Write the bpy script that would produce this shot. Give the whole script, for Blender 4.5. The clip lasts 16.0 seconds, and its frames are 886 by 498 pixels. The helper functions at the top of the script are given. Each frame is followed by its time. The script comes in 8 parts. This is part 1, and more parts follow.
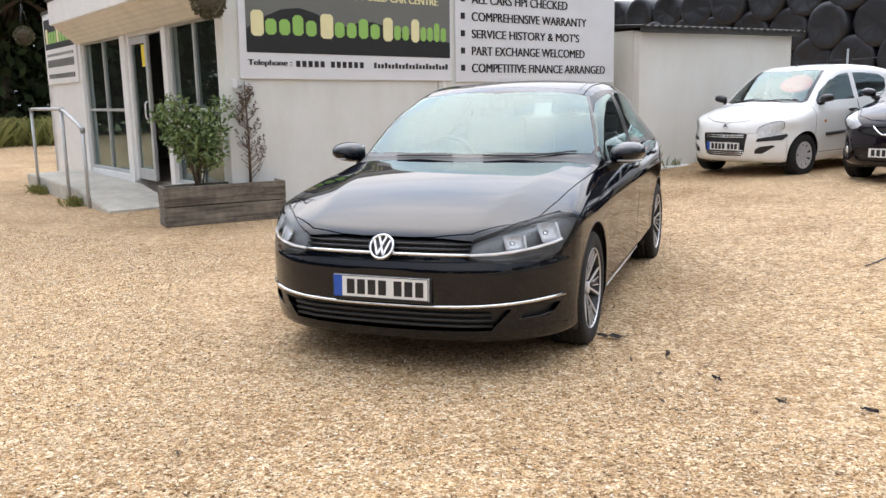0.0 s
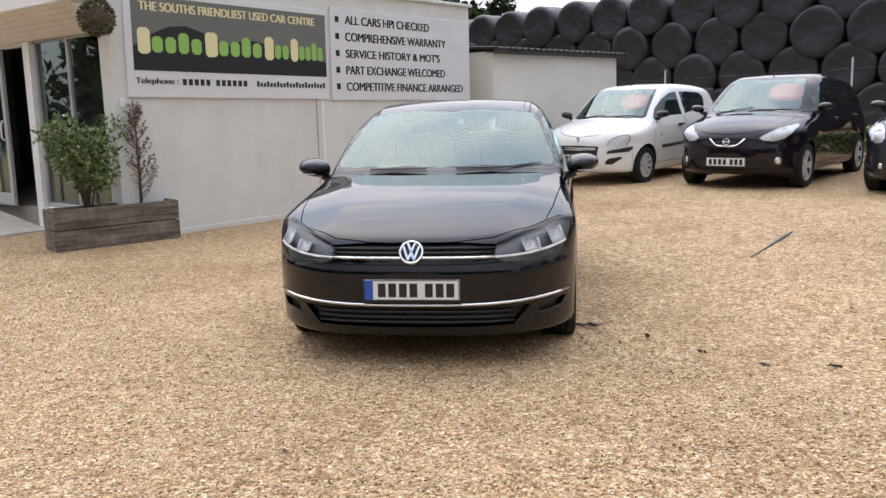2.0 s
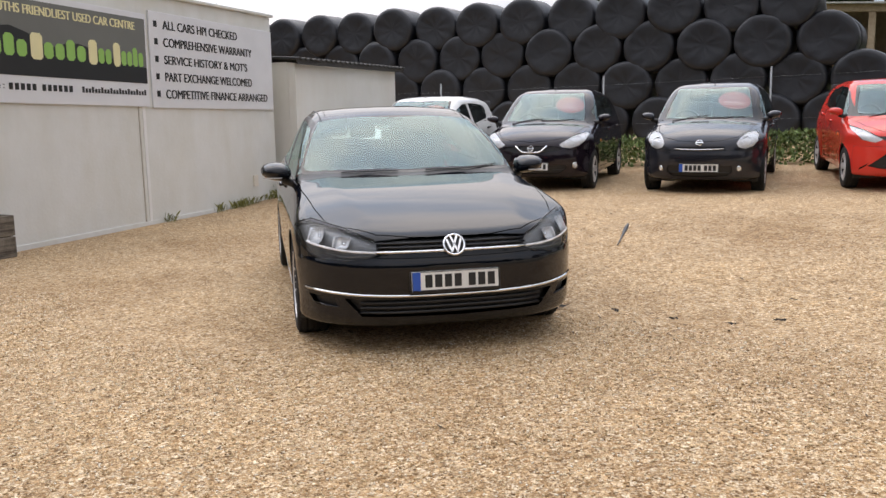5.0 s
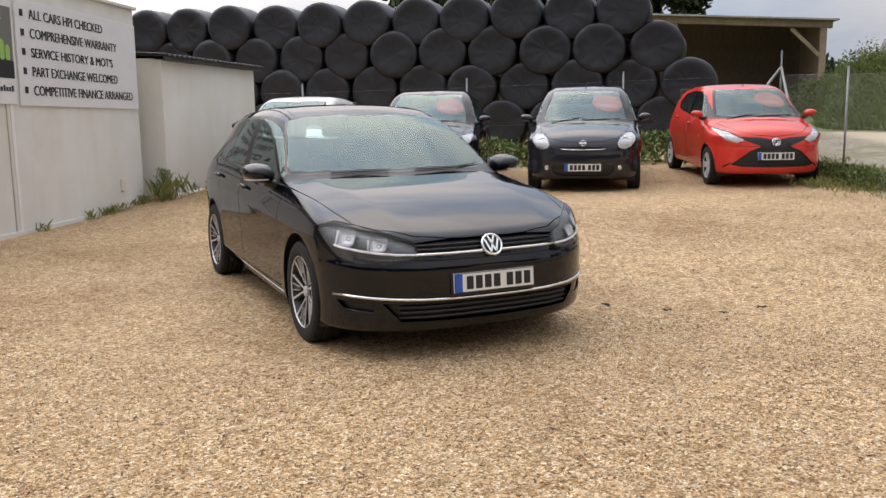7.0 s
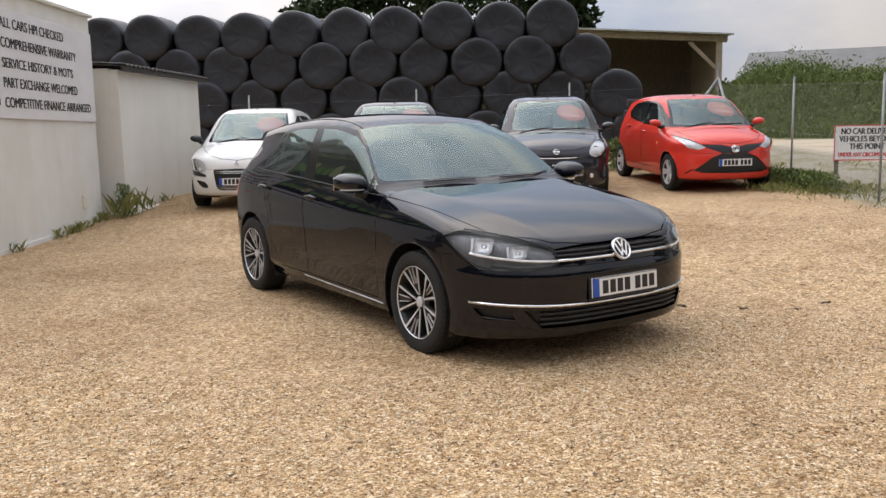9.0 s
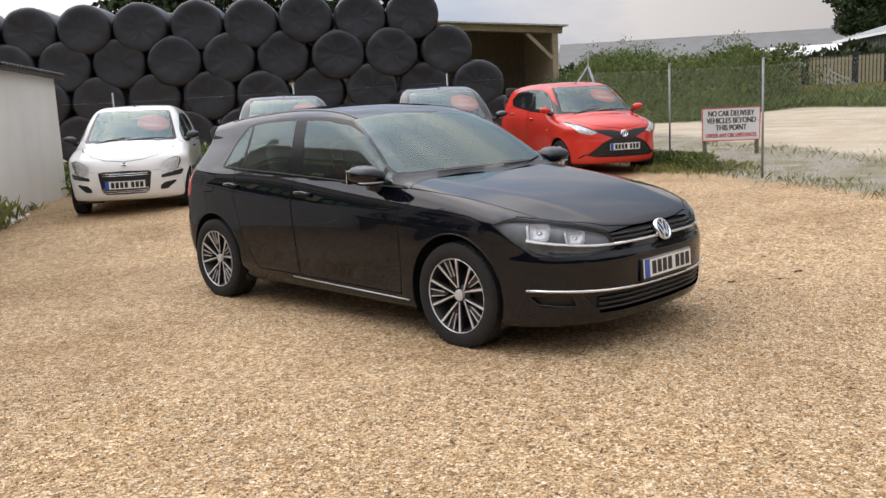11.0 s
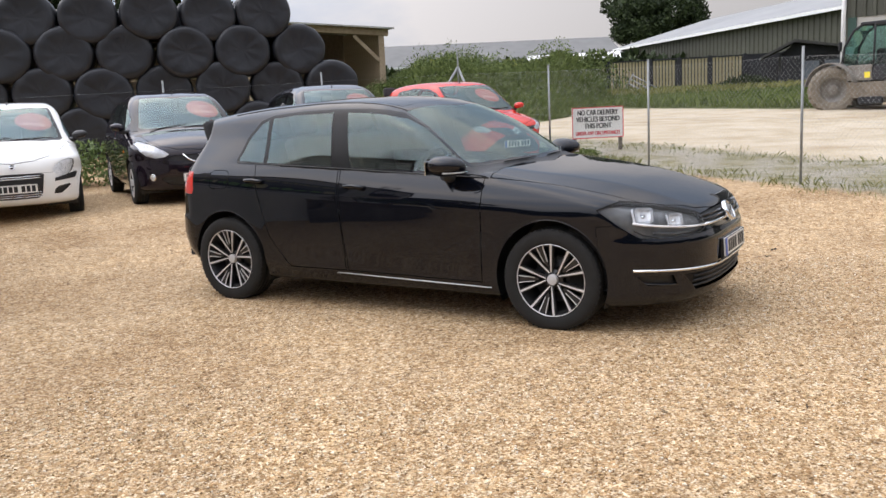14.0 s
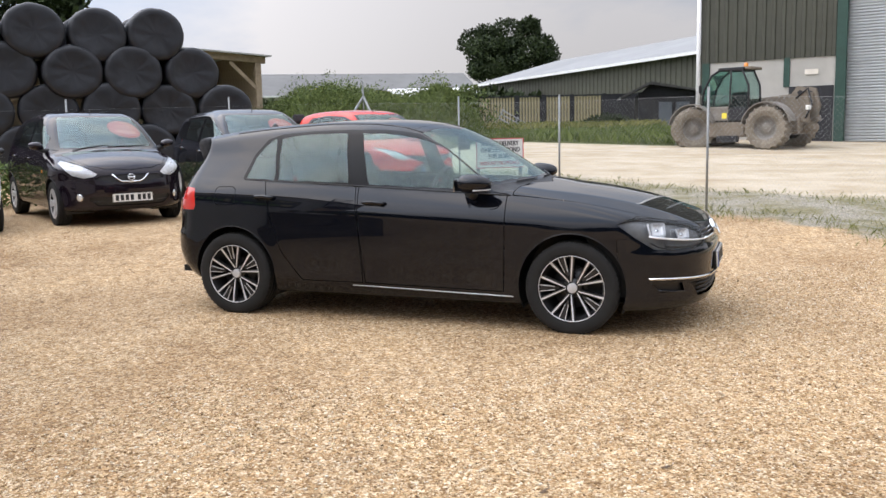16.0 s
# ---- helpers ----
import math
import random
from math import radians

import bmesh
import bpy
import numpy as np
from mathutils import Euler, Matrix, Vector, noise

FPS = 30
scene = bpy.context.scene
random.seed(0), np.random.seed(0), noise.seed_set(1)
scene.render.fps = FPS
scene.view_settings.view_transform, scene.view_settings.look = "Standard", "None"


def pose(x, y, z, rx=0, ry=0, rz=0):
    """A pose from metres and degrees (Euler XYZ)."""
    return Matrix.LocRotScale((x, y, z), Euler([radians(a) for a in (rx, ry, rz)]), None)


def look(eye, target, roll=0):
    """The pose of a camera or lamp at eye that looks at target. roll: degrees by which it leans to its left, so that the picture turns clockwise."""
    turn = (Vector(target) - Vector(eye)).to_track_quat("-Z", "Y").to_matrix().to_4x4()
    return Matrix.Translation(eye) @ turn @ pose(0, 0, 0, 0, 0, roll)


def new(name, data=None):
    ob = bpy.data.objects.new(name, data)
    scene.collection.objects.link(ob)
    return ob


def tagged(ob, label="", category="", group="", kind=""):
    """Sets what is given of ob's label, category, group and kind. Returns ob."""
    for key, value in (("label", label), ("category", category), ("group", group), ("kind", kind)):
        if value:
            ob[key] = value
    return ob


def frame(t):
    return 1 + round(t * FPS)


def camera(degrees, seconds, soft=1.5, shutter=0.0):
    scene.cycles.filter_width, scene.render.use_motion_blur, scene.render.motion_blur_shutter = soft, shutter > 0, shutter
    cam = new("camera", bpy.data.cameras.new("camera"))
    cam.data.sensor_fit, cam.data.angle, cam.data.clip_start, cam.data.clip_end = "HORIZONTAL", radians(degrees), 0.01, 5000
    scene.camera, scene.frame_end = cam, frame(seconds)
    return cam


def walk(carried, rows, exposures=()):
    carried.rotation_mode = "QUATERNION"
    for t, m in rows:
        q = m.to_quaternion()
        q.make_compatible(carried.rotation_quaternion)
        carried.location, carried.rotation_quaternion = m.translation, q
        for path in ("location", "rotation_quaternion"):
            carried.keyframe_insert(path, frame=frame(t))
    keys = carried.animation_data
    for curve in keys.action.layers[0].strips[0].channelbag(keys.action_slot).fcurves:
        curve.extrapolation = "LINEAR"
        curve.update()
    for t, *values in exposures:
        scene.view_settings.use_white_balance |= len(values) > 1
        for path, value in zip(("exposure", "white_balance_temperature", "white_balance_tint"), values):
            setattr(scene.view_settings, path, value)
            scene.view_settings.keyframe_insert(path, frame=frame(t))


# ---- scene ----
cam = camera(54.0, 16.0)
PATH = [
    (0, (0.237, 0.598, 1.382), (0.08, 2.561, 1.032), -1.3),
    (0.5, (0.008, 0.468, 1.386), (-0.046, 2.435, 1.032), -0.5),
    (1, (-0.294, 0.404, 1.398), (-0.238, 2.374, 1.057), -1.6),
    (1.5, (-0.62, 0.298, 1.407), (-0.46, 2.266, 1.088), -1.7),
    (2, (-0.957, 0.227, 1.415), (-0.647, 2.176, 1.092), -1.5),
    (2.5, (-1.305, 0.262, 1.419), (-0.904, 2.202, 1.143), -2.3),
    (3, (-1.63, 0.249, 1.413), (-1.133, 2.168, 1.155), -2.5),
    (3.5, (-1.943, 0.307, 1.408), (-1.346, 2.197, 1.143), -2.0),
    (4, (-2.26, 0.378, 1.394), (-1.504, 2.21, 1.131), -2.2),
    (4.2, (-2.392, 0.387, 1.409), (-1.574, 2.191, 1.128), -1.8),
    (6.3, (-3.585, 1.02, 1.383), (-2.418, 2.618, 1.091), -1.8),
    (6.5, (-3.674, 1.148, 1.403), (-2.454, 2.706, 1.113), -1.7),
    (7, (-3.922, 1.372, 1.393), (-2.587, 2.829, 1.083), -0.8),
    (7.5, (-4.179, 1.63, 1.386), (-2.756, 2.999, 1.068), -1.8),
    (8, (-4.407, 1.915, 1.382), (-2.971, 3.279, 1.105), -1.1),
    (8.5, (-4.678, 2.141, 1.375), (-3.208, 3.469, 1.103), -0.9),
    (9, (-4.892, 2.418, 1.387), (-3.368, 3.682, 1.1), -1.2),
    (9.2, (-4.962, 2.548, 1.388), (-3.399, 3.759, 1.091), -1.5),
    (11.3, (-5.508, 3.745, 1.379), (-3.745, 4.633, 1.057), -2.3),
    (11.5, (-5.544, 3.862, 1.378), (-3.766, 4.715, 1.048), -1.9),
    (12, (-5.59, 4.193, 1.379), (-3.749, 4.906, 1.059), -1.4),
    (12.5, (-5.759, 4.459, 1.38), (-3.892, 5.105, 1.067), -1.2),
    (13, (-5.9, 4.762, 1.391), (-4.004, 5.329, 1.105), -1.4),
    (13.5, (-6.037, 5.002, 1.382), (-4.134, 5.542, 1.089), -2.8),
    (14, (-6.152, 5.235, 1.386), (-4.238, 5.717, 1.059), -2.7),
    (14.5, (-6.237, 5.517, 1.381), (-4.292, 5.861, 1.063), -1.5),
    (15, (-6.429, 5.749, 1.374), (-4.473, 6.03, 1.064), -0.6),
    (15.5, (-6.579, 6.016, 1.371), (-4.613, 6.205, 1.055), 0.1),
    (16, (-6.736, 6.31, 1.36), (-4.759, 6.452, 1.093), -1.2),
]
walk(cam, [(t, look(eye, target, roll)) for t, eye, target, roll in PATH],
     exposures=[(0, -.15, 6680, 15), (2, -.43, 6700, 17), (4, -.50, 6830, 17), (7, -.58, 7130, 17), (9, -.57, 7080, 17), (11.5, -.44, 7020, 17), (14, -.32, 6820, 17), (16, -.22, 6680, 16)])

# world and sun: bright overcast, the sun veiled behind thin cloud
SUN_EL, SUN_AZ = 64.0, 352.0          # degrees; azimuth clockwise from +y
VAULT_LOW, VAULT_HIGH, GLOW = 7.0, 14.5, 2.3   # brightness of the cloud vault at the horizon and overhead, and round the sun
world = bpy.data.worlds.new("sky")
scene.world = world
world.use_nodes = True
wn, wl = world.node_tree.nodes, world.node_tree.links
wn.clear()
sky = wn.new("ShaderNodeTexSky")
sky.sky_type = "NISHITA"
sky.sun_disc = False
sky.sun_elevation, sky.sun_rotation = radians(SUN_EL), radians(SUN_AZ)
sky.air_density, sky.dust_density, sky.ozone_density = 1.0, 4.0, 1.0
tc = wn.new("ShaderNodeTexCoord")
sep = wn.new("ShaderNodeSeparateXYZ")
cloud = wn.new("ShaderNodeTexNoise")
cloud.inputs["Scale"].default_value, cloud.inputs["Detail"].default_value, cloud.inputs["Roughness"].default_value = 1.7, 7.0, 0.55
mapc = wn.new("ShaderNodeMapping")
mapc.inputs["Scale"].default_value = (1.0, 1.0, 2.6)
ramp = wn.new("ShaderNodeValToRGB")
ramp.color_ramp.elements[0].position, ramp.color_ramp.elements[0].color = 0.38, (0.50, 0.635, 0.82, 1)
ramp.color_ramp.elements[1].position, ramp.color_ramp.elements[1].color = 0.60, (0.955, 0.98, 1.0, 1)
# an overcast vault: brighter overhead and towards the veiled sun
rise = wn.new("ShaderNodeMapRange")
rise.inputs["From Min"].default_value, rise.inputs["From Max"].default_value = 0.0, 0.9
rise.inputs["To Min"].default_value, rise.inputs["To Max"].default_value = VAULT_LOW, VAULT_HIGH
sundir = wn.new("ShaderNodeVectorMath")
sundir.operation = "DOT_PRODUCT"
sundir.inputs[1].default_value = (math.sin(radians(SUN_AZ)) * math.cos(radians(SUN_EL)), math.cos(radians(SUN_AZ)) * math.cos(radians(SUN_EL)), math.sin(radians(SUN_EL)))
glow = wn.new("ShaderNodeMapRange")
glow.interpolation_type = "SMOOTHSTEP"
glow.inputs["From Min"].default_value, glow.inputs["From Max"].default_value = 0.15, 1.0
glow.inputs["To Min"].default_value, glow.inputs["To Max"].default_value = 0.9, GLOW
# the sky low down is paler on the sun's side
flatdir = wn.new("ShaderNodeVectorMath")
flatdir.operation = "DOT_PRODUCT"
flatdir.inputs[1].default_value = (0.0, 1.0, 0.0)
pale = wn.new("ShaderNodeMapRange")
pale.interpolation_type = "SMOOTHSTEP"
pale.inputs["From Min"].default_value, pale.inputs["From Max"].default_value = -0.15, 0.5
pale.inputs["To Min"].default_value, pale.inputs["To Max"].default_value = 0.92, 1.5
wl.new(tc.outputs["Generated"], flatdir.inputs[0])
wl.new(flatdir.outputs["Value"], pale.inputs["Value"])
# and brightened in the unseen part behind the camera, to light the office walls
rear_boost = wn.new("ShaderNodeMapRange")
rear_boost.interpolation_type = "SMOOTHSTEP"
rear_boost.inputs["From Min"].default_value, rear_boost.inputs["From Max"].default_value = -0.35, -0.8
rear_boost.inputs["To Min"].default_value, rear_boost.inputs["To Max"].default_value = 1.0, 1.6
wl.new(flatdir.outputs["Value"], rear_boost.inputs["Value"])
both_sides = wn.new("ShaderNodeMath")
both_sides.operation = "MULTIPLY"
wl.new(pale.outputs[0], both_sides.inputs[0])
wl.new(rear_boost.outputs[0], both_sides.inputs[1])
side_tone = wn.new("ShaderNodeMath")
side_tone.operation = "MULTIPLY"
tone = wn.new("ShaderNodeMath")
tone.operation = "MULTIPLY"
veil = wn.new("ShaderNodeMixRGB")
veil.blend_type = "MULTIPLY"
veil.inputs["Fac"].default_value = 1.0
mixs = wn.new("ShaderNodeMixRGB")
mixs.inputs["Fac"].default_value = 0.86
bg = wn.new("ShaderNodeBackground")
bg.inputs["Strength"].default_value = 0.12
out = wn.new("ShaderNodeOutputWorld")
wl.new(tc.outputs["Generated"], mapc.inputs["Vector"])
wl.new(tc.outputs["Generated"], sep.inputs[0])
wl.new(tc.outputs["Generated"], sundir.inputs[0])
wl.new(mapc.outputs["Vector"], cloud.inputs["Vector"])
wl.new(cloud.outputs["Fac"], ramp.inputs["Fac"])
wl.new(sep.outputs["Z"], rise.inputs["Value"])
wl.new(sundir.outputs["Value"], glow.inputs["Value"])
wl.new(rise.outputs[0], tone.inputs[0])
wl.new(glow.outputs[0], side_tone.inputs[0])
wl.new(both_sides.outputs[0], side_tone.inputs[1])
wl.new(side_tone.outputs[0], tone.inputs[1])
wl.new(ramp.outputs["Color"], veil.inputs["Color1"])
wl.new(tone.outputs[0], veil.inputs["Color2"])
wl.new(sky.outputs["Color"], mixs.inputs["Color1"])
wl.new(veil.outputs["Color"], mixs.inputs["Color2"])
wl.new(mixs.outputs["Color"], bg.inputs["Color"])
wl.new(bg.outputs["Background"], out.inputs["Surface"])

sun = new("sun", bpy.data.lights.new("sun", "SUN"))
sun.data.energy, sun.data.angle, sun.data.color = 0.6, radians(80), (1.0, 0.95, 0.87)
_az, _el = radians(SUN_AZ), radians(SUN_EL)
sun.matrix_world = look((0, 0, 0), (-math.sin(_az) * math.cos(_el), -math.cos(_az) * math.cos(_el), -math.sin(_el)))


# ---- small mesh helpers ----
def smooth01(a, b, v):
    u = min(1.0, max(0.0, (v - a) / (b - a)))
    return u * u * (3 - 2 * u)


def ground_z(x, y):
    """Height of the ground: level round the black car, rising to the parked row and on over the yard."""
    s = x + 0.2 * (y - 8.0)
    z = 0.20 * smooth01(1.0, 6.0, s)
    far = max(0.0, s - 8.0)
    z += 5.0 * (1 - math.exp(-0.009 * far))
    return z


def mesh_of(name, bm, mat=None, smooth=False):
    me = bpy.data.meshes.new(name)
    bm.to_mesh(me)
    bm.free()
    if mat is not None:
        for m in (mat if isinstance(mat, (list, tuple)) else (mat,)):
            me.materials.append(m)
    if smooth:
        me.shade_smooth()
    return me


def part(name, bm, mat, parent=None, label="", smooth=False, at=None):
    ob = new(name, mesh_of(name, bm, mat, smooth))
    if parent is not None:
        ob.parent = parent
    if at is not None:
        ob.matrix_basis = at
    if label:
        tagged(ob, label)
    return ob


def piece(name, me, parent, at, label=""):
    ob = new(name, me)
    ob.parent = parent
    ob.matrix_basis = at
    if label:
        tagged(ob, label)
    return ob


def thing(name, m, label, category, group="", kind=""):
    ob = new(name)
    ob.empty_display_size = 0.2
    ob.matrix_basis = m
    return tagged(ob, label, category, group, kind)


def add_box(bm, lo, hi, m=None, bevel=0.0, segs=1, mat=0):
    r = bmesh.ops.create_cube(bm, size=1.0)
    vs = r["verts"]
    for v in vs:
        v.co = Vector(((lo[k] + hi[k]) / 2 + v.co[k] * (hi[k] - lo[k]) for k in range(3)))
    fs = {f for v in vs for f in v.link_faces}
    for f in fs:
        f.material_index = mat
    if bevel > 0:
        es = {e for v in vs for e in v.link_edges}
        r2 = bmesh.ops.bevel(bm, geom=list(es), offset=bevel, segments=segs, profile=0.5, affect="EDGES", clamp_overlap=True)
        vs = list({v for v in vs if v.is_valid} | {v for f in r2["faces"] for v in f.verts})
    if m is not None:
        bmesh.ops.transform(bm, matrix=m, verts=[v for v in vs if v.is_valid])
    return vs


def box(lo, hi, m=None, bevel=0.0, segs=1):
    bm = bmesh.new()
    add_box(bm, lo, hi, m, bevel, segs)
    return bm


def add_tube(bm, pts, r, n=10, cap=True, mat=0):
    """A round bar along points; r a number or one for each point."""
    pts = [Vector(p) for p in pts]
    rs = r if isinstance(r, (list, tuple)) else [r] * len(pts)
    rings, side = [], None
    for i, p in enumerate(pts):
        d = (pts[min(i + 1, len(pts) - 1)] - pts[max(i - 1, 0)]).normalized()
        if side is None:
            side = d.orthogonal().normalized()
        side = (side - d * side.dot(d)).normalized()
        up = d.cross(side)
        rings.append([bm.verts.new(p + rs[i] * (math.cos(a) * side + math.sin(a) * up)) for a in (2 * math.pi * k / n for k in range(n))])
    for a, b in zip(rings, rings[1:]):
        for k in range(n):
            f = bm.faces.new((a[k], a[(k + 1) % n], b[(k + 1) % n], b[k]))
            f.smooth, f.material_index = True, mat
    if cap:
        bm.faces.new(rings[0][::-1]).material_index = mat
        bm.faces.new(rings[-1]).material_index = mat


def tube(pts, r, n=10, cap=True):
    bm = bmesh.new()
    add_tube(bm, pts, r, n, cap)
    return bm


def add_lathe(bm, prof, n=32, m=None, mat=0, smooth=True):
    """Turns (radius, height) pairs round the z axis."""
    m = m or Matrix()
    rings = []
    for r, h in prof:
        if r < 1e-6:
            rings.append([bm.verts.new(m @ Vector((0, 0, h)))])
        else:
            rings.append([bm.verts.new(m @ Vector((r * math.cos(2 * math.pi * k / n), r * math.sin(2 * math.pi * k / n), h))) for k in range(n)])
    for a, b in zip(rings, rings[1:]):
        for k in range(n):
            q = [a[k % len(a)], a[(k + 1) % len(a)], b[(k + 1) % len(b)], b[k % len(b)]]
            q = list(dict.fromkeys(q))
            if len(q) > 2:
                f = bm.faces.new(q)
                f.smooth, f.material_index = smooth, mat


def lathe(prof, n=32, m=None):
    bm = bmesh.new()
    add_lathe(bm, prof, n, m)
    return bm


def add_prism(bm, poly, axis, lo, hi, m=None, mat=0):
    """A polygon given in the two other axes, drawn out along an axis from lo to hi."""
    def put(p, h):
        c = {"x": (h, p[0], p[1]), "y": (p[0], h, p[1]), "z": (p[0], p[1], h)}[axis]
        c = Vector(c)
        return bm.verts.new(m @ c if m is not None else c)
    a, b = [put(p, lo) for p in poly], [put(p, hi) for p in poly]
    fs = [bm.faces.new(a[::-1]), bm.faces.new(b)]
    for k in range(len(poly)):
        fs.append(bm.faces.new((a[k], a[(k + 1) % len(a)], b[(k + 1) % len(a)], b[k])))
    for f in fs:
        f.material_index = mat
    return fs


def prism(poly, axis, lo, hi, m=None):
    bm = bmesh.new()
    add_prism(bm, poly, axis, lo, hi, m)
    bmesh.ops.recalc_face_normals(bm, faces=bm.faces)
    return bm


# ---- materials ----
def material(name, base, rough=0.6, metal=0.0, vary=0.15, scale=8.0, bump=0.0, bscale=60.0, second=None, coat=0.0, spec=0.5, rvary=0.0, coords="Object"):
    """Principled surface whose colour drifts at two scales round a base colour, with fine relief."""
    mat = bpy.data.materials.new(name)
    mat.use_nodes = True
    n, l = mat.node_tree.nodes, mat.node_tree.links
    b = n["Principled BSDF"]
    b.inputs["Roughness"].default_value, b.inputs["Metallic"].default_value = rough, metal
    b.inputs["Coat Weight"].default_value, b.inputs["Coat Roughness"].default_value = coat, 0.03
    b.inputs["Specular IOR Level"].default_value = spec
    b.inputs["Coat IOR"].default_value = 1.46
    co = n.new("ShaderNodeTexCoord")
    base = tuple(base)
    if vary > 0:
        big, small = n.new("ShaderNodeTexNoise"), n.new("ShaderNodeTexNoise")
        big.inputs["Scale"].default_value, big.inputs["Detail"].default_value = scale * 0.2, 5
        small.inputs["Scale"].default_value, small.inputs["Detail"].default_value = scale, 6
        add = n.new("ShaderNodeMath")
        add.operation = "ADD"
        half = n.new("ShaderNodeMath")
        half.operation = "MULTIPLY"
        half.inputs[1].default_value = 0.5
        r = n.new("ShaderNodeValToRGB")
        r.color_ramp.elements[0].position, r.color_ramp.elements[1].position = 0.33, 0.67
        lo = second or tuple(c * (1 - vary) for c in base)
        hi = base if second else tuple(min(1, c * (1 + vary)) for c in base)
        r.color_ramp.elements[0].color, r.color_ramp.elements[1].color = (*lo, 1), (*hi, 1)
        for t in (big, small):
            l.new(co.outputs[coords], t.inputs["Vector"])
        l.new(big.outputs["Fac"], add.inputs[0])
        l.new(small.outputs["Fac"], add.inputs[1])
        l.new(add.outputs[0], half.inputs[0])
        l.new(half.outputs[0], r.inputs["Fac"])
        l.new(r.outputs["Color"], b.inputs["Base Color"])
        if rvary:
            mr = n.new("ShaderNodeMapRange")
            mr.inputs["To Min"].default_value, mr.inputs["To Max"].default_value = max(0, rough - rvary), min(1, rough + rvary)
            l.new(small.outputs["Fac"], mr.inputs["Value"])
            l.new(mr.outputs[0], b.inputs["Roughness"])
    else:
        b.inputs["Base Color"].default_value = (*base, 1)
    if bump > 0:
        t, bn = n.new("ShaderNodeTexNoise"), n.new("ShaderNodeBump")
        t.inputs["Scale"].default_value, t.inputs["Detail"].default_value = bscale, 4
        bn.inputs["Strength"].default_value, bn.inputs["Distance"].default_value = bump, 0.01
        l.new(co.outputs[coords], t.inputs["Vector"])
        l.new(t.outputs["Fac"], bn.inputs["Height"])
        l.new(bn.outputs["Normal"], b.inputs["Normal"])
    return mat


# ---- ground ----
def gravel_material():
    """Golden flint gravel over the forecourt; a weedy verge along the fence; pale chalk beyond it."""
    mat = bpy.data.materials.new("gravel")
    mat.use_nodes = True
    n, l = mat.node_tree.nodes, mat.node_tree.links
    b = n["Principled BSDF"]
    b.inputs["Roughness"].default_value = 0.88
    b.inputs["Specular IOR Level"].default_value = 0.3
    geo = n.new("ShaderNodeNewGeometry")

    def node(kind, **kw):
        x = n.new(kind)
        for k, v in kw.items():
            x.inputs[k].default_value = v
        return x

    def vor(scale):
        v = node("ShaderNodeTexVoronoi", Scale=scale, Randomness=1.0)
        l.new(geo.outputs["Position"], v.inputs["Vector"])
        return v

    def noi(scale, detail=5.0, rough=0.55):
        v = node("ShaderNodeTexNoise", Scale=scale, Detail=detail, Roughness=rough)
        l.new(geo.outputs["Position"], v.inputs["Vector"])
        return v

    def ramp_of(src, stops):
        r = n.new("ShaderNodeValToRGB")
        e = r.color_ramp.elements
        while len(e) < len(stops):
            e.new(0.5)
        for q, (p, c) in zip(e, stops):
            q.position, q.color = p, (*c, 1)
        l.new(src, r.inputs["Fac"])
        return r

    def mix(a, c, f, mode="MIX", fac=None):
        m = n.new("ShaderNodeMixRGB")
        m.blend_type = mode
        if fac is not None:
            m.inputs["Fac"].default_value = fac
        else:
            l.new(f, m.inputs["Fac"])
        l.new(a, m.inputs["Color1"])
        l.new(c, m.inputs["Color2"])
        return m.outputs[0]

    small, big = vor(105.0), vor(58.0)
    sepc = n.new("ShaderNodeSeparateColor")
    l.new(small.outputs["Color"], sepc.inputs[0])
    sepb = n.new("ShaderNodeSeparateColor")
    l.new(big.outputs["Color"], sepb.inputs[0])
    stones = [(0.0, (0.15, 0.09, 0.045)), (0.12, (0.32, 0.195, 0.09)), (0.35, (0.48, 0.335, 0.185)), (0.60, (0.58, 0.435, 0.27)), (0.82, (0.70, 0.58, 0.42)), (1.0, (0.82, 0.75, 0.62))]
    c1, c2 = ramp_of(sepc.outputs[0], stones), ramp_of(sepb.outputs[0], stones)
    pick = noi(60.0, 2.0)
    pr = ramp_of(pick.outputs["Fac"], [(0.45, (0, 0, 0)), (0.55, (1, 1, 1))])
    gold = mix(c1.outputs[0], c2.outputs[0], pr.outputs[0])
    # darker in the gaps between the stones, and broad drifts of colour
    gapr = ramp_of(small.outputs["Distance"], [(0.30, (1, 1, 1)), (0.75, (0.42, 0.36, 0.30))])
    gold = mix(gold, gapr.outputs[0], None, "MULTIPLY", 0.5)
    drift = noi(0.55, 6.0, 0.6)
    dr = ramp_of(drift.outputs["Fac"], [(0.30, (0.74, 0.64, 0.52)), (0.50, (1.02, 0.965, 0.89)), (0.70, (1.13, 1.055, 0.94))])
    gold = mix(gold, dr.outputs[0], None, "MULTIPLY", 1.0)
    speck = noi(9.0, 6.0, 0.7)
    sr = ramp_of(speck.outputs["Fac"], [(0.30, (0.58, 0.52, 0.44)), (0.52, (1, 1, 1)), (0.75, (1.16, 1.13, 1.08))])
    gold = mix(gold, sr.outputs[0], None, "MULTIPLY", 0.9)
    grit = noi(30.0, 5.0, 0.75)
    gr = ramp_of(grit.outputs["Fac"], [(0.37, (0.50, 0.44, 0.37)), (0.50, (1, 1, 1)), (0.66, (1.18, 1.15, 1.11))])
    gold = mix(gold, gr.outputs[0], None, "MULTIPLY", 0.95)
    # distance from the fence line, positive beyond it, with a ragged edge
    dot = n.new("ShaderNodeVectorMath")
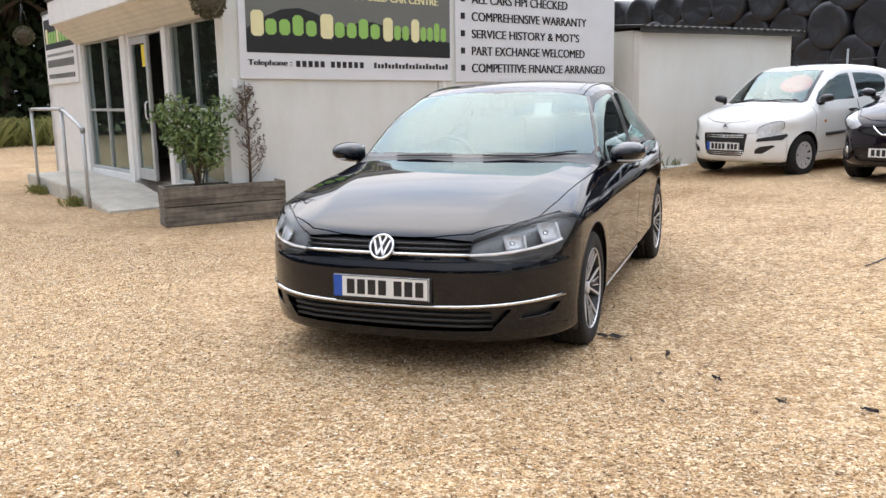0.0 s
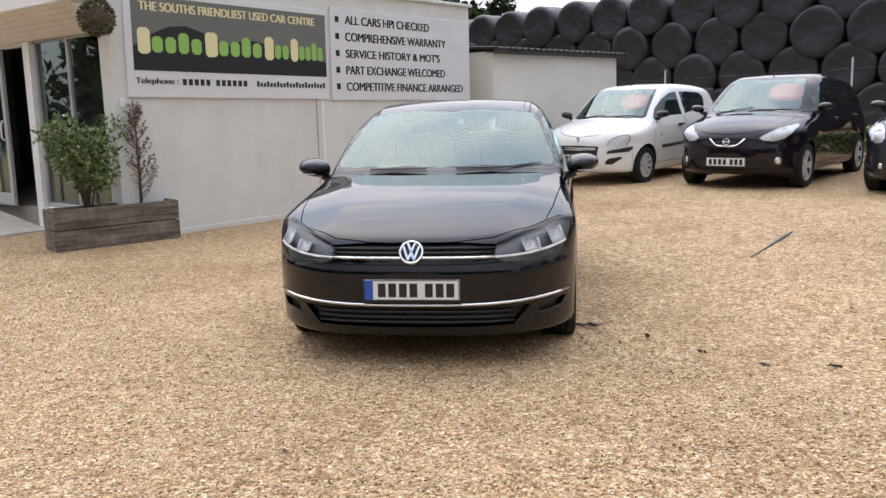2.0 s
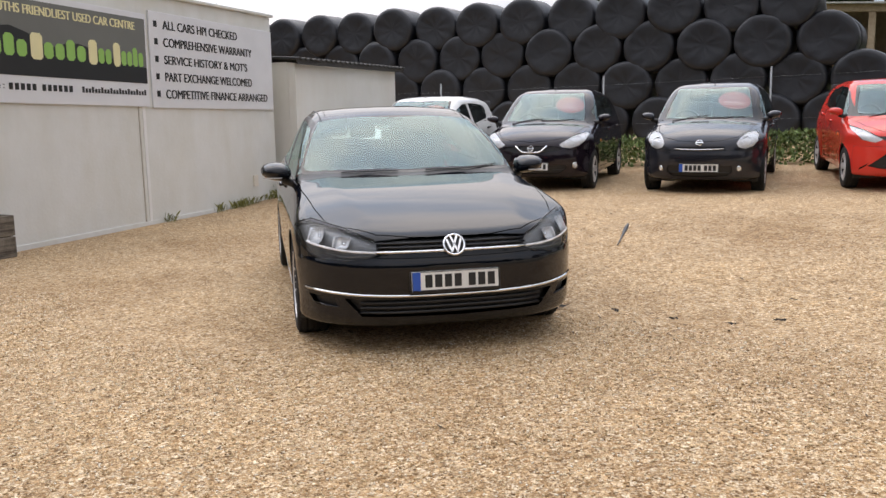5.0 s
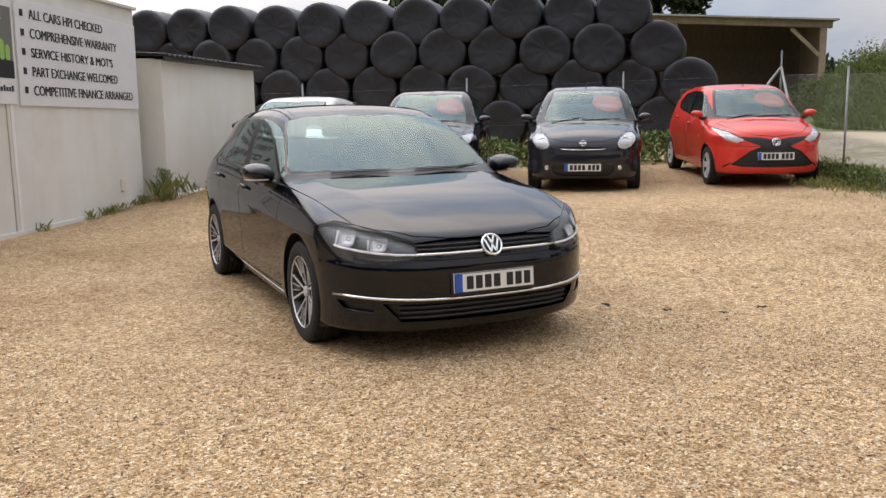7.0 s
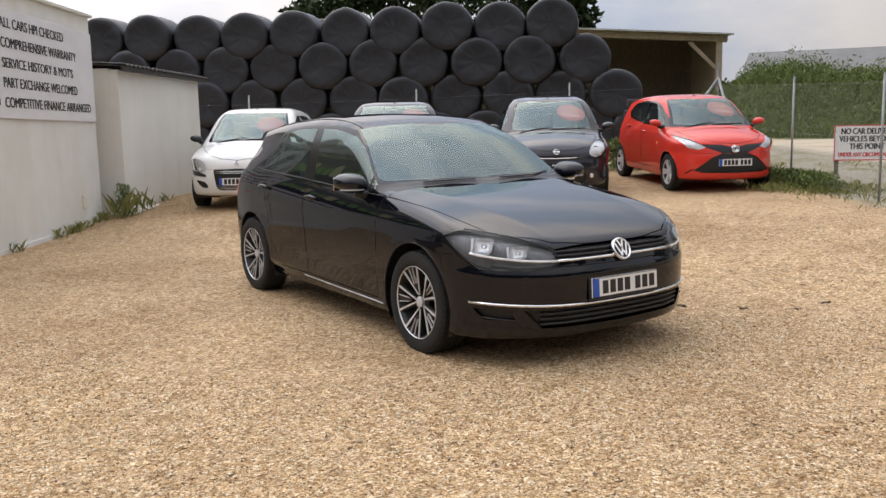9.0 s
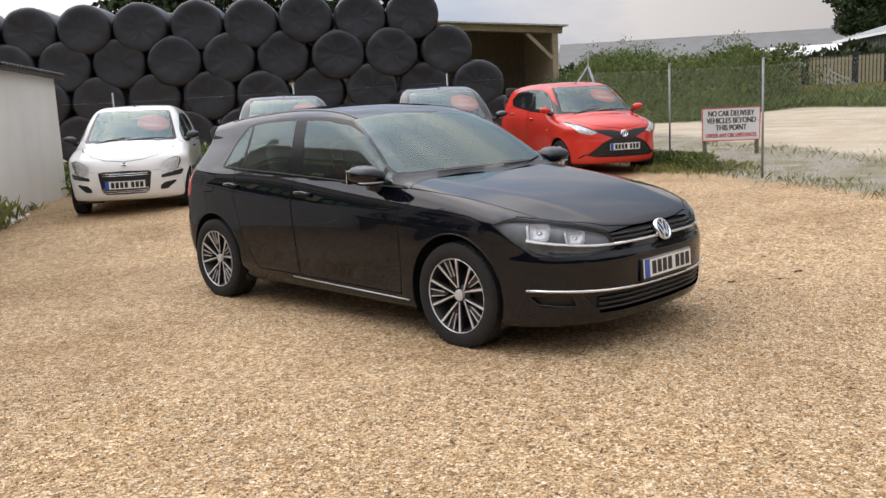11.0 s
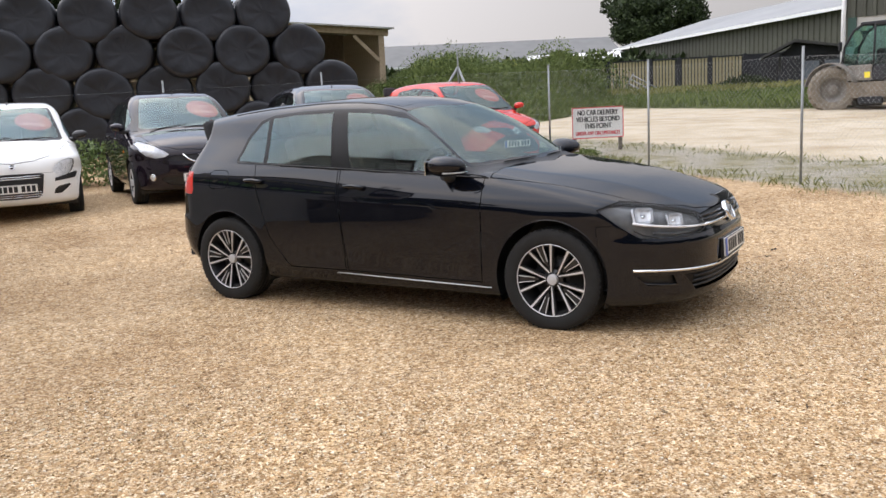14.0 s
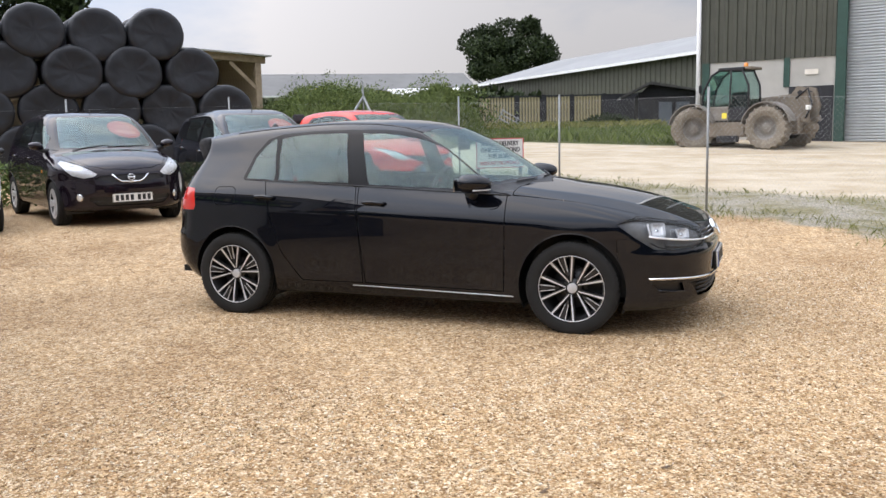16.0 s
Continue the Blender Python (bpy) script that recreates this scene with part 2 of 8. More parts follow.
    dot.operation = "DOT_PRODUCT"
    dot.inputs[1].default_value = (0.667, -0.745, 0.0)
    l.new(geo.outputs["Position"], dot.inputs[0])
    rag = noi(1.3, 6.0, 0.65)
    off = n.new("ShaderNodeMath")
    off.operation = "MULTIPLY_ADD"
    off.inputs[1].default_value, off.inputs[2].default_value = 1.5, -0.75 - 1.23
    l.new(rag.outputs["Fac"], off.inputs[0])
    dist = n.new("ShaderNodeMath")
    dist.operation = "ADD"
    l.new(dot.outputs["Value"], dist.inputs[0])
    l.new(off.outputs[0], dist.inputs[1])

    def band(a, c):
        r = n.new("ShaderNodeMapRange")
        r.interpolation_type = "SMOOTHSTEP"
        r.inputs["From Min"].default_value, r.inputs["From Max"].default_value = a, c
        l.new(dist.outputs[0], r.inputs["Value"])
        return r.outputs[0]
    verge_n = noi(7.0, 6.0, 0.7)
    verge = ramp_of(verge_n.outputs["Fac"], [(0.32, (0.085, 0.09, 0.03)), (0.44, (0.17, 0.155, 0.08)), (0.55, (0.23, 0.20, 0.115)), (0.72, (0.32, 0.285, 0.19))])
    chalk_n = noi(1.1, 7.0, 0.6)
    chalk = ramp_of(chalk_n.outputs["Fac"], [(0.30, (0.42, 0.345, 0.24)), (0.5, (0.50, 0.435, 0.335)), (0.7, (0.57, 0.51, 0.41))])
    fine = noi(55.0, 3.0)
    fr = ramp_of(fine.outputs["Fac"], [(0.3, (0.82, 0.80, 0.77)), (0.7, (1.08, 1.07, 1.05))])
    chalk_c = mix(chalk.outputs[0], fr.outputs[0], None, "MULTIPLY", 1.0)
    # brown wheel tracks drawn out along the yard
    along_map = n.new("ShaderNodeMapping")
    along_map.inputs["Rotation"].default_value = (0, 0, radians(-20))
    along_map.inputs["Scale"].default_value = (0.9, 0.10, 1.0)
    l.new(geo.outputs["Position"], along_map.inputs["Vector"])
    rut = node("ShaderNodeTexNoise", Scale=0.9, Detail=6.0, Roughness=0.6)
    l.new(along_map.outputs["Vector"], rut.inputs["Vector"])
    rr = ramp_of(rut.outputs["Fac"], [(0.36, (0.70, 0.58, 0.44)), (0.50, (0.98, 0.95, 0.90)), (0.66, (1.08, 1.07, 1.06))])
    chalk_c = mix(chalk_c, rr.outputs[0], None, "MULTIPLY", 0.55)
    rubble = ramp_of(sepc.outputs[0], [(0.0, (0.10, 0.088, 0.065)), (0.5, (0.27, 0.24, 0.18)), (1.0, (0.50, 0.46, 0.38))])
    patch = noi(1.5, 5.0, 0.6)
    pm = ramp_of(patch.outputs["Fac"], [(0.46, (0, 0, 0)), (0.60, (1, 1, 1))])
    verge_c = mix(rubble.outputs[0], verge.outputs[0], pm.outputs[0])
    col = mix(gold, verge_c, band(-0.35, 0.05))
    col = mix(col, chalk_c, band(2.7, 3.6))
    # rank grass on the far side of the yard, up to the boards and round the foot of the bank
    sepp = n.new("ShaderNodeSeparateXYZ")
    l.new(geo.outputs["Position"], sepp.inputs[0])
    yy = n.new("ShaderNodeMapRange")
    yy.inputs["From Min"].default_value, yy.inputs["From Max"].default_value = -2.0, 18.0
    l.new(sepp.outputs["Y"], yy.inputs["Value"])
    edge = ramp_of(yy.outputs[0], [((y + 2) / 20, ((x - 18) / 10,) * 3) for x, y in ((28, -2), (22.4, -.4), (22.5, 1.2), (24.8, 4.2), (26.3, 6.4), (24.3, 7.6), (20.4, 8.6), (19.8, 12.0))])
    far_x = n.new("ShaderNodeMath")
    far_x.operation = "MULTIPLY_ADD"
    far_x.inputs[1].default_value, far_x.inputs[2].default_value = 10.0, 17.5
    l.new(edge.outputs[0], far_x.inputs[0])
    beyond = n.new("ShaderNodeMath")
    beyond.operation = "SUBTRACT"
    l.new(sepp.outputs["X"], beyond.inputs[0])
    l.new(far_x.outputs[0], beyond.inputs[1])
    ragged = n.new("ShaderNodeMath")
    ragged.operation = "ADD"
    l.new(beyond.outputs[0], ragged.inputs[0])
    l.new(rag.outputs["Fac"], ragged.inputs[1])
    grassy = n.new("ShaderNodeMapRange")
    grassy.interpolation_type = "SMOOTHSTEP"
    grassy.inputs["From Min"].default_value, grassy.inputs["From Max"].default_value = .7, 1.3
    l.new(ragged.outputs[0], grassy.inputs["Value"])
    turf = ramp_of(verge_n.outputs["Fac"], [(0.30, (0.05, 0.07, 0.02)), (0.5, (0.12, 0.14, 0.05)), (0.7, (0.22, 0.21, 0.10))])
    col = mix(col, turf.outputs[0], grassy.outputs[0])
    # fields far beyond the yard
    length = n.new("ShaderNodeVectorMath")
    length.operation = "LENGTH"
    l.new(geo.outputs["Position"], length.inputs[0])
    farm = n.new("ShaderNodeMapRange")
    farm.inputs["From Min"].default_value, farm.inputs["From Max"].default_value = 40.0, 44.0
    l.new(length.outputs["Value"], farm.inputs["Value"])
    field_n = noi(0.05, 6.0)
    field = ramp_of(field_n.outputs["Fac"], [(0.3, (0.07, 0.10, 0.03)), (0.7, (0.16, 0.17, 0.06))])
    col = mix(col, field.outputs[0], farm.outputs[0])
    l.new(col, b.inputs["Base Color"])
    bump = n.new("ShaderNodeBump")
    bump.inputs["Strength"].default_value, bump.inputs["Distance"].default_value = 0.75, 0.007
    inv = n.new("ShaderNodeMath")
    inv.operation = "SUBTRACT"
    inv.inputs[0].default_value = 1.0
    l.new(small.outputs["Distance"], inv.inputs[1])
    lump = noi(5.0, 4.0)
    bump2 = n.new("ShaderNodeBump")
    bump2.inputs["Strength"].default_value, bump2.inputs["Distance"].default_value = 0.35, 0.03
    l.new(lump.outputs["Fac"], bump2.inputs["Height"])
    l.new(inv.outputs[0], bump.inputs["Height"])
    l.new(bump2.outputs[0], bump.inputs["Normal"])
    l.new(bump.outputs[0], b.inputs["Normal"])
    return mat


def axis_steps(lo, hi, fine_lo, fine_hi, fine):
    xs, x = [], lo
    while x < fine_lo:
        xs.append(x)
        x += max(fine, (fine_lo - x) * 0.22)
    xs += list(np.arange(fine_lo, fine_hi, fine))
    x = fine_hi
    while x < hi:
        xs.append(x)
        x += max(fine, (x - fine_hi) * 0.22 + fine)
    return xs + [hi]


GRAVEL = gravel_material()
_xs, _ys = axis_steps(-420, 700, -12, 16, 0.4), axis_steps(-420, 700, -6, 20, 0.4)
def ground_at(x, y):
    """The ground with its shallow hollows, which die out under the black car."""
    z = ground_z(x, y)
    if -12 <= x <= 16 and -6 <= y <= 20:
        calm = smooth01(1.0, 2.6, abs(x + 0.2)) if 3.5 < y < 10 else 1.0
        z += calm * 0.014 * noise.noise((x * 0.45, y * 0.45, 0.0))
    return z


_v = [(_x, _y, ground_at(_x, _y)) for _x in _xs for _y in _ys]
_n = len(_ys)
_f = [(i * _n + j, (i + 1) * _n + j, (i + 1) * _n + j + 1, i * _n + j + 1) for i in range(len(_xs) - 1) for j in range(_n - 1)]
_me = bpy.data.meshes.new("ground")
_me.from_pydata(_v, [], _f)
_me.shade_smooth()
_me.materials.append(GRAVEL)
tagged(new("ground", _me), "golden flint gravel forecourt with a pale chalk yard beyond the fence", "gravel", kind="structure")


def pebble_material():
    mat = material("flint_pebbles", (0.6, 0.44, 0.26), 0.75, vary=0.0)
    n, l = mat.node_tree.nodes, mat.node_tree.links
    g, r = n.new("ShaderNodeNewGeometry"), n.new("ShaderNodeValToRGB")
    e = r.color_ramp.elements
    for _ in range(3):
        e.new(0.5)
    for q, (p, c) in zip(e, [(0, (0.16, 0.09, 0.04)), (0.2, (0.40, 0.25, 0.11)), (0.5, (0.58, 0.42, 0.23)), (0.8, (0.72, 0.58, 0.39)), (1, (0.84, 0.78, 0.66))]):
        q.position, q.color = p, (*c, 1)
    l.new(g.outputs["Random Per Island"], r.inputs["Fac"])
    l.new(r.outputs[0], n["Principled BSDF"].inputs["Base Color"])
    return mat


def soup(name, verts, faces, mat, label, category, smooth=False, parent=None, kind="stuff"):
    """Very many small pieces in one mesh, from arrays."""
    me = bpy.data.meshes.new(name)
    me.vertices.add(len(verts))
    me.vertices.foreach_set("co", np.asarray(verts, np.float32).ravel())
    faces = np.asarray(faces, np.int32)
    m, k = faces.shape
    me.loops.add(m * k)
    me.loops.foreach_set("vertex_index", faces.ravel())
    me.polygons.add(m)
    me.polygons.foreach_set("loop_start", np.arange(0, m * k, k, dtype=np.int32))
    me.update(calc_edges=True)
    if smooth:
        me.shade_smooth()
    me.materials.append(mat)
    ob = new(name, me)
    if parent is not None:
        ob.parent = parent
        if kind:
            ob["kind"] = kind
        return ob
    return tagged(ob, label, category, kind=kind)


def pebbles(count):
    """Loose stones on the part of the forecourt that lies nearest to the visitor's way round the car."""
    rng = np.random.default_rng(5)
    cx, cy = -0.3, 7.0
    ang = rng.uniform(radians(150), radians(300), count)         # a wide ring round the black car
    rad = 1.9 + 4.6 * rng.random(count) ** 0.8
    x, y = cx + rad * np.cos(ang), cy + rad * np.sin(ang)
    size = 0.0035 + 0.0055 * rng.random(count) ** 1.6
    base = np.array([(1, 0, 0), (0, 1, 0), (-1, 0, 0), (0, -1, 0), (0, 0, 1), (0, 0, -1)], float)
    tri = np.array([(0, 1, 4), (1, 2, 4), (2, 3, 4), (3, 0, 4), (1, 0, 5), (2, 1, 5), (3, 2, 5), (0, 3, 5)])
    jit = base[None] * rng.uniform(0.6, 1.3, (count, 6, 1)) + rng.uniform(-0.25, 0.25, (count, 6, 3))
    jit *= np.stack([rng.uniform(0.8, 1.5, count), rng.uniform(0.7, 1.0, count), rng.uniform(0.4, 0.75, count)], 1)[:, None]
    t = rng.uniform(0, 6.283, count)
    c, s = np.cos(t)[:, None], np.sin(t)[:, None]
    px = jit[..., 0] * c - jit[..., 1] * s
    py = jit[..., 0] * s + jit[..., 1] * c
    z0 = np.array([ground_at(p, q) for p, q in zip(x, y)])
    V = np.stack([px, py, jit[..., 2]], -1) * size[:, None, None]
    V += np.stack([x, y, z0 + size * 0.25], -1)[:, None]
    F = tri[None] + 6 * np.arange(count)[:, None, None]
    soup("loose_gravel", V.reshape(-1, 3), F.reshape(-1, 3), pebble_material(), "loose golden flint stones lying on the gravel", "gravel")


pebbles(70000)


# ---- car bodies: a smooth shell from a side outline, a waist profile and a plan curve, cut into panels ----
def spline_closed(pts, per=12):
    p = np.array(pts, float)
    n = len(p)
    res = []
    for i in range(n):
        a, b, c, d = p[i - 1], p[i], p[(i + 1) % n], p[(i + 2) % n]
        l0, l1, l2 = (max(1e-6, np.linalg.norm(v)) ** 0.5 for v in (b - a, c - b, d - c))
        m1 = (b - a) / l0 - (c - a) / (l0 + l1) + (c - b) / l1
        m2 = (c - b) / l1 - (d - b) / (l1 + l2) + (d - c) / l2
        m1, m2 = m1 * l1, m2 * l1
        for k in range(per):
            t = k / per
            res.append((2 * t**3 - 3 * t**2 + 1) * b + (t**3 - 2 * t**2 + t) * m1 + (-2 * t**3 + 3 * t**2) * c + (t**3 - t**2) * m2)
    return np.array(res)


def curve1d(knots):
    """A smooth monotone curve through (x, y) knots, as a function."""
    k = np.array(sorted(knots), float)
    x, y = k[:, 0], k[:, 1]
    h, d = np.diff(x), np.diff(y) / np.diff(x)
    m = np.zeros(len(x))
    m[0], m[-1] = d[0], d[-1]
    for i in range(1, len(x) - 1):
        m[i] = 0 if d[i - 1] * d[i] <= 0 else 3 * (h[i - 1] + h[i]) / ((2 * h[i] + h[i - 1]) / d[i - 1] + (h[i] + 2 * h[i - 1]) / d[i])

    def f(v):
        v = np.asarray(v, float)
        c = np.clip(v, x[0], x[-1])
        i = np.clip(np.searchsorted(x, c) - 1, 0, len(x) - 2)
        t = (c - x[i]) / h[i]
        return (2 * t**3 - 3 * t**2 + 1) * y[i] + (t**3 - 2 * t**2 + t) * h[i] * m[i] + (-2 * t**3 + 3 * t**2) * y[i + 1] + (t**3 - t**2) * h[i] * m[i + 1]
    return f


def step01(a, b, v):
    u = np.clip((v - a) / (b - a), 0, 1)
    return u * u * (3 - 2 * u)


class Shell:
    """The outer skin of a car: x ahead, y to its left, z up, the front axle over the origin."""

    def __init__(self, side, waist, nose=(0.05, 0.55), tail=(0.05, 0.32), half=0.9, crown=0.07, soft=0.09, flare=0.0, wheelbase=2.6, middle=-1.6, ridge=None, tuck=0.0):
        self.ridge, self.tuck = ridge, tuck
        self.nose, self.tail, self.half, self.crown, self.soft, self.middle = nose, tail, half, crown, soft, middle
        self.flare, self.wheelbase = flare, wheelbase
        self.waist = curve1d(waist)
        poly = spline_closed(side)
        self.lo, self.hi = poly.min(0) - 0.3, poly.max(0) + 0.3
        self.h2 = 0.02
        nx, nz = (np.ceil((self.hi - self.lo) / self.h2).astype(int) + 1)
        gx, gz = self.lo[0] + self.h2 * np.arange(nx), self.lo[1] + self.h2 * np.arange(nz)
        X, Z = np.meshgrid(gx, gz, indexing="ij")
        best, inside = np.full(X.shape, 9.0), np.zeros(X.shape, bool)
        for a, b in zip(poly, np.roll(poly, -1, 0)):
            d = b - a
            t = np.clip(((X - a[0]) * d[0] + (Z - a[1]) * d[1]) / max(1e-9, d @ d), 0, 1)
            best = np.minimum(best, (X - a[0] - t * d[0]) ** 2 + (Z - a[1] - t * d[1]) ** 2)
            if abs(d[1]) > 1e-12:
                hit = ((a[1] > Z) != (b[1] > Z)) & (X < d[0] * (Z - a[1]) / d[1] + a[0])
                inside ^= hit
        self.grid = np.where(inside, -1, 1) * np.sqrt(best)

    def flat(self, x, z):
        """Signed distance to the side outline, smoothed."""
        u, v = (x - self.lo[0]) / self.h2, (z - self.lo[1]) / self.h2
        u, v = np.clip(u, 1, self.grid.shape[0] - 3.001), np.clip(v, 1, self.grid.shape[1] - 3.001)
        i, j = u.astype(int), v.astype(int)
        a, b = u - i, v - j
        wa = ((1 - a) ** 3 / 6, (3 * a**3 - 6 * a**2 + 4) / 6, (-3 * a**3 + 3 * a**2 + 3 * a + 1) / 6, a**3 / 6)
        wb = ((1 - b) ** 3 / 6, (3 * b**3 - 6 * b**2 + 4) / 6, (-3 * b**3 + 3 * b**2 + 3 * b + 1) / 6, b**3 / 6)
        s = 0.0
        for p in range(4):
            for q in range(4):
                s = s + wa[p] * wb[q] * self.grid[i + p - 1, j + q - 1]
        return s

    def value(self, x, y, z):
        y = np.abs(y)
        r = y / self.half
        wf = step01(self.middle - 0.6, self.middle + 0.6, x)
        sweep = 1 - .5 * step01(.58, .80, z)
        xs = x + wf * sweep * (self.nose[0] * r**2 + self.nose[1] * r**4) - (1 - wf) * (self.tail[0] * r**2 + self.tail[1] * r**4)
        zs = z + self.crown * r**2 * step01(0.45, 0.9, z) * (1 - 0.4 * step01(1.05, 1.35, z))
        if self.ridge:          # raised middle of the bonnet: height, half width ahead, widening aft, front end, rear end
            amp, y0, k0, xf, xr = self.ridge
            yc = y0 + (xf - x) * k0
            zs = zs - amp * step01(yc + 0.035, yc - 0.045, y) * step01(xf + 0.05, xf - 0.25, x) * step01(xr - 0.2, xr, x) * step01(0.62, 0.72, z)
        a = self.flat(xs, zs)
        fl = self.flare * (np.exp(-((x / 0.42) ** 4)) + np.exp(-(((x + self.wheelbase) / 0.42) ** 4))) * step01(0.85, 0.6, z)
        b = 0.93 * (y - self.waist(z) - fl + self.tuck * step01(self.middle, self.middle - 1.5, x) * step01(0.86, 1.2, z))
        k = 0.03 + (self.soft - 0.03) * step01(0.2, 0.62, z)
        h = np.maximum(k - np.abs(a - b), 0) / k
        return np.maximum(a, b) + h * h * k / 4

    def normal(self, p):
        e = 0.004
        g = np.stack([self.value(*(p + d).T) - self.value(*(p - d).T) for d in np.eye(3) * e], 1) / (2 * e)
        return g

    def solve(self, p, axis, lo, hi):
        """Where a line along an axis leaves the skin; p has any value at that axis; lo is inside, hi outside."""
        p = np.array(p, float).reshape(-1, 3)
        a, b = np.full(len(p), float(lo)), np.full(len(p), float(hi))
        for _ in range(24):
            m = (a + b) / 2
            q = p.copy()
            q[:, axis] = m
            ins = self.value(*q.T) < 0
            a, b = np.where(ins, m, a), np.where(ins, b, m)
        p[:, axis] = a
        return p

    def on_side(self, x, z, off=0.0, sign=1):
        p = self.solve((x, 0, z), 1, 0, 1.3)[0]
        n = self.normal(p[None])[0]
        p = p + off * n / np.linalg.norm(n)
        return Vector((p[0], sign * p[1], p[2]))

    def on_front(self, y, z, off=0.0, x0=0.0, x1=1.4):
        p = self.solve((0, y, z), 0, x0, x1)[0]
        n = self.normal(p[None])[0]
        return Vector(p + off * n / np.linalg.norm(n))

    def on_top(self, x, y, off=0.0):
        p = self.solve((x, y, 0), 2, 0.5, 1.9)[0]
        n = self.normal(p[None])[0]
        return Vector(p + off * n / np.linalg.norm(n))

    def half_mesh(self, h):
        """The skin's left half as points and quads."""
        lo = np.array((self.lo[0] + 0.2, -2 * h, self.lo[1] + 0.2))
        hi = np.array((self.hi[0] - 0.2, 1.02, self.hi[1] - 0.2))
        n = np.ceil((hi - lo) / h).astype(int) + 1
        ax = [lo[k] + h * np.arange(n[k]) for k in range(3)]
        G = np.stack(np.meshgrid(*ax, indexing="ij"), -1)
        V = self.value(G[..., 0], G[..., 1], G[..., 2])
        neg = V < 0
        c = n - 1
        tot, cnt = np.zeros((*c, 3)), np.zeros(c)
        corner = [(i, j, k) for i in (0, 1) for j in (0, 1) for k in (0, 1)]
        sl = lambda o: tuple(slice(o[t], o[t] + c[t]) for t in range(3))
        for a in corner:
            for t in range(3):
                if a[t] == 0:
                    b = tuple(a[s] + (s == t) for s in range(3))
                    va, vb = V[sl(a)], V[sl(b)]
                    m = neg[sl(a)] != neg[sl(b)]
                    u = np.where(m, va / np.where(m, va - vb, 1), 0)
                    pos = G[sl(a)] + u[..., None] * (G[sl(b)] - G[sl(a)])
                    tot += np.where(m[..., None], pos, 0)
                    cnt += m
        act = cnt > 0
        idx = np.full(c, -1)
        idx[act] = np.arange(act.sum())
        P = tot[act] / cnt[act][:, None]
        for _ in range(4):
            g = self.normal(P)
            P = P - g * (self.value(*P.T) / np.maximum(1e-6, (g * g).sum(1)))[:, None]
        quads = []
        for t in range(3):
            u, v = (t + 1) % 3, (t + 2) % 3
            a = [slice(1, c[s]) for s in range(3)]
            a[t] = slice(0, c[t])
            b = list(a)
            b[t] = slice(1, c[t] + 1)
            m = neg[tuple(a)] != neg[tuple(b)]
            flip = neg[tuple(b)][m]
            w = np.argwhere(m) + np.array([0 if s == t else 1 for s in range(3)])
            def cell(du, dv):
                q = w.copy()
                q[:, u] -= du
                q[:, v] -= dv
                return idx[tuple(q.T)]
            quad = np.stack([cell(1, 1), cell(0, 1), cell(0, 0), cell(1, 0)], 1)
            quad[flip] = quad[flip][:, ::-1]
            quads.append(quad)
        return P, np.concatenate(quads)


AXIS = {"x": (0, 1, 2), "y": (1, 0, 2), "z": (2, 0, 1)}


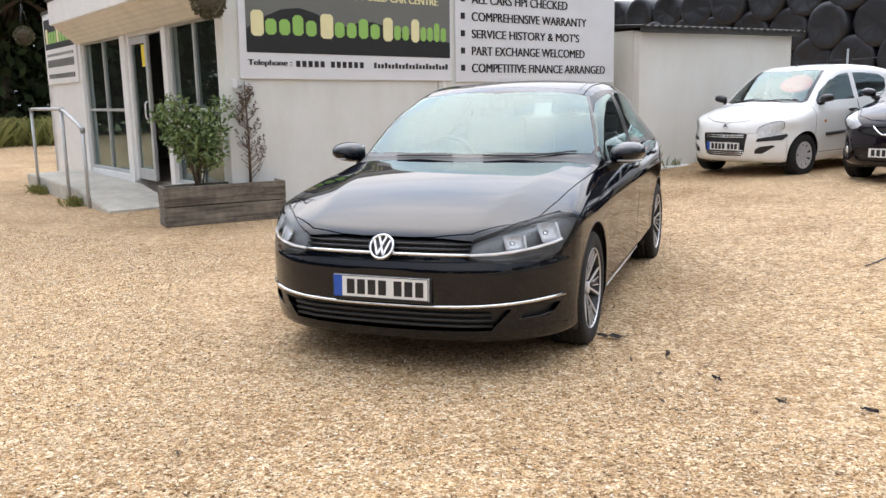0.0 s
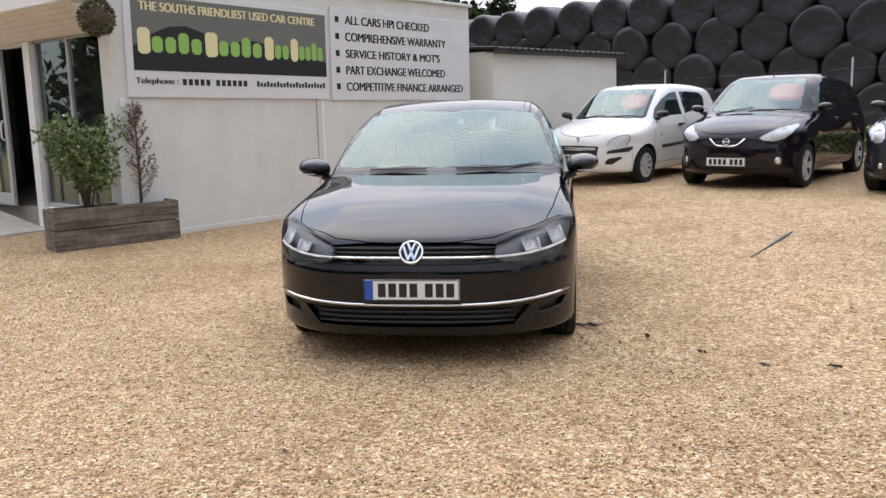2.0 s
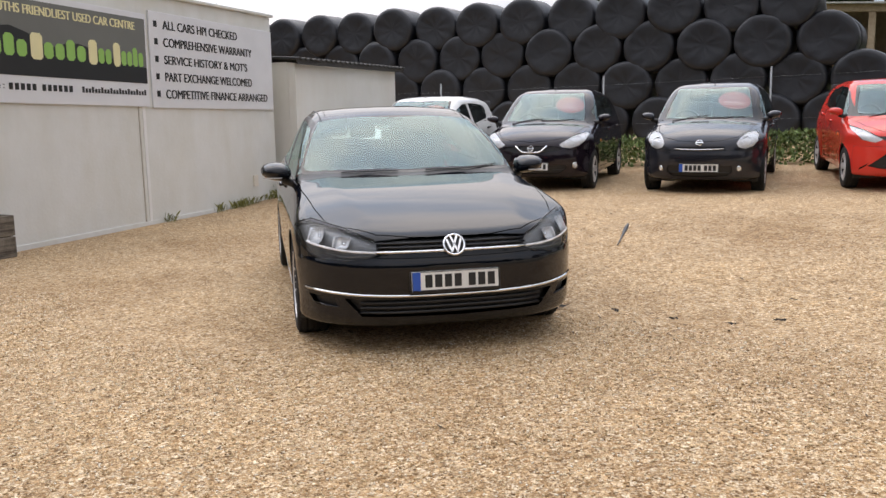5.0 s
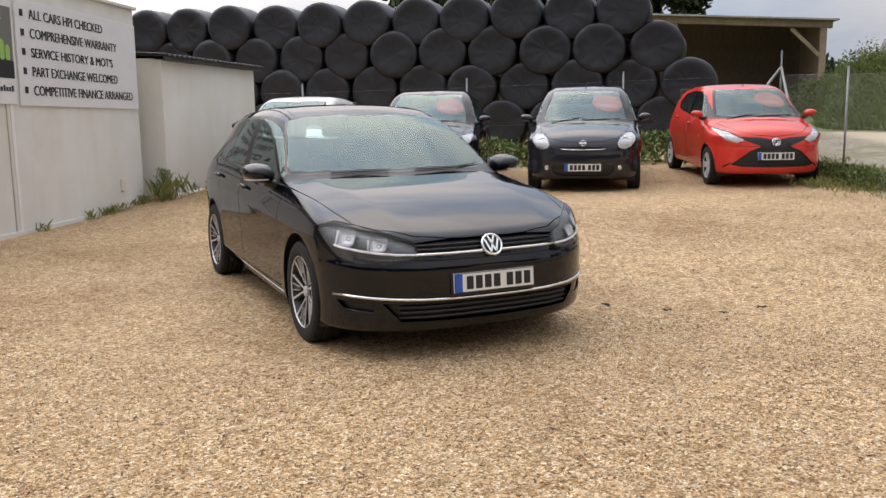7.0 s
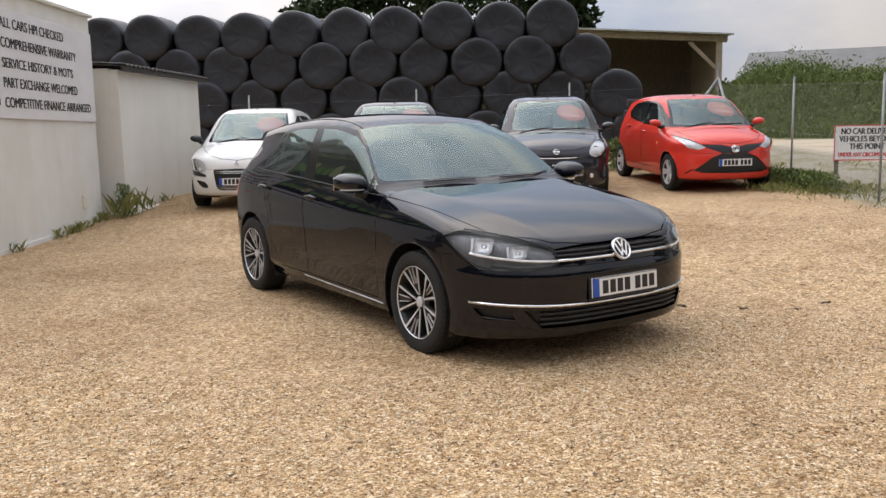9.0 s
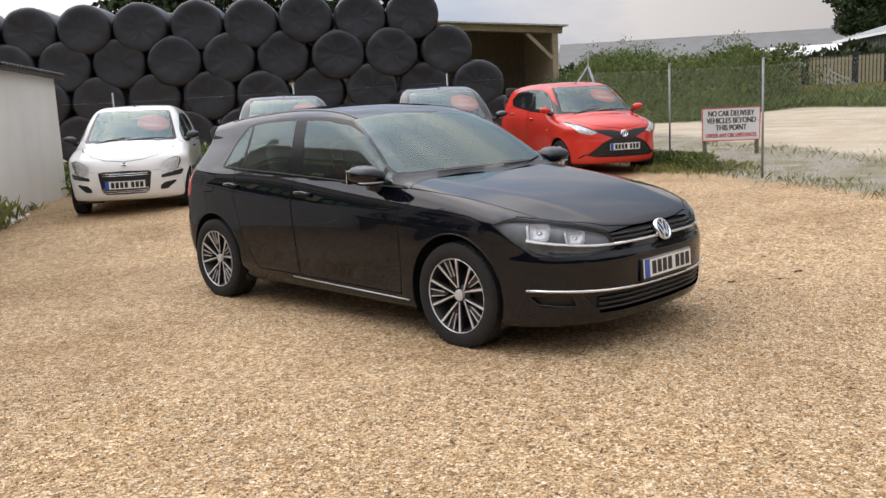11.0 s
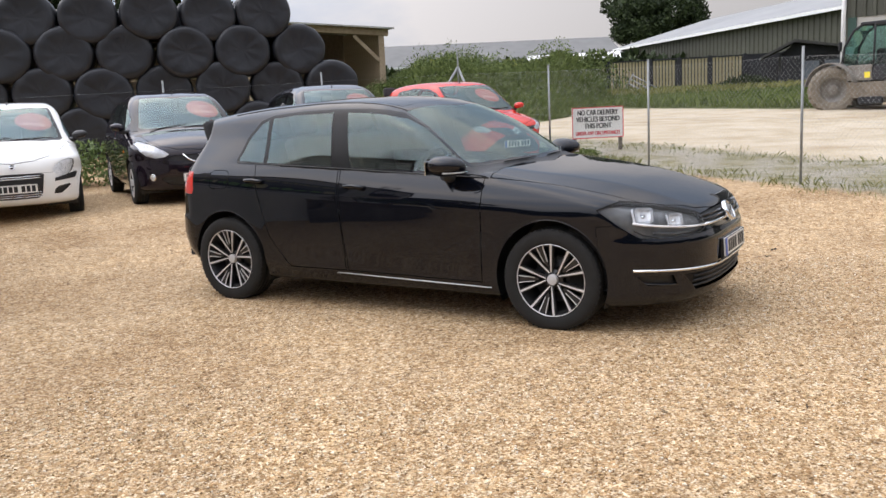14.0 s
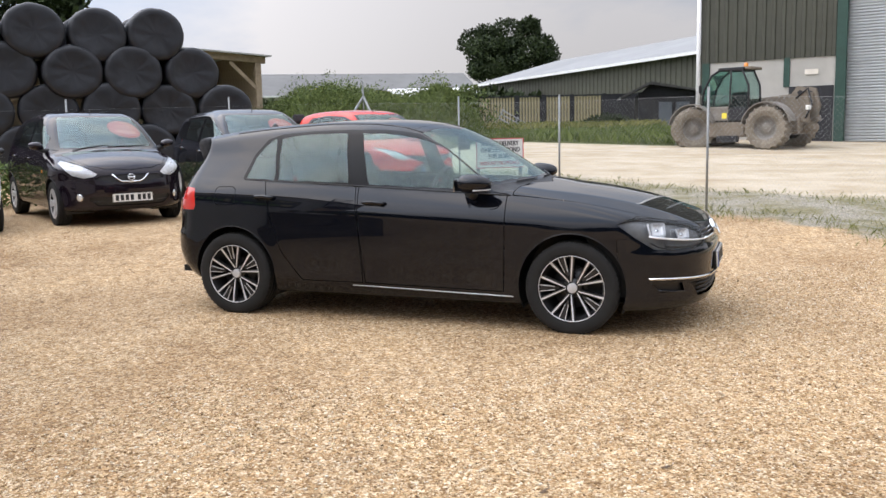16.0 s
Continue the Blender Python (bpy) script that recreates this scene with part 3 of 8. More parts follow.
class Panels:
    """Cuts a shell's left half into panels along convex outlines."""

    def __init__(self, shell, h):
        self.shell = shell
        P, Q = shell.half_mesh(h)
        me = bpy.data.meshes.new("skin")
        me.from_pydata(P.tolist(), [], Q.tolist())
        self.bm = bmesh.new()
        self.bm.from_mesh(me)
        bpy.data.meshes.remove(me)
        r = bmesh.ops.bisect_plane(self.bm, geom=self.bm.verts[:] + self.bm.edges[:] + self.bm.faces[:], dist=1e-4, plane_co=(0, 0, 0), plane_no=(0, -1, 0), clear_outer=True)
        for v in self.bm.verts:
            if v.co.y < 1e-4:
                v.co.y = 0.0
        self.rest = set(self.bm.faces)

    def cut(self, axis, poly, where=None, grow=0.0, pool=None):
        """The faces inside a convex outline seen along an axis. where: (axis index, least, most) to choose the near skin."""
        k, i, j = AXIS[axis]
        area = sum(a[0] * b[1] - b[0] * a[1] for a, b in zip(poly, poly[1:] + poly[:1]))
        if area < 0:
            poly = poly[::-1]
        lo = [min(p[t] for p in poly) - grow - 0.06 for t in (0, 1)]
        hi = [max(p[t] for p in poly) + grow + 0.06 for t in (0, 1)]
        ins = []
        for f in (self.rest if pool is None else pool):
            c = f.calc_center_median()
            if lo[0] < c[i] < hi[0] and lo[1] < c[j] < hi[1] and (where is None or where[1] < c[where[0]] < where[2]):
                ins.append(f)
        base = set(ins)
        for a, b in zip(poly, poly[1:] + poly[:1]):
            if not ins:
                break
            d = Vector((b[0] - a[0], b[1] - a[1])).normalized()
            no, co = [0, 0, 0], [0, 0, 0]
            no[i], no[j] = d.y, -d.x
            co[i], co[j] = a[0] + grow * d.y, a[1] - grow * d.x
            geom = set(ins)
            for f in ins:
                geom.update(f.verts)
                geom.update(f.edges)
            r = bmesh.ops.bisect_plane(self.bm, geom=list(geom), dist=1e-5, plane_co=co, plane_no=no)
            no, co = Vector(no), Vector(co)
            fs = [g for g in r["geom"] if isinstance(g, bmesh.types.BMFace)]
            base.update(fs)
            ins = [f for f in fs if (f.calc_center_median() - co).dot(no) < 0]
        ins = set(ins)
        if pool is None:
            self.rest = {f for f in (self.rest | base) if f.is_valid} - ins
        else:
            pool |= {f for f in base if f.is_valid}
            pool -= ins
        return ins

    def panel(self, axis, poly, where=None, gap=0.003):
        """A panel with an open joint round it."""
        wide = self.cut(axis, poly, where, gap)
        return self.cut(axis, poly, where, -gap, wide)

    def mesh(self, name, faces, mats, sides="both", inward=0.0, thick=0.0):
        """Faces as mesh data. sides: both (mirrored and joined), left or right."""
        verts, index, polys = [], {}, []
        for f in faces:
            q = []
            for v in f.verts:
                if v not in index:
                    index[v] = len(verts)
                    verts.append(v.co[:])
                q.append(index[v])
            polys.append(q)
        P = np.array(verts).reshape(-1, 3)
        N = self.shell.normal(P)
        N /= np.linalg.norm(N, axis=1)[:, None]
        if inward:
            P = P - inward * N
        pts, nor, fac = [], [], []
        if sides in ("both", "left"):
            pts, nor, fac = P.tolist(), N.tolist(), list(polys)
        if sides in ("both", "right"):
            o = len(pts)
            M = np.array((1, -1, 1))
            pts += (P * M).tolist()
            nor += (N * M).tolist()
            fac += [[o + q for q in f[::-1]] for f in polys]
        me = bpy.data.meshes.new(name)
        me.from_pydata(pts, [], fac)
        me.shade_smooth()
        me.normals_split_custom_set_from_vertices(nor)
        for m in (mats if isinstance(mats, (list, tuple)) else (mats,)):
            me.materials.append(m)
        return me


def circle(x, z, r, n=28, a0=0.0):
    return [(x + r * math.cos(a0 + 2 * math.pi * k / n), z + r * math.sin(a0 + 2 * math.pi * k / n)) for k in range(n)]


# ---- car materials ----
def paint(name, base, metal=0.0, rough=0.35):
    m = material(name, base, rough, metal, vary=0.06, scale=3.0, coat=1.0, spec=0.0)
    return m


def glass_mat(name, tint, ior=1.7, rough=0.0, dirt=0.04, sheen=(0.80, 0.98, 0.96)):
    m = bpy.data.materials.new(name)
    m.use_nodes = True
    n, l = m.node_tree.nodes, m.node_tree.links
    n.clear()
    o, mix, tr, gl = n.new("ShaderNodeOutputMaterial"), n.new("ShaderNodeMixShader"), n.new("ShaderNodeBsdfTransparent"), n.new("ShaderNodeBsdfGlossy")
    fr, film, df = n.new("ShaderNodeFresnel"), n.new("ShaderNodeMixShader"), n.new("ShaderNodeBsdfDiffuse")
    fr.inputs["IOR"].default_value = ior
    tr.inputs["Color"].default_value = (*tint, 1)
    gl.inputs["Roughness"].default_value = rough
    gl.inputs["Color"].default_value = (*sheen, 1)
    df.inputs["Color"].default_value = (0.55, 0.55, 0.52, 1)
    film.inputs["Fac"].default_value = dirt
    l.new(tr.outputs[0], film.inputs[1])
    l.new(df.outputs[0], film.inputs[2])
    l.new(fr.outputs[0], mix.inputs["Fac"])
    l.new(film.outputs[0], mix.inputs[1])
    l.new(gl.outputs[0], mix.inputs[2])
    l.new(mix.outputs[0], o.inputs["Surface"])
    return m


BLACK_PAINT = paint("black_pearl_paint", (0.0032, 0.0042, 0.0075))
PURPLE_PAINT = paint("dark_aubergine_paint", (0.012, 0.008, 0.013), 0.2)
GREY_PAINT = paint("dark_grey_metallic_paint", (0.022, 0.023, 0.03), 0.35)
WHITE_PAINT = paint("white_paint", (0.78, 0.78, 0.76))
RED_PAINT = paint("red_paint", (0.62, 0.045, 0.03))
TRIM = material("black_trim_plastic", (0.012, 0.012, 0.013), 0.45, vary=0.2, scale=30, bump=0.1, bscale=400)
SATIN = material("satin_black_frame", (0.004, 0.004, 0.0045), 0.28, vary=0.1, spec=0.22)
GLOSS = material("gloss_black_trim", (0.006, 0.006, 0.007), 0.08, vary=0.1)
RUBBER = material("tyre_rubber", (0.009, 0.0088, 0.0085), 0.85, vary=0.35, scale=14, bump=0.25, bscale=120)
DARK = material("shadowed_lining", (0.008, 0.008, 0.008), 0.9, vary=0.2)
CHROME = material("chrome", (0.82, 0.83, 0.84), 0.12, 1.0, vary=0.04)
ALLOY = material("machined_alloy", (0.66, 0.66, 0.67), 0.42, 0.45, vary=0.08, scale=40)
ALLOY_DARK = material("black_alloy", (0.015, 0.015, 0.016), 0.35, vary=0.1)
ALLOY_GREY = material("painted_silver_wheel", (0.56, 0.56, 0.57), 0.42, 0.25, vary=0.12, scale=20)
SEAT = material("seat_cloth", (0.035, 0.035, 0.037), 0.95, vary=0.25, scale=30, bump=0.2, bscale=300)
DASH = material("dashboard_plastic", (0.03, 0.03, 0.031), 0.6, vary=0.15, scale=20)
LAMP_IN = material("lamp_bowl", (0.86, 0.87, 0.88), 0.3, 0.1, vary=0.3, scale=25)
LAMP_MID = material("silvered_lamp_bowl", (0.66, 0.67, 0.68), 0.25, 0.35, vary=0.35, scale=25)
LAMP_DARK = material("dark_lamp_bowl", (0.15, 0.155, 0.16), 0.35, 0.2, vary=0.3, scale=25)
LAMP_WHITE = material("white_light_guide", (0.85, 0.86, 0.88), 0.25, vary=0.05)
RED_LENS = material("red_lamp_lens", (0.55, 0.02, 0.012), 0.15, vary=0.1, coat=0.6)
AMBER = material("amber_lens", (0.75, 0.25, 0.03), 0.2, vary=0.1, coat=0.5)
PLATE_WHITE = material("white_plate", (0.78, 0.78, 0.75), 0.4, vary=0.05)
PLATE_BLUE = material("blue_band", (0.02, 0.09, 0.42), 0.4, vary=0.1)
INK = material("black_print", (0.015, 0.015, 0.016), 0.5, vary=0.1)
STICKER_RED = material("red_sticker", (0.58, 0.085, 0.06), 0.5, vary=0.1)
STICKER_TEXT = material("pale_sticker_print", (0.80, 0.36, 0.32), 0.6, vary=0.05)
STICKER_WHITE = material("white_paper", (0.8, 0.79, 0.76), 0.6, vary=0.05)
GLASS = glass_mat("windscreen_glass", (0.76, 0.88, 0.85), ior=1.86, dirt=0.05)
GLASS_SIDE = glass_mat("side_glass", (0.72, 0.84, 0.82), ior=1.68, dirt=0.02)
LENS = glass_mat("clear_lamp_lens", (0.96, 0.97, 0.98), ior=1.24, dirt=0.02, sheen=(0.97, 0.98, 1.0))


# ---- car parts shared by all cars ----
TO_Y = pose(0, 0, 0, -90)


def spoke(bm, ang, r0, r1, w0, w1, h0, h1, thick):
    """One radial bar of a wheel; the wheel's axis is z."""
    pts = []
    for r, w, h in ((r0, w0, h0), (r1, w1, h1)):
        for s, d in ((-1, 0), (1, 0), (1, thick), (-1, thick)):
            pts.append(Vector((r, s * w / 2 * (1 if d == 0 else 1.25), h - d)))
    m = pose(0, 0, 0, 0, 0, ang)
    v = [bm.verts.new(m @ p) for p in pts]
    for q in ((0, 1, 5, 4), (1, 2, 6, 5), (3, 0, 4, 7), (2, 3, 7, 6), (3, 2, 1, 0), (4, 5, 6, 7)):
        bm.faces.new([v[k] for k in q])


def vane(bm, p0, p1, w0, w1, h0, h1, thick):
    """A straight bar between two points of a wheel's face, given by radius and angle."""
    q = [Vector((r * math.cos(radians(a)), r * math.sin(radians(a)))) for r, a in (p0, p1)]
    d = (q[1] - q[0]).normalized()
    s = Vector((-d.y, d.x))
    v = []
    for c, w, h in ((q[0], w0, h0), (q[1], w1, h1)):
        for e, dz in ((-1, 0), (1, 0), (1, thick), (-1, thick)):
            o = c + s * (e * w / 2)
            v.append(bm.verts.new((o.x, o.y, h - dz)))
    for f in ((0, 1, 5, 4), (1, 2, 6, 5), (3, 0, 4, 7), (2, 3, 7, 6), (3, 2, 1, 0), (4, 5, 6, 7)):
        bm.faces.new([v[k] for k in f])


def wheel_set(car, r, wide, rim, wb, yout, style):
    """Four wheels: barrel with tyre, rim, brake disc and hub cap."""
    g, hw = rim, wide / 2
    tyre = bmesh.new()
    add_lathe(tyre, [(g - .012, -hw * .9), (g + .03, -hw * 1.02), (r - .022, -hw), (r - .005, -hw * .86), (r, -hw * .6), (r, -hw * .42), (r - .007, -hw * .4), (r - .007, -hw * .34),
                     (r, -hw * .32), (r, -.004), (r - .007, -.003), (r - .007, .003), (r, .004), (r, hw * .32), (r - .007, hw * .34), (r - .007, hw * .4), (r, hw * .42), (r, hw * .6),
                     (r - .005, hw * .86), (r - .022, hw), (r - .04, hw * 1.03), (g + .035, hw * 1.04), (g + .012, hw * 1.0), (g + .002, hw * .93), (g - .006, hw * .8)], 56, TO_Y)
    for k in range(56):     # shoulder tread blocks
        a = 360 * k / 56
        for sgn in (-1, 1):
            add_box(tyre, (r - .012, sgn * hw * .78 - .012, -.006), (r - .001, sgn * hw * .78 + .012, .006), pose(0, 0, 0, 0, a, 0))
    tyre = mesh_of("tyre", tyre, RUBBER)
    barrel = mesh_of("wheel", lathe([(g - .004, hw * .9), (g - .02, hw * .6), (g - .03, -hw * .7), (.05, -hw * .75)], 40, TO_Y), ALLOY_DARK)
    disc = mesh_of("brake_disc", lathe([(.05, hw * .1), (g * .66, hw * .1), (g * .66, hw * .02), (.05, hw * .02)], 32, TO_Y), ALLOY_DARK if style == "split" else ALLOY_GREY)
    bm, dark = bmesh.new(), None
    hf, hh = hw * .91, hw * .64
    if style == "split":            # five pairs of machined spokes with two thin ones between
        for k in range(5):
            for d in (-1, 1):
                vane(bm, (.045, 90 + 72 * k + d * 7), (g - .003, 90 + 72 * k + d * 20.5), .0065, .0135, hh, hf, .014)
                vane(bm, (.115, 90 + 72 * k + d * 5.5), (g - .003, 90 + 72 * k + d * 5.8), .0035, .0052, (hh + hf) / 2, hf - .002, .012)
        add_lathe(bm, [(g + .003, hf + .006), (g + .001, hf + .008), (g - .001, hf + .007), (g - .002, hf)], 48)
        dark = bmesh.new()
        for k in range(5):
            for d in (-1, 1):
                vane(dark, (.04, 90 + 72 * k + d * 7), (g - .002, 90 + 72 * k + d * 20.5), .018, .030, hh - .006, hf - .006, .03)
            vane(dark, (.09, 90 + 72 * k), (g - .002, 90 + 72 * k), .014, .055, (hh + hf) / 2 - .008, hf - .010, .02)
        add_lathe(dark, [(0, hh - .012), (.06, hh - .012), (.07, hh - .04), (0, hh - .05)], 24)
        mats = ALLOY
    elif style == "cover":          # silver plastic cover with many narrow vanes
        for k in range(9):
            spoke(bm, 40 * k, .03, g, .035, .062, hh + .01, hf, .012)
        add_lathe(bm, [(g + .006, hf), (g - .012, hf + .004), (g - .03, hf - .004)], 48)
        add_lathe(bm, [(0, hh + .016), (.055, hh + .014), (.07, hh + .002)], 24)
        mats = ALLOY_GREY
    else:                           # five wide alloy spokes, each split
        for k in range(5):
            for d in (-1, 1):
                spoke(bm, 90 + 72 * k + d * 8, .03, g - .003, .03, .04, hh + .008, hf, .02)
        add_lathe(bm, [(g + .006, hf), (g - .012, hf + .005), (g - .022, hf - .006)], 48)
        add_lathe(bm, [(0, hh + .016), (.05, hh + .014), (.065, hh)], 24)
        mats = ALLOY_GREY
    bmesh.ops.transform(bm, matrix=TO_Y, verts=bm.verts)
    rim_me = mesh_of("rim", bm, mats)
    if dark is not None:
        bmesh.ops.transform(dark, matrix=TO_Y, verts=dark.verts)
        dark = mesh_of("rim_backing", dark, ALLOY_DARK)
    cap = bmesh.new()
    add_lathe(cap, [(0, hh + .012), (.02, hh + .012), (.026, hh + .009), (.031, hh + .012), (.034, hh + .006), (.034, hh - .01)], 24, TO_Y)
    cap = mesh_of("hub_cap", cap, ALLOY_GREY)
    for x, sgn in ((0, 1), (0, -1), (-wb, 1), (-wb, -1)):
        w = piece("wheel", barrel, car, pose(x, sgn * (yout - hw), r - .012, 0, 17 * sgn + 31 * x, 0 if sgn > 0 else 180))
        piece("tyre", tyre, w, Matrix())
        piece("rim", rim_me, w, Matrix())
        piece("brake_disc", disc, w, Matrix())
        if dark is not None:
            piece("rim_backing", dark, w, Matrix())
        piece("hub_cap", cap, w, Matrix())


def door_mirror(car, at, size, mat, sgn, trim=None):
    """A door mirror: rounded housing, glass, a light strip and a stalk."""
    bm = bmesh.new()
    bmesh.ops.create_icosphere(bm, subdivisions=4, radius=1.0)
    for v in bm.verts:
        x, y, z = v.co
        q = lambda c, p: math.copysign(abs(c) ** p, c)
        x2 = q(x, .95) * (1.0 if x > 0 else .45)
        taper = 1 - .22 * (y * sgn + 1) / 2
        v.co = Vector((at[0] + x2 * size[0], sgn * at[1] + q(y, .9) * size[1], at[2] + q(z, .85) * size[2] * taper * (1.0 if z > 0 else .85) + .012 * y * sgn))
    ob = part("door_mirror", bm, mat, car, smooth=True)
    part("mirror_glass", box((at[0] - size[0] * .47, sgn * at[1] - size[1] * .7, at[2] - size[2] * .6), (at[0] - size[0] * .44, sgn * at[1] + size[1] * .7, at[2] + size[2] * .5), bevel=.004), CHROME, ob)
    inner = sgn * (at[1] - size[1])
    part("mirror_arm", tube([(at[0] - .02, sgn * (at[1] - size[1] * .5), at[2] - size[2] * .75), (at[0] - .0, inner, at[2] - size[2] * 1.0), (at[0] + .02, inner - sgn * .10, at[2] - size[2] * 1.05)], [.03, .03, .035], 10), TRIM, ob)
    if trim is not None:
        pts = []
        for k in range(9):
            a = (-.35 + 1.6 * k / 8) * sgn
            pts.append((at[0] + size[0] * .93 * math.cos(a * .9), sgn * at[1] + size[1] * .95 * math.sin(a), at[2] - size[2] * .42))
        part("indicator_strip", tube(pts, .0042, 8), trim, ob)


def plate(car, m, blue=True, chars=7):
    """A number plate, its writing as plain bars."""
    base = part("number_plate", box((-.006, -.26, -.0555), (.006, .26, .0555), bevel=.003), PLATE_WHITE, car, at=m)
    edge = bmesh.new()
    for z in (-.053, .053):
        add_box(edge, (.006, -.258, z - .002), (.0075, .258, z + .002))
    for y in (-.257, .257):
        add_box(edge, (.006, y - .002, -.051), (.0075, y + .002, .051))
    part("border", edge, INK, base)
    y0 = -.235
    if blue:
        part("blue_band", box((.0055, -.259, -.055), (.0075, -.209, .055)), PLATE_BLUE, base)
        y0 = -.19
    pitch = (.24 - y0) / (chars + .45)
    for k in range(chars):
        y = y0 + pitch * (k + .5 + (.45 if k > 3 else 0))
        part("character_bar", box((.006, y - .021, -.037), (.0082, y + .021, .037)), INK, base)


def door_handle(car, shell, x, z, sgn, mat, door=None):
    p = shell.on_side(x, z, .022, sgn)
    a, b = shell.on_side(x + .09, z, .004, sgn), shell.on_side(x - .09, z + .004, .004, sgn)
    bm = bmesh.new()
    add_tube(bm, [a, a.lerp(b, .12) + Vector((0, sgn * .02, 0)), p + Vector((0, 0, .002)), a.lerp(b, .88) + Vector((0, sgn * .02, .002)), b], [.010, .014, .015, .014, .010], 10)
    part("door_handle", bm, mat, door or car, smooth=True)
    # no hollow here: a nearly flat dark disc carries its shade as colour
    q = shell.on_side(x, z - .012, -.004, sgn)
    part("handle_shade", lathe([(0, .006), (.03, .005), (.045, .001)], 18, Matrix.Translation(q) @ pose(0, 0, 0, -90 * sgn) @ Matrix.Diagonal((1.5, .7, 1, 1))), DARK, door or car)


def cabin(car, length, width, floor, belt, roof, dash_x, wheel_r=True, mat=SEAT, shift=0.0):
    """Seats, dashboard, steering wheel and floor, as seen through the glass."""
    hw = width / 2
    part("cabin_floor", box((dash_x - length, -hw, floor), (dash_x + .35, hw, floor + .05)), DARK, car)
    d = bmesh.new()
    add_box(d, (dash_x - .05, -hw, belt - .30), (dash_x + .42, hw, belt - .045), bevel=.045, segs=3)
    add_box(d, (dash_x - .04, -.37 - .19, belt - .09), (dash_x + .16, -.37 + .19, belt + .012), bevel=.035, segs=2)
    part("dashboard", d, DASH, car, smooth=False)
    sw = bmesh.new()
    ring = [(.0, .185 * math.cos(a), .185 * math.sin(a)) for a in (2 * math.pi * k / 28 for k in range(29))]
    add_tube(sw, ring, .016, 8)
    for a in (200, 340, 270):
        add_tube(sw, [(0.02, 0, 0), (0, .18 * math.cos(radians(a)), .18 * math.sin(radians(a)))], .016, 6)
    add_lathe(sw, [(0, .03), (.06, .03), (.075, 0), (0, 0)], 16, pose(0, 0, 0, 0, -90, 0))
    part("steering_wheel", sw, DASH, car, at=pose(dash_x - .17, -.37, belt - .06, 0, 24, 0), smooth=True)

    def seat(x, y, w, high, rest):
        s = part("seat", box((x - .25, y - w / 2, floor + .12), (x + .27, y + w / 2, floor + .36), bevel=.06, segs=3), mat, car)
        lean = pose(x - .22, y, floor + .34, 0, -17, 0)
        part("backrest", box((-.07, -w / 2, 0), (.06, w / 2, high), lean, bevel=.05, segs=3), mat, s)
        for yy in rest:
            part("headrest", box((-.055, yy - .13, high + .02), (.045, yy + .13, high + .20), lean, bevel=.045, segs=3), mat, s)
            part("headrest_post", tube([lean @ Vector((0, yy - .05, high - .03)), lean @ Vector((0, yy - .05, high + .05))], .007, 6), CHROME, s)
    back = dash_x - .86
    for y in (-.37, .37):
        seat(back, y, .5, .60, (0,))
    seat(back - .86, 0, 1.24, .56, (-.42, 0, .42))
    part("rear_shelf", box((dash_x - length, -hw * .9, belt - .10), (back - 1.17, hw * .9, belt - .07)), DARK, car)


def strip(shell, pts, axis, r, mat, name, car, off=0.0, n=8, sgn=1):
    """A moulding laid along the skin."""
    res = []
    for a, b in pts:
        res.append(shell.on_side(a, b, off, sgn) if axis == "y" else shell.on_front(a, b, off) if axis == "x" else shell.on_top(a, b, off))
    part(name, tube(res, r, n), mat, car, smooth=True)


def arches(car, shell, pan, wheels, r, wheel_z, lip=0.006, lipmat=None):
    """Opens the wheel arches and lines them."""
    for x in wheels:
        faces = pan.cut("y", circle(x, wheel_z, r), (1, .35, 2))
        bmesh.ops.delete(pan.bm, geom=list(faces), context="FACES")
        for sgn in (1, -1):
            bm = bmesh.new()
            rows = []
            for k in range(23):
                a = radians(-25 + 230 * k / 22)
                px, pz = x + r * math.cos(a), wheel_z + r * math.sin(a)
                try_z = max(pz, .2)
                p = shell.on_side(px, try_z, -.002, sgn)
                rows.append([bm.verts.new((px, p.y - sgn * d, pz)) for d in (0, .02, .36)])
                for v, rr in zip(rows[-1], (0, .010, .012)):
                    v.co.x += rr * math.cos(a)
                    v.co.z += rr * math.sin(a)
            for a, b in zip(rows, rows[1:]):
                for c in (0, 1):
                    bm.faces.new((a[c], b[c], b[c + 1], a[c + 1]))
            bm.faces.new([r[2] for r in rows])          # the inner wing closes the arch
            part("wheel_arch_liner", bm, TRIM, car)
            rim = [shell.on_side(x + r * math.cos(radians(t)), max(.19, wheel_z + r * math.sin(radians(t))), -.003, sgn) for t in range(-22, 203, 8)]
            part("arch_lip", tube(rim, lip, 6), lipmat or TRIM, car, smooth=True)


def lamp_insides(car, pan, faces, bowl, deep=0.03):
    for side, sgn in (("left", 1), ("right", -1)):
        lens = new("headlamp", pan.mesh("headlamp", faces, LENS, side))
        lens.parent = car
        tagged(lens, "clear headlamp lens")
        bowl_ob = new("lamp_bowl", pan.mesh("lamp_bowl", faces, bowl, side, inward=deep))
        bowl_ob.parent = lens
        yield lens, sgn


def pane(car, pan, faces, mat, name, parent=None, sides=("left", "right")):
    for s in sides:
        o = new(name, pan.mesh(name, faces, mat, s))
        o.parent = parent or car
        o.visible_shadow = False
        yield o


def wipers(car, shell, rows):
    for pts in rows:
        p = [shell.on_top(x, y, .010) for x, y in pts]
        part("wiper", tube(p, [.005, .006, .004][:len(p)] if len(p) == 3 else .006, 6), TRIM, car)


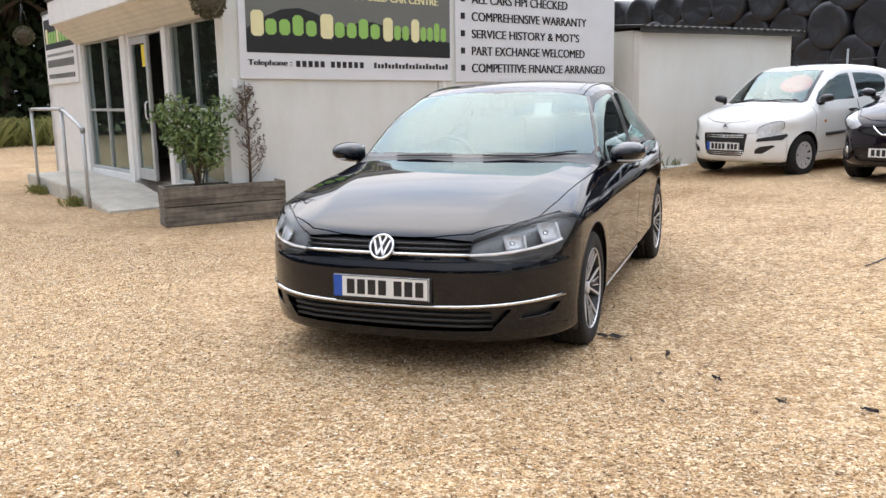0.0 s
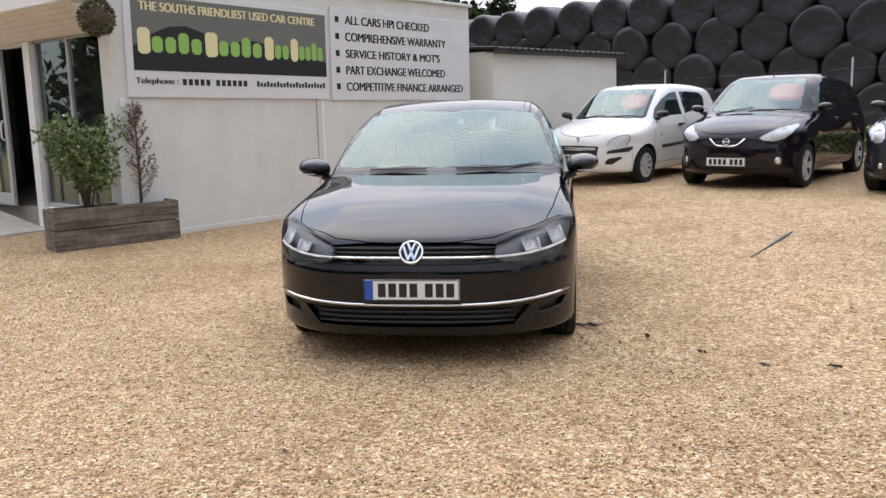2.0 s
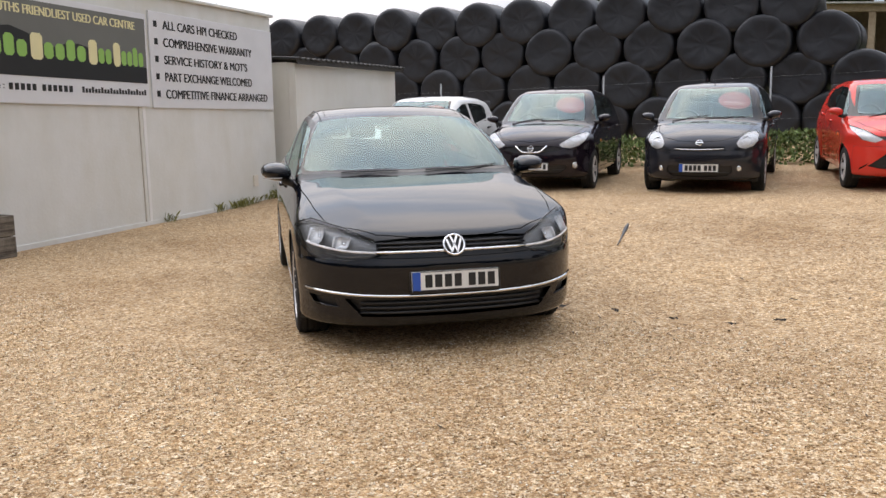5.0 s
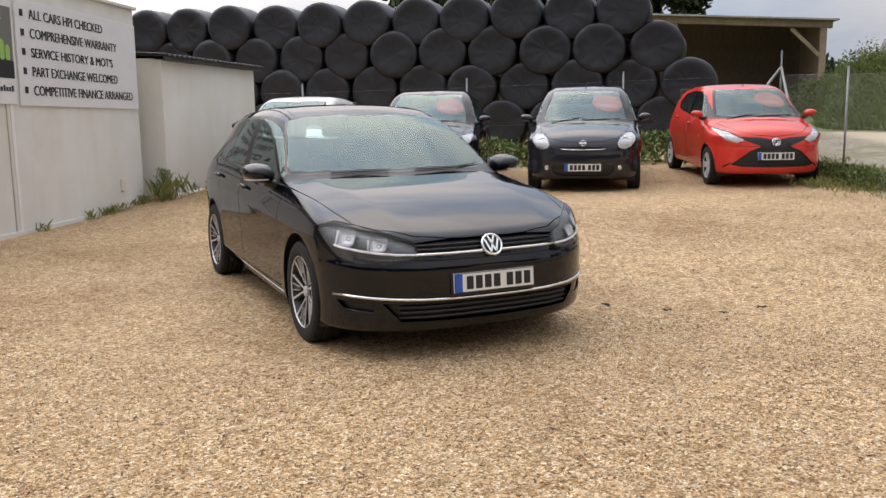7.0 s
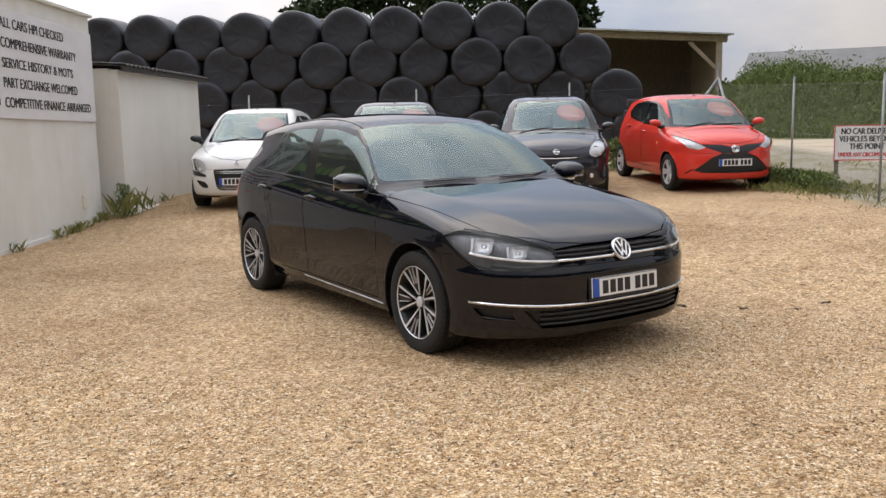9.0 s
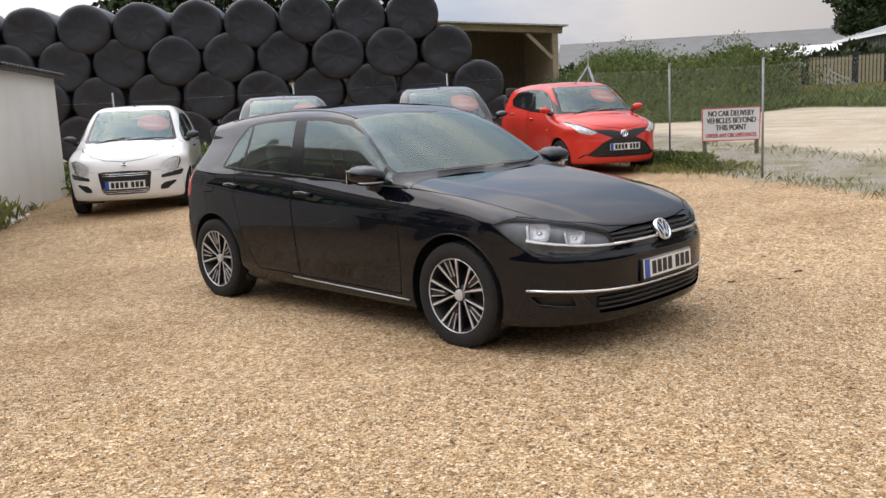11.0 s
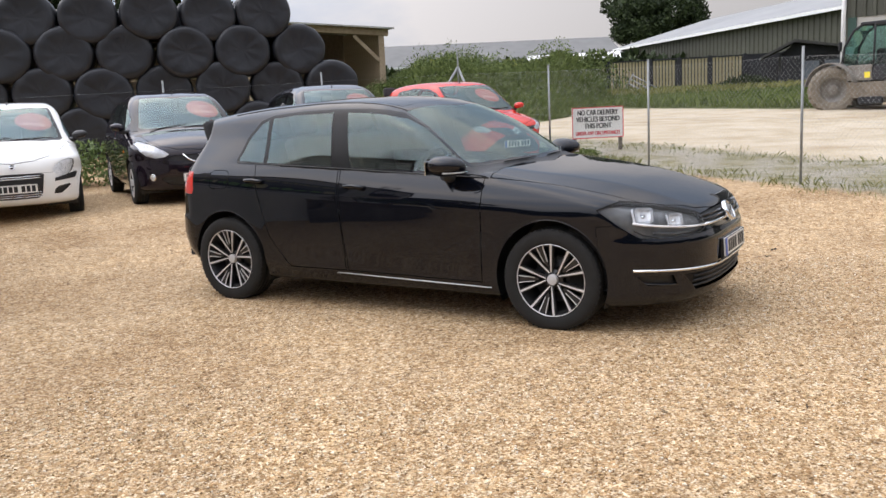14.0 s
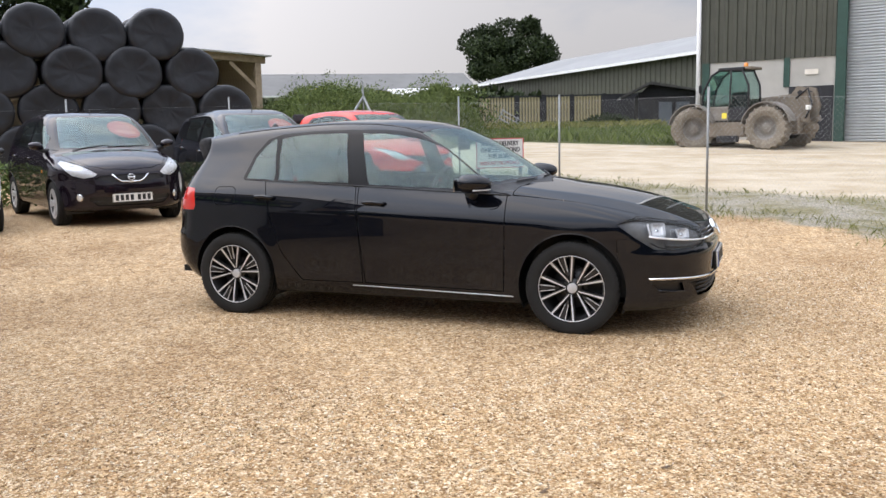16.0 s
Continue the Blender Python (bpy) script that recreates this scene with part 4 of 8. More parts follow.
def emblem(car, m, r, style):
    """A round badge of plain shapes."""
    bm = bmesh.new()
    add_lathe(bm, [(r * .80, .004), (r * .84, .010), (r * .96, .010), (r, .002), (r, -.012)], 32)
    if style == "zigzag":
        zig = [(-.62, .45), (-.24, -.62), (0, -.02), (.24, -.62), (.62, .45)]
        top = [(-.28, .74), (0, .06), (.28, .74)]
        for line in (zig, top):
            for a, b in zip(line, line[1:]):
                d = Vector((b[0] - a[0], b[1] - a[1]))
                ang = math.degrees(math.atan2(d.y, d.x))
                add_box(bm, (-.06 * r, -.085 * r, .001), (d.length * r + .06 * r, .085 * r, .008), pose(a[0] * r, a[1] * r, 0, 0, 0, ang))
    elif style == "bar":
        add_box(bm, (-r * 1.15, -.18 * r, .002), (r * 1.15, .18 * r, .012), bevel=.002)
    else:
        add_lathe(bm, [(r * .28, .004), (r * .34, .009), (r * .46, .009), (r * .5, .004)], 24, pose(0, 0, 0) @ Matrix.Diagonal((1, 1.7, 1, 1)))
    e = part("badge", bm, CHROME, car, "round chrome badge", at=m)
    part("badge_field", lathe([(0, .002), (r * .86, .002), (r * .9, -.012)], 28), INK, e)


def facing(shell, y, z, off=0.002):
    """A pose on the nose: z out of the skin, x to the car's right as seen from ahead, y up."""
    p = shell.on_front(y, z, off)
    n = Vector(shell.normal(np.array(p)[None])[0]).normalized()
    up = (Vector((0, 0, 1)) - n * n.z).normalized()
    side = up.cross(n)
    return Matrix.Translation(p) @ Matrix((side, up, n)).transposed().to_4x4()


def sticker(car, shell, x, y, rx, ry):
    """A red price sticker behind the windscreen, its writing as bars."""
    bm = bmesh.new()
    c = bm.verts.new(shell.on_top(x, y, -.012))
    ring = [bm.verts.new(shell.on_top(x + rx * math.sin(a), y + ry * math.cos(a), -.012)) for a in (2 * math.pi * k / 24 for k in range(24))]
    for k in range(24):
        bm.faces.new((c, ring[k], ring[(k + 1) % 24]))
    s = part("price_sticker", bm, STICKER_RED, car, "red oval price sticker", smooth=True)
    for dx, w, t in ((-.35, .62, .15), (.10, .38, .05), (.32, .5, .05)):
        b = bmesh.new()
        q = [[b.verts.new(shell.on_top(x - (dx + e * t) * rx, y + f * w * ry, -.008)) for f in (-1, -.5, 0, .5, 1)] for e in (-1, 1)]
        for k in range(4):
            b.faces.new((q[0][k], q[0][k + 1], q[1][k + 1], q[1][k]))
        part("writing_bar", b, STICKER_TEXT, s)


# ---- the black hatchback ----
def smooth_max(a, b, k):
    h = np.maximum(k - np.abs(a - b), 0) / k
    return np.maximum(a, b) + h * h * k / 4


class HatchShell(Shell):
    """The skin of the black hatchback: bonnet, screen and roof over it, a creased flank, a swept nose and tail."""

    def __init__(self):
        self.lo, self.hi = np.array((-3.72, -.12)), np.array((1.18, 1.80))
        self.bonnet = curve1d([(-.9, 1.03), (-.6, 1.012), (-.42, .992), (-.25, .968), (0, .935), (.3, .880), (.5, .826), (.65, .776), (.78, .722), (.9, .66), (1.1, .56)])
        self.screen = curve1d([(-3.6, 1.29), (-3.3, 1.335), (-3.05, 1.372), (-2.7, 1.418), (-2.2, 1.457), (-1.8, 1.470), (-1.5, 1.462), (-1.28, 1.437), (-1.12, 1.396), (-1.0, 1.338), (-.7, 1.165), (-.42, .988), (-.2, .84), (.4, .45)])
        self.front = curve1d([(.0, .74), (.15, .80), (.20, .842), (.25, .858), (.34, .868), (.42, .874), (.50, .875), (.54, .873), (.575, .861), (.64, .848), (.70, .830), (.80, .790), (1.0, .70)])
        self.back = curve1d([(.0, -2.9), (.20, -3.08), (.26, -3.25), (.38, -3.36), (.5, -3.392), (.60, -3.388), (.64, -3.372), (.85, -3.35), (.92, -3.32), (1.05, -3.245), (1.28, -3.12), (1.32, -3.115), (1.345, -3.125), (1.45, -3.11)])
        self.plan = curve1d([(-3.7, .24), (-3.4, .13), (-3.2, .07), (-3.0, .032), (-2.6, .006), (-2.0, 0), (-.2, 0), (.2, .002), (.4, .014), (.55, .038), (.7, .085), (.9, .20)])
        self.crease = curve1d([(-3.5, .905), (-2.9, .888), (-2.4, .852), (-1.5, .808), (-.46, .757), (.0, .737), (.33, .730), (.9, .69)])
        self.lower = curve1d([(-.80, .12), (-.62, .062), (-.56, .034), (-.52, .022), (-.43, .019), (-.31, .012), (-.18, .006), (-.06, .002), (0, -.003), (.2, -.02)])
        self.house = curve1d([(.80, .905), (.90, .874), (.95, .857), (1.0, .838), (1.1, .795), (1.25, .724), (1.38, .652), (1.5, .575), (1.6, .50)])

    def value(self, x, y, z):
        y = np.abs(y)
        r = y / .9
        # bonnet: nearly flat in the middle, falling away outside a crease that spreads towards the screen
        yc = .45 + (.72 - x) * .165
        fall = .014 * np.log1p(np.exp(np.clip((y - yc) / .014, -40, 40)))
        bon = self.bonnet(x) - .010 - .018 * (y / .8) ** 2 - .13 * fall * step01(.92, .5, x)
        scr = self.screen(x + .115 * (y / .76) ** 2 + .035 * (y / .76) ** 4) - .030 * (y / .6) ** 2 * step01(-.9, -1.25, x)
        top = smooth_max(bon, scr, .025)
        t = (z - top) * (1 - .14 * step01(-.35, -.5, x) * step01(-1.3, -1.05, x))
        # flank: below the crease, above it, and the leaning side glass
        d = z - self.crease(x)
        low = self.lower(d)
        up = .006 + .30 * d + .8 * np.clip(d, 0, .16) ** 2
        w = .9 - smooth_max(low, up, .014)
        w = -smooth_max(-w, -self.house(z), .03)
        tuck = .085 * step01(-1.7, -3.1, x) * step01(.90, 1.25, z)
        arch = sum(np.exp(-((np.hypot(x - c, z - .312) - .372) / .07) ** 2) for c in (0.0, -2.637)) * step01(.78, .62, z)
        b = .95 * (y - w + self.plan(x) + tuck - .003 * arch)
        v = smooth_max(t, b, .055 + .035 * step01(1.2, 1.4, z))
        f = .95 * (x - self.front(z) + .04 * r**2 + .43 * r**4)
        v = smooth_max(v, f, .075)
        high = step01(.95, 1.3, z)
        g = .95 * (self.back(z) - x + (.04 + .02 * high) * r**2 + (.30 + .22 * high) * r**4)
        v = smooth_max(v, g, .075 - .045 * high)
        return smooth_max(v, .168 + .012 * step01(.4, .1, x) + .07 * step01(-2.9, -3.3, x) - z, .03)


def lamp_bowl(w, h, deep, lean):
    """An open box-shaped reflector with a bright back and walls; z out, x outwards."""
    bm = bmesh.new()
    def ring(s, z):
        return [bm.verts.new(((sx * w + lean * sy) * s, sy * h * s, z)) for sx, sy in ((-1, -1), (-.75, -1), (.75, -1), (1, -.7), (1, .7), (.75, 1), (-.75, 1), (-1, .7))]
    rows = [ring(1.0, 0), ring(.92, -.004), ring(.80, -deep * .6), ring(.55, -deep), ring(.2, -deep * 1.15)]
    for a, b in zip(rows, rows[1:]):
        for k in range(8):
            bm.faces.new((a[k], a[(k + 1) % 8], b[(k + 1) % 8], b[k]))
    bm.faces.new(rows[-1])
    bmesh.ops.recalc_face_normals(bm, faces=bm.faces)
    return bm


def black_hatchback():
    sh = HatchShell()
    pan = Panels(sh, .0175)
    car = thing("parked_car", pose(-.155, 5.62, 0, 0, 0, -106.8), "glossy black five-door hatchback parked on the gravel", "car", "cars on the forecourt")

    def both(name, f, mat, inward=0.0, label=""):
        o = new(name, pan.mesh(name, f, mat, "both", inward))
        o.parent = car
        return tagged(o, label)

    def pair(name, f, mat, inward=0.0):
        for sd in ("left", "right"):
            new(name, pan.mesh(name, f, mat, sd, inward)).parent = car
    nose = (0, .15, 2)
    flank = (1, .45, 2)
    # an added dark inner skin, so the panel gaps at the nose read as shade
    front = [f for f in pan.rest if f.calc_center_median().x > .1 and f.calc_center_median().z < .93]
    new("dark_nose_backing", pan.mesh("dark_nose_backing", front, DARK, "both", .085)).parent = car
    arches(car, sh, pan, (0, -2.637), .366, .312, .005, BLACK_PAINT)
    # headlamps: cut from ahead, then trimmed from the side where they wrap round the corner
    wide = pan.cut("x", [(.442, .604), (.50, .582), (.62, .566), (.74, .568), (1.0, .585), (1.0, .80), (.80, .792), (.62, .748), (.455, .684)], nose)
    lamp = pan.cut("y", [(.290, .738), (.38, .776), (.50, .81), (1.1, .81), (1.1, .5), (.62, .54), (.50, .592), (.425, .648)], None, 0, wide)
    pan.rest |= wide
    for lens, sgn in lamp_insides(car, pan, lamp, LAMP_DARK, .036):
        low = [(.448, .615), (.55, .618), (.64, .625), (.73, .637), (.80, .652), (.825, .662)]
        strip(sh, [(sgn * y, z) for y, z in low], "x", .0080, LAMP_WHITE, "light_strip", lens, -.004)
        strip(sh, [(sgn * y, z) for y, z in [(.46, .600), (.56, .590), (.66, .586), (.76, .598)]], "x", .009, LAMP_DARK, "indicator_band", lens, -.022)
        for y, z, w, h in ((.640, .672, .050, .038), (.775, .706, .056, .050)):
            f = facing(sh, sgn * y, z, -.014)
            bowl = part("reflector", lamp_bowl(w, h, .020, -.006 * sgn), LAMP_MID, lens, at=f)
            part("bulb_lens", lathe([(0, .006), (.010, .003), (.014, -.006), (.014, -.02)], 16), CHROME, bowl, at=pose(0, 0, -.024))
            blade = [(w * 1.03, -h), (w * 1.24, -h), (w * 1.28, h * .8), (w * 1.06, h * .95)]
            part("reflector_blade", prism([(sgn * a, c) for a, c in blade], "z", -.008, -.001), LAMP_WHITE, bowl)
        rim = [(.444, .604), (.50, .582), (.62, .566), (.74, .567), (.80, .590), (.825, .620)]
        strip(sh, [(sgn * y, z) for y, z in rim], "x", .0045, TRIM, "lamp_seal", lens, -.001, 6)
        rim = [(.456, .685), (.54, .717), (.62, .748), (.71, .770), (.79, .789)]
        strip(sh, [(sgn * y, z) for y, z in rim], "x", .0045, TRIM, "lamp_seal", lens, -.001, 6)
    grille = pan.cut("x", [(-.01, .606), (.440, .606), (.452, .680), (.30, .690), (-.01, .694)], nose)
    both("grille", grille, TRIM, .024, "black slatted grille")
    for z in (.643, .667):
        strip(sh, [(y, z) for y in (-.445, -.3, -.15, 0, .15, .3, .445)], "x", .0085, GLOSS, "grille_slat", car, -.010, 6)
    strip(sh, [(y, .615 + .002 * abs(y)) for y in np.linspace(-.448, .448, 13)], "x", .0082, CHROME, "chrome_strip", car, .000)
    emblem(car, facing(sh, 0, .640, .014), .068, "zigzag")
    hood = pan.panel("z", [(.812, 0), (.795, .25), (.755, .44), (.60, .655), (.55, .700), (.30, .752), (-.10, .792), (-.43, .812), (-.53, .775), (-.46, .5), (-.415, 0), (-.415, -.02), (.812, -.02)], (2, .60, 1.1), .003)
    both("bonnet", hood, BLACK_PAINT)
    intake = pan.cut("x", [(-.01, .232), (.54, .240), (.635, .345), (-.01, .345)], nose)
    both("lower_intake", intake, TRIM, .035)
    for z in (.258, .288, .318):
        strip(sh, [(y, z) for y in (-.55, -.4, -.2, 0, .2, .4, .55)], "x", .0085, TRIM, "intake_slat", car, -.014, 6)
    fog = pan.cut("x", [(.665, .285), (.79, .292), (.825, .352), (.69, .350)], nose)
    pair("bumper_recess", fog, TRIM, .028)
    for sgn in (1, -1):
        strip(sh, [(sgn * .66, .288), (sgn * .74, .293), (sgn * .80, .305)], "x", .006, GLOSS, "recess_blade", car, -.002, 6)
    strip(sh, [(y, .360 + .024 * (abs(y) / .82) ** 2.2) for y in np.linspace(-.835, .835, 27)], "x", .0085, CHROME, "chrome_strip", car, .003)
    lip = pan.cut("x", [(-.01, .10), (.95, .10), (.95, .232), (-.01, .222)], (0, .34, 2))
    both("front_spoiler", lip, GLOSS)
    bump = pan.panel("y", [(.362, .12), (1.1, .12), (1.1, .70), (.42, .652), (.30, .672), (.30, .60)], (0, .25, 2), .0015)
    both("front_bumper", bump, BLACK_PAINT)
    plate(car, Matrix.Translation(sh.on_front(0, .447, .014)) @ pose(0, 0, 0, 0, -3, 0))
    part("plate_holder", box((-.02, -.27, -.072), (0, .27, .058), bevel=.006), TRIM, car, at=Matrix.Translation(sh.on_front(0, .447, .010)) @ pose(0, 0, 0, 0, -3, 0))
    # windscreen with its black border
    frit = pan.cut("z", [(-.42, -.02), (-.42, .0), (-.465, .42), (-.525, .66), (-.575, .765), (-.64, .775), (-1.175, .608), (-1.138, .30), (-1.085, -.02)], (2, .9, 1.5))
    ws = pan.cut("z", [(-.452, -.02), (-.452, 0), (-.497, .42), (-.555, .65), (-.60, .742), (-.655, .750), (-1.155, .592), (-1.118, .29), (-1.068, -.02)], None, 0, frit)
    both("windscreen_border", frit, GLOSS)
    both("windscreen", ws, GLASS).visible_shadow = False
    cowl = pan.cut("z", [(-.34, -.02), (-.34, .40), (-.42, .72), (-.50, .80), (-.60, .80), (-.60, -.02)], (2, .85, 1.06))
    both("cowl", cowl, TRIM)
    wipers(car, sh, [[(-.478, -.50), (-.448, -.30), (-.432, -.10)], [(-.432, .10), (-.468, .42), (-.572, .66)]])
    part("mirror_base", box((-.03, -.05, -.08), (.03, .05, .0), bevel=.02, segs=2), TRIM, car, at=Matrix.Translation(sh.on_top(-1.05, 0, -.015)))
    part("interior_mirror", box((-.01, -.12, -.035), (.015, .12, .035), bevel=.015, segs=2), GLOSS, car, at=Matrix.Translation(sh.on_top(-1.0, 0, -.10)))
    # side glass
    dlo = pan.cut("y", [(-.40, .926), (-.575, 1.082), (-.787, 1.206), (-1.094, 1.333), (-1.28, 1.370), (-1.42, 1.384), (-1.72, 1.390), (-2.02, 1.386), (-2.30, 1.366), (-2.42, 1.328), (-2.52, 1.21), (-2.568, 1.045),
                        (-2.555, 1.020), (-2.0, 1.003), (-1.58, .984), (-1.05, .957)], flank)
    w1 = pan.cut("y", [(-.665, .960), (-.69, 1.120), (-.80, 1.182), (-1.10, 1.305), (-1.30, 1.342), (-1.42, 1.354), (-1.596, 1.362), (-1.495, .994)], None, 0, dlo)
    w2 = pan.cut("y", [(-1.655, 1.004), (-1.725, 1.364), (-2.02, 1.360), (-2.295, 1.338), (-2.248, 1.026)], None, 0, dlo)
    w3 = pan.cut("y", [(-2.285, 1.028), (-2.340, 1.332), (-2.40, 1.306), (-2.495, 1.195), (-2.538, 1.042)], None, 0, dlo)
    w0 = pan.cut("y", [(-.475, .945), (-.635, .954), (-.652, 1.092)], None, 0, dlo)
    for s in ("left", "right"):
        new("window_frame", pan.mesh("window_frame", dlo, SATIN, s)).parent = car
    for f, nm in ((w1, "front_side_window"), (w2, "rear_side_window"), (w3, "quarter_window"), (w0, "front_quarter_window")):
        list(pane(car, pan, f, GLASS_SIDE, nm))
    # doors
    fd = pan.panel("y", [(-.452, .93), (-.458, .60), (-.468, .268), (-1.53, .285), (-1.548, .60), (-1.59, 1.0), (-1.0, 1.0)], flank, .003)
    rd = pan.panel("y", [(-1.596, 1.02), (-1.554, .60), (-1.536, .285), (-2.15, .285), (-2.20, .46), (-2.31, .62), (-2.44, .78), (-2.535, .93), (-2.565, 1.03)], flank, .003)
    for s, sgn in (("left", 1), ("right", -1)):
        for f, nm, hx, hz in ((fd, "front_door", -1.43, .862), (rd, "rear_door", -2.34, .898)):
            d = new(nm, pan.mesh(nm, f, BLACK_PAINT, s))
            d.parent = car
            door_handle(car, sh, hx, hz, sgn, BLACK_PAINT, d)
        strip(sh, [(x, .921 + .0548 * (-x - .40) - .009 * max(0, -x - 1.7)) for x in np.linspace(-.43, -2.55, 18)], "y", .0045, TRIM, "window_seal", car, .002, 6, sgn)
        strip(sh, [(x, .236 - .022 * (x + .4)) for x in np.linspace(-.40, -1.62, 10)], "y", .0045, ALLOY_GREY, "sill_strip", car, -.001, 6, sgn)
        strip(sh, [(x, sgn * (.572 - .03 * step01(-2.0, -2.8, x))) for x in np.linspace(-1.16, -2.75, 14)], "z", .005, TRIM, "roof_moulding", car, .0, 6)
        door_mirror(car, (-.69, .948, 1.003), (.165, .108, .080), BLACK_PAINT, sgn, ALLOY_GREY)
    # rear lamps, tailgate glass, fuel flap
    tl = pan.cut("y", [(-2.975, .835), (-3.005, .965), (-3.4, .985), (-3.4, .79), (-2.99, .80)], (0, -3.5, -2.85))
    lit = pan.cut("x", [(.46, .5), (1.2, .5), (1.2, 1.3), (.46, 1.3)], None, 0, tl)
    pair("tail_lamp", lit, RED_LENS)
    both("tailgate", tl, BLACK_PAINT)
    rg = pan.cut("x", [(-.02, 1.06), (.56, 1.07), (.50, 1.28), (-.02, 1.295)], (0, -3.5, -2.85))
    both("rear_window", rg, GLASS_SIDE).visible_shadow = False
    flap = pan.panel("y", [(-2.605, .86), (-2.610, .955), (-2.64, .976), (-2.77, .976), (-2.795, .955), (-2.79, .86), (-2.765, .842), (-2.63, .842)], (1, .4, 2), .002)
    new("fuel_flap", pan.mesh("fuel_flap", flap, BLACK_PAINT, "right")).parent = car
    new("rear_quarter", pan.mesh("rear_quarter", flap, BLACK_PAINT, "left")).parent = car
    roof = pan.panel("z", [(-1.19, -.02), (-1.225, .53), (-2.95, .50), (-3.0, -.02)], (2, 1.3, 1.6), .002)
    both("roof", roof, BLACK_PAINT)
    both("body", pan.rest, BLACK_PAINT)
    part("aerial", lathe([(.03, 0), (.022, .02), (.008, .045), (0, .05)], 12), GLOSS, car, at=Matrix.Translation(sh.on_top(-2.75, 0)) @ Matrix.Diagonal((1.6, .6, 1, 1)))
    wheel_set(car, .318, .205, .221, 2.637, .882, "split")
    cabin(car, 2.3, 1.36, .28, .985, 1.42, -.95)
    part("underbody", box((-3.1, -.62, .20), (.55, .62, .30)), DARK, car)
    pan.bm.free()
    return car


black_hatchback()


# ---- the parked row ----
BIG = 1.035


def small_car(sp):
    sh = Shell(sp["side"], sp["waist"], nose=sp["nose"], tail=(.05, .28), half=sp["half"], crown=sp.get("crown", .07), soft=.10, flare=sp.get("flare", .012), wheelbase=sp["wb"], middle=-1.25, ridge=sp.get("ridge"))
    pan = Panels(sh, .023)
    nx, ny, turn = sp["at"]          # where the nose stands, and the heading
    f = Vector((math.cos(radians(turn)), math.sin(radians(turn))))
    x, y = nx - f.x * sp["ahead"] * BIG, ny - f.y * sp["ahead"] * BIG
    zf = ground_z(x, y)
    xr, yr = x - f.x * sp["wb"] * BIG, y - f.y * sp["wb"] * BIG
    pitch = -math.degrees(math.atan2(zf - ground_z(xr, yr), sp["wb"]))
    car = thing("parked_car", pose(x, y, zf, 0, pitch, turn) @ Matrix.Scale(BIG, 4), sp["label"], "car", "cars on the forecourt")
    P = sp["paint"]
    def both(name, fc, mat, inward=0.0):
        o = new(name, pan.mesh(name, fc, mat, "both", inward))
        o.parent = car
        return o
    def pair(name, fc, mat, inward=0.0):
        for sd in ("left", "right"):
            new(name, pan.mesh(name, fc, mat, sd, inward)).parent = car
    nose, flank = (0, .0, 2), (1, .38, 2)
    wr = sp["wheel"]
    arches(car, sh, pan, (0, -sp["wb"]), wr + .035, wr, .006, P)
    lamp = pan.cut("x", sp["lamp"], (0, -.05, 2))
    for lens, sgn in lamp_insides(car, pan, lamp, LAMP_IN, .016):
        for yy, zz, r in sp["bulbs"]:
            m = facing(sh, sgn * yy, zz, -.03)
            part("reflector", lathe([(r, .012), (r * .8, 0), (r * .45, -.012), (0, -.012)], 24), CHROME, lens, at=m)
            part("bulb_lens", lathe([(0, .016), (r * .3, .012), (r * .42, 0)], 16), LAMP_WHITE, lens, at=m)
    for nm, poly, mat, inward, split in sp["front"]:
        fc = pan.cut("x", poly, nose)
        (pair if split else both)(nm, fc, mat, inward)
    for nm, pts, r, mat in sp["strips"]:
        strip(sh, pts, "x", r, mat, nm, car, .002, 6)
    hood = pan.panel("z", sp["hood"], (2, .6, 1.15), .003)
    both("bonnet", hood, P)
    cx, top, yb, yt = sp["screen"]
    frit = pan.cut("z", [(cx + .02, -.02), (cx + .02, 0), (cx, yb * .6), (cx - .10, yb * .93), (cx - .17, yb), (top - .08, yt), (top, -.02)], (2, .8, 1.55))
    ws = pan.cut("z", [(cx - .03, -.02), (cx - .03, 0), (cx - .045, yb * .58), (cx - .14, yb * .89), (cx - .20, yb - .05), (top - .05, yt - .035), (top + .025, -.02)], None, 0, frit)
    both("windscreen_border", frit, GLOSS)
    both("windscreen", ws, GLASS).visible_shadow = False
    wipers(car, sh, [[(cx - .01, -yb * .75), (cx - .045, -yb * .3), (cx - .075, yb * .02)], [(cx - .01, -yb * .05), (cx - .04, yb * .4), (cx - .12, yb * .8)]])
    dlo = pan.cut("y", sp["dlo"], flank)
    wins = [pan.cut("y", w, None, 0, dlo) for w in sp["windows"]]
    pair("window_frame", dlo, sp.get("frame", GLOSS))
    for w in wins:
        list(pane(car, pan, w, GLASS_SIDE, "side_window"))
    for k, poly in enumerate(sp["doors"]):
        fc = pan.panel("y", poly, flank, .003)
        for s, sgn in (("left", 1), ("right", -1)):
            d = new("front_door" if k == 0 else "rear_door", pan.mesh("door", fc, P, s))
            d.parent = car
            hx, hz = sp["handles"][k]
            door_handle(car, sh, hx, hz, sgn, sp["handle_mat"], d)
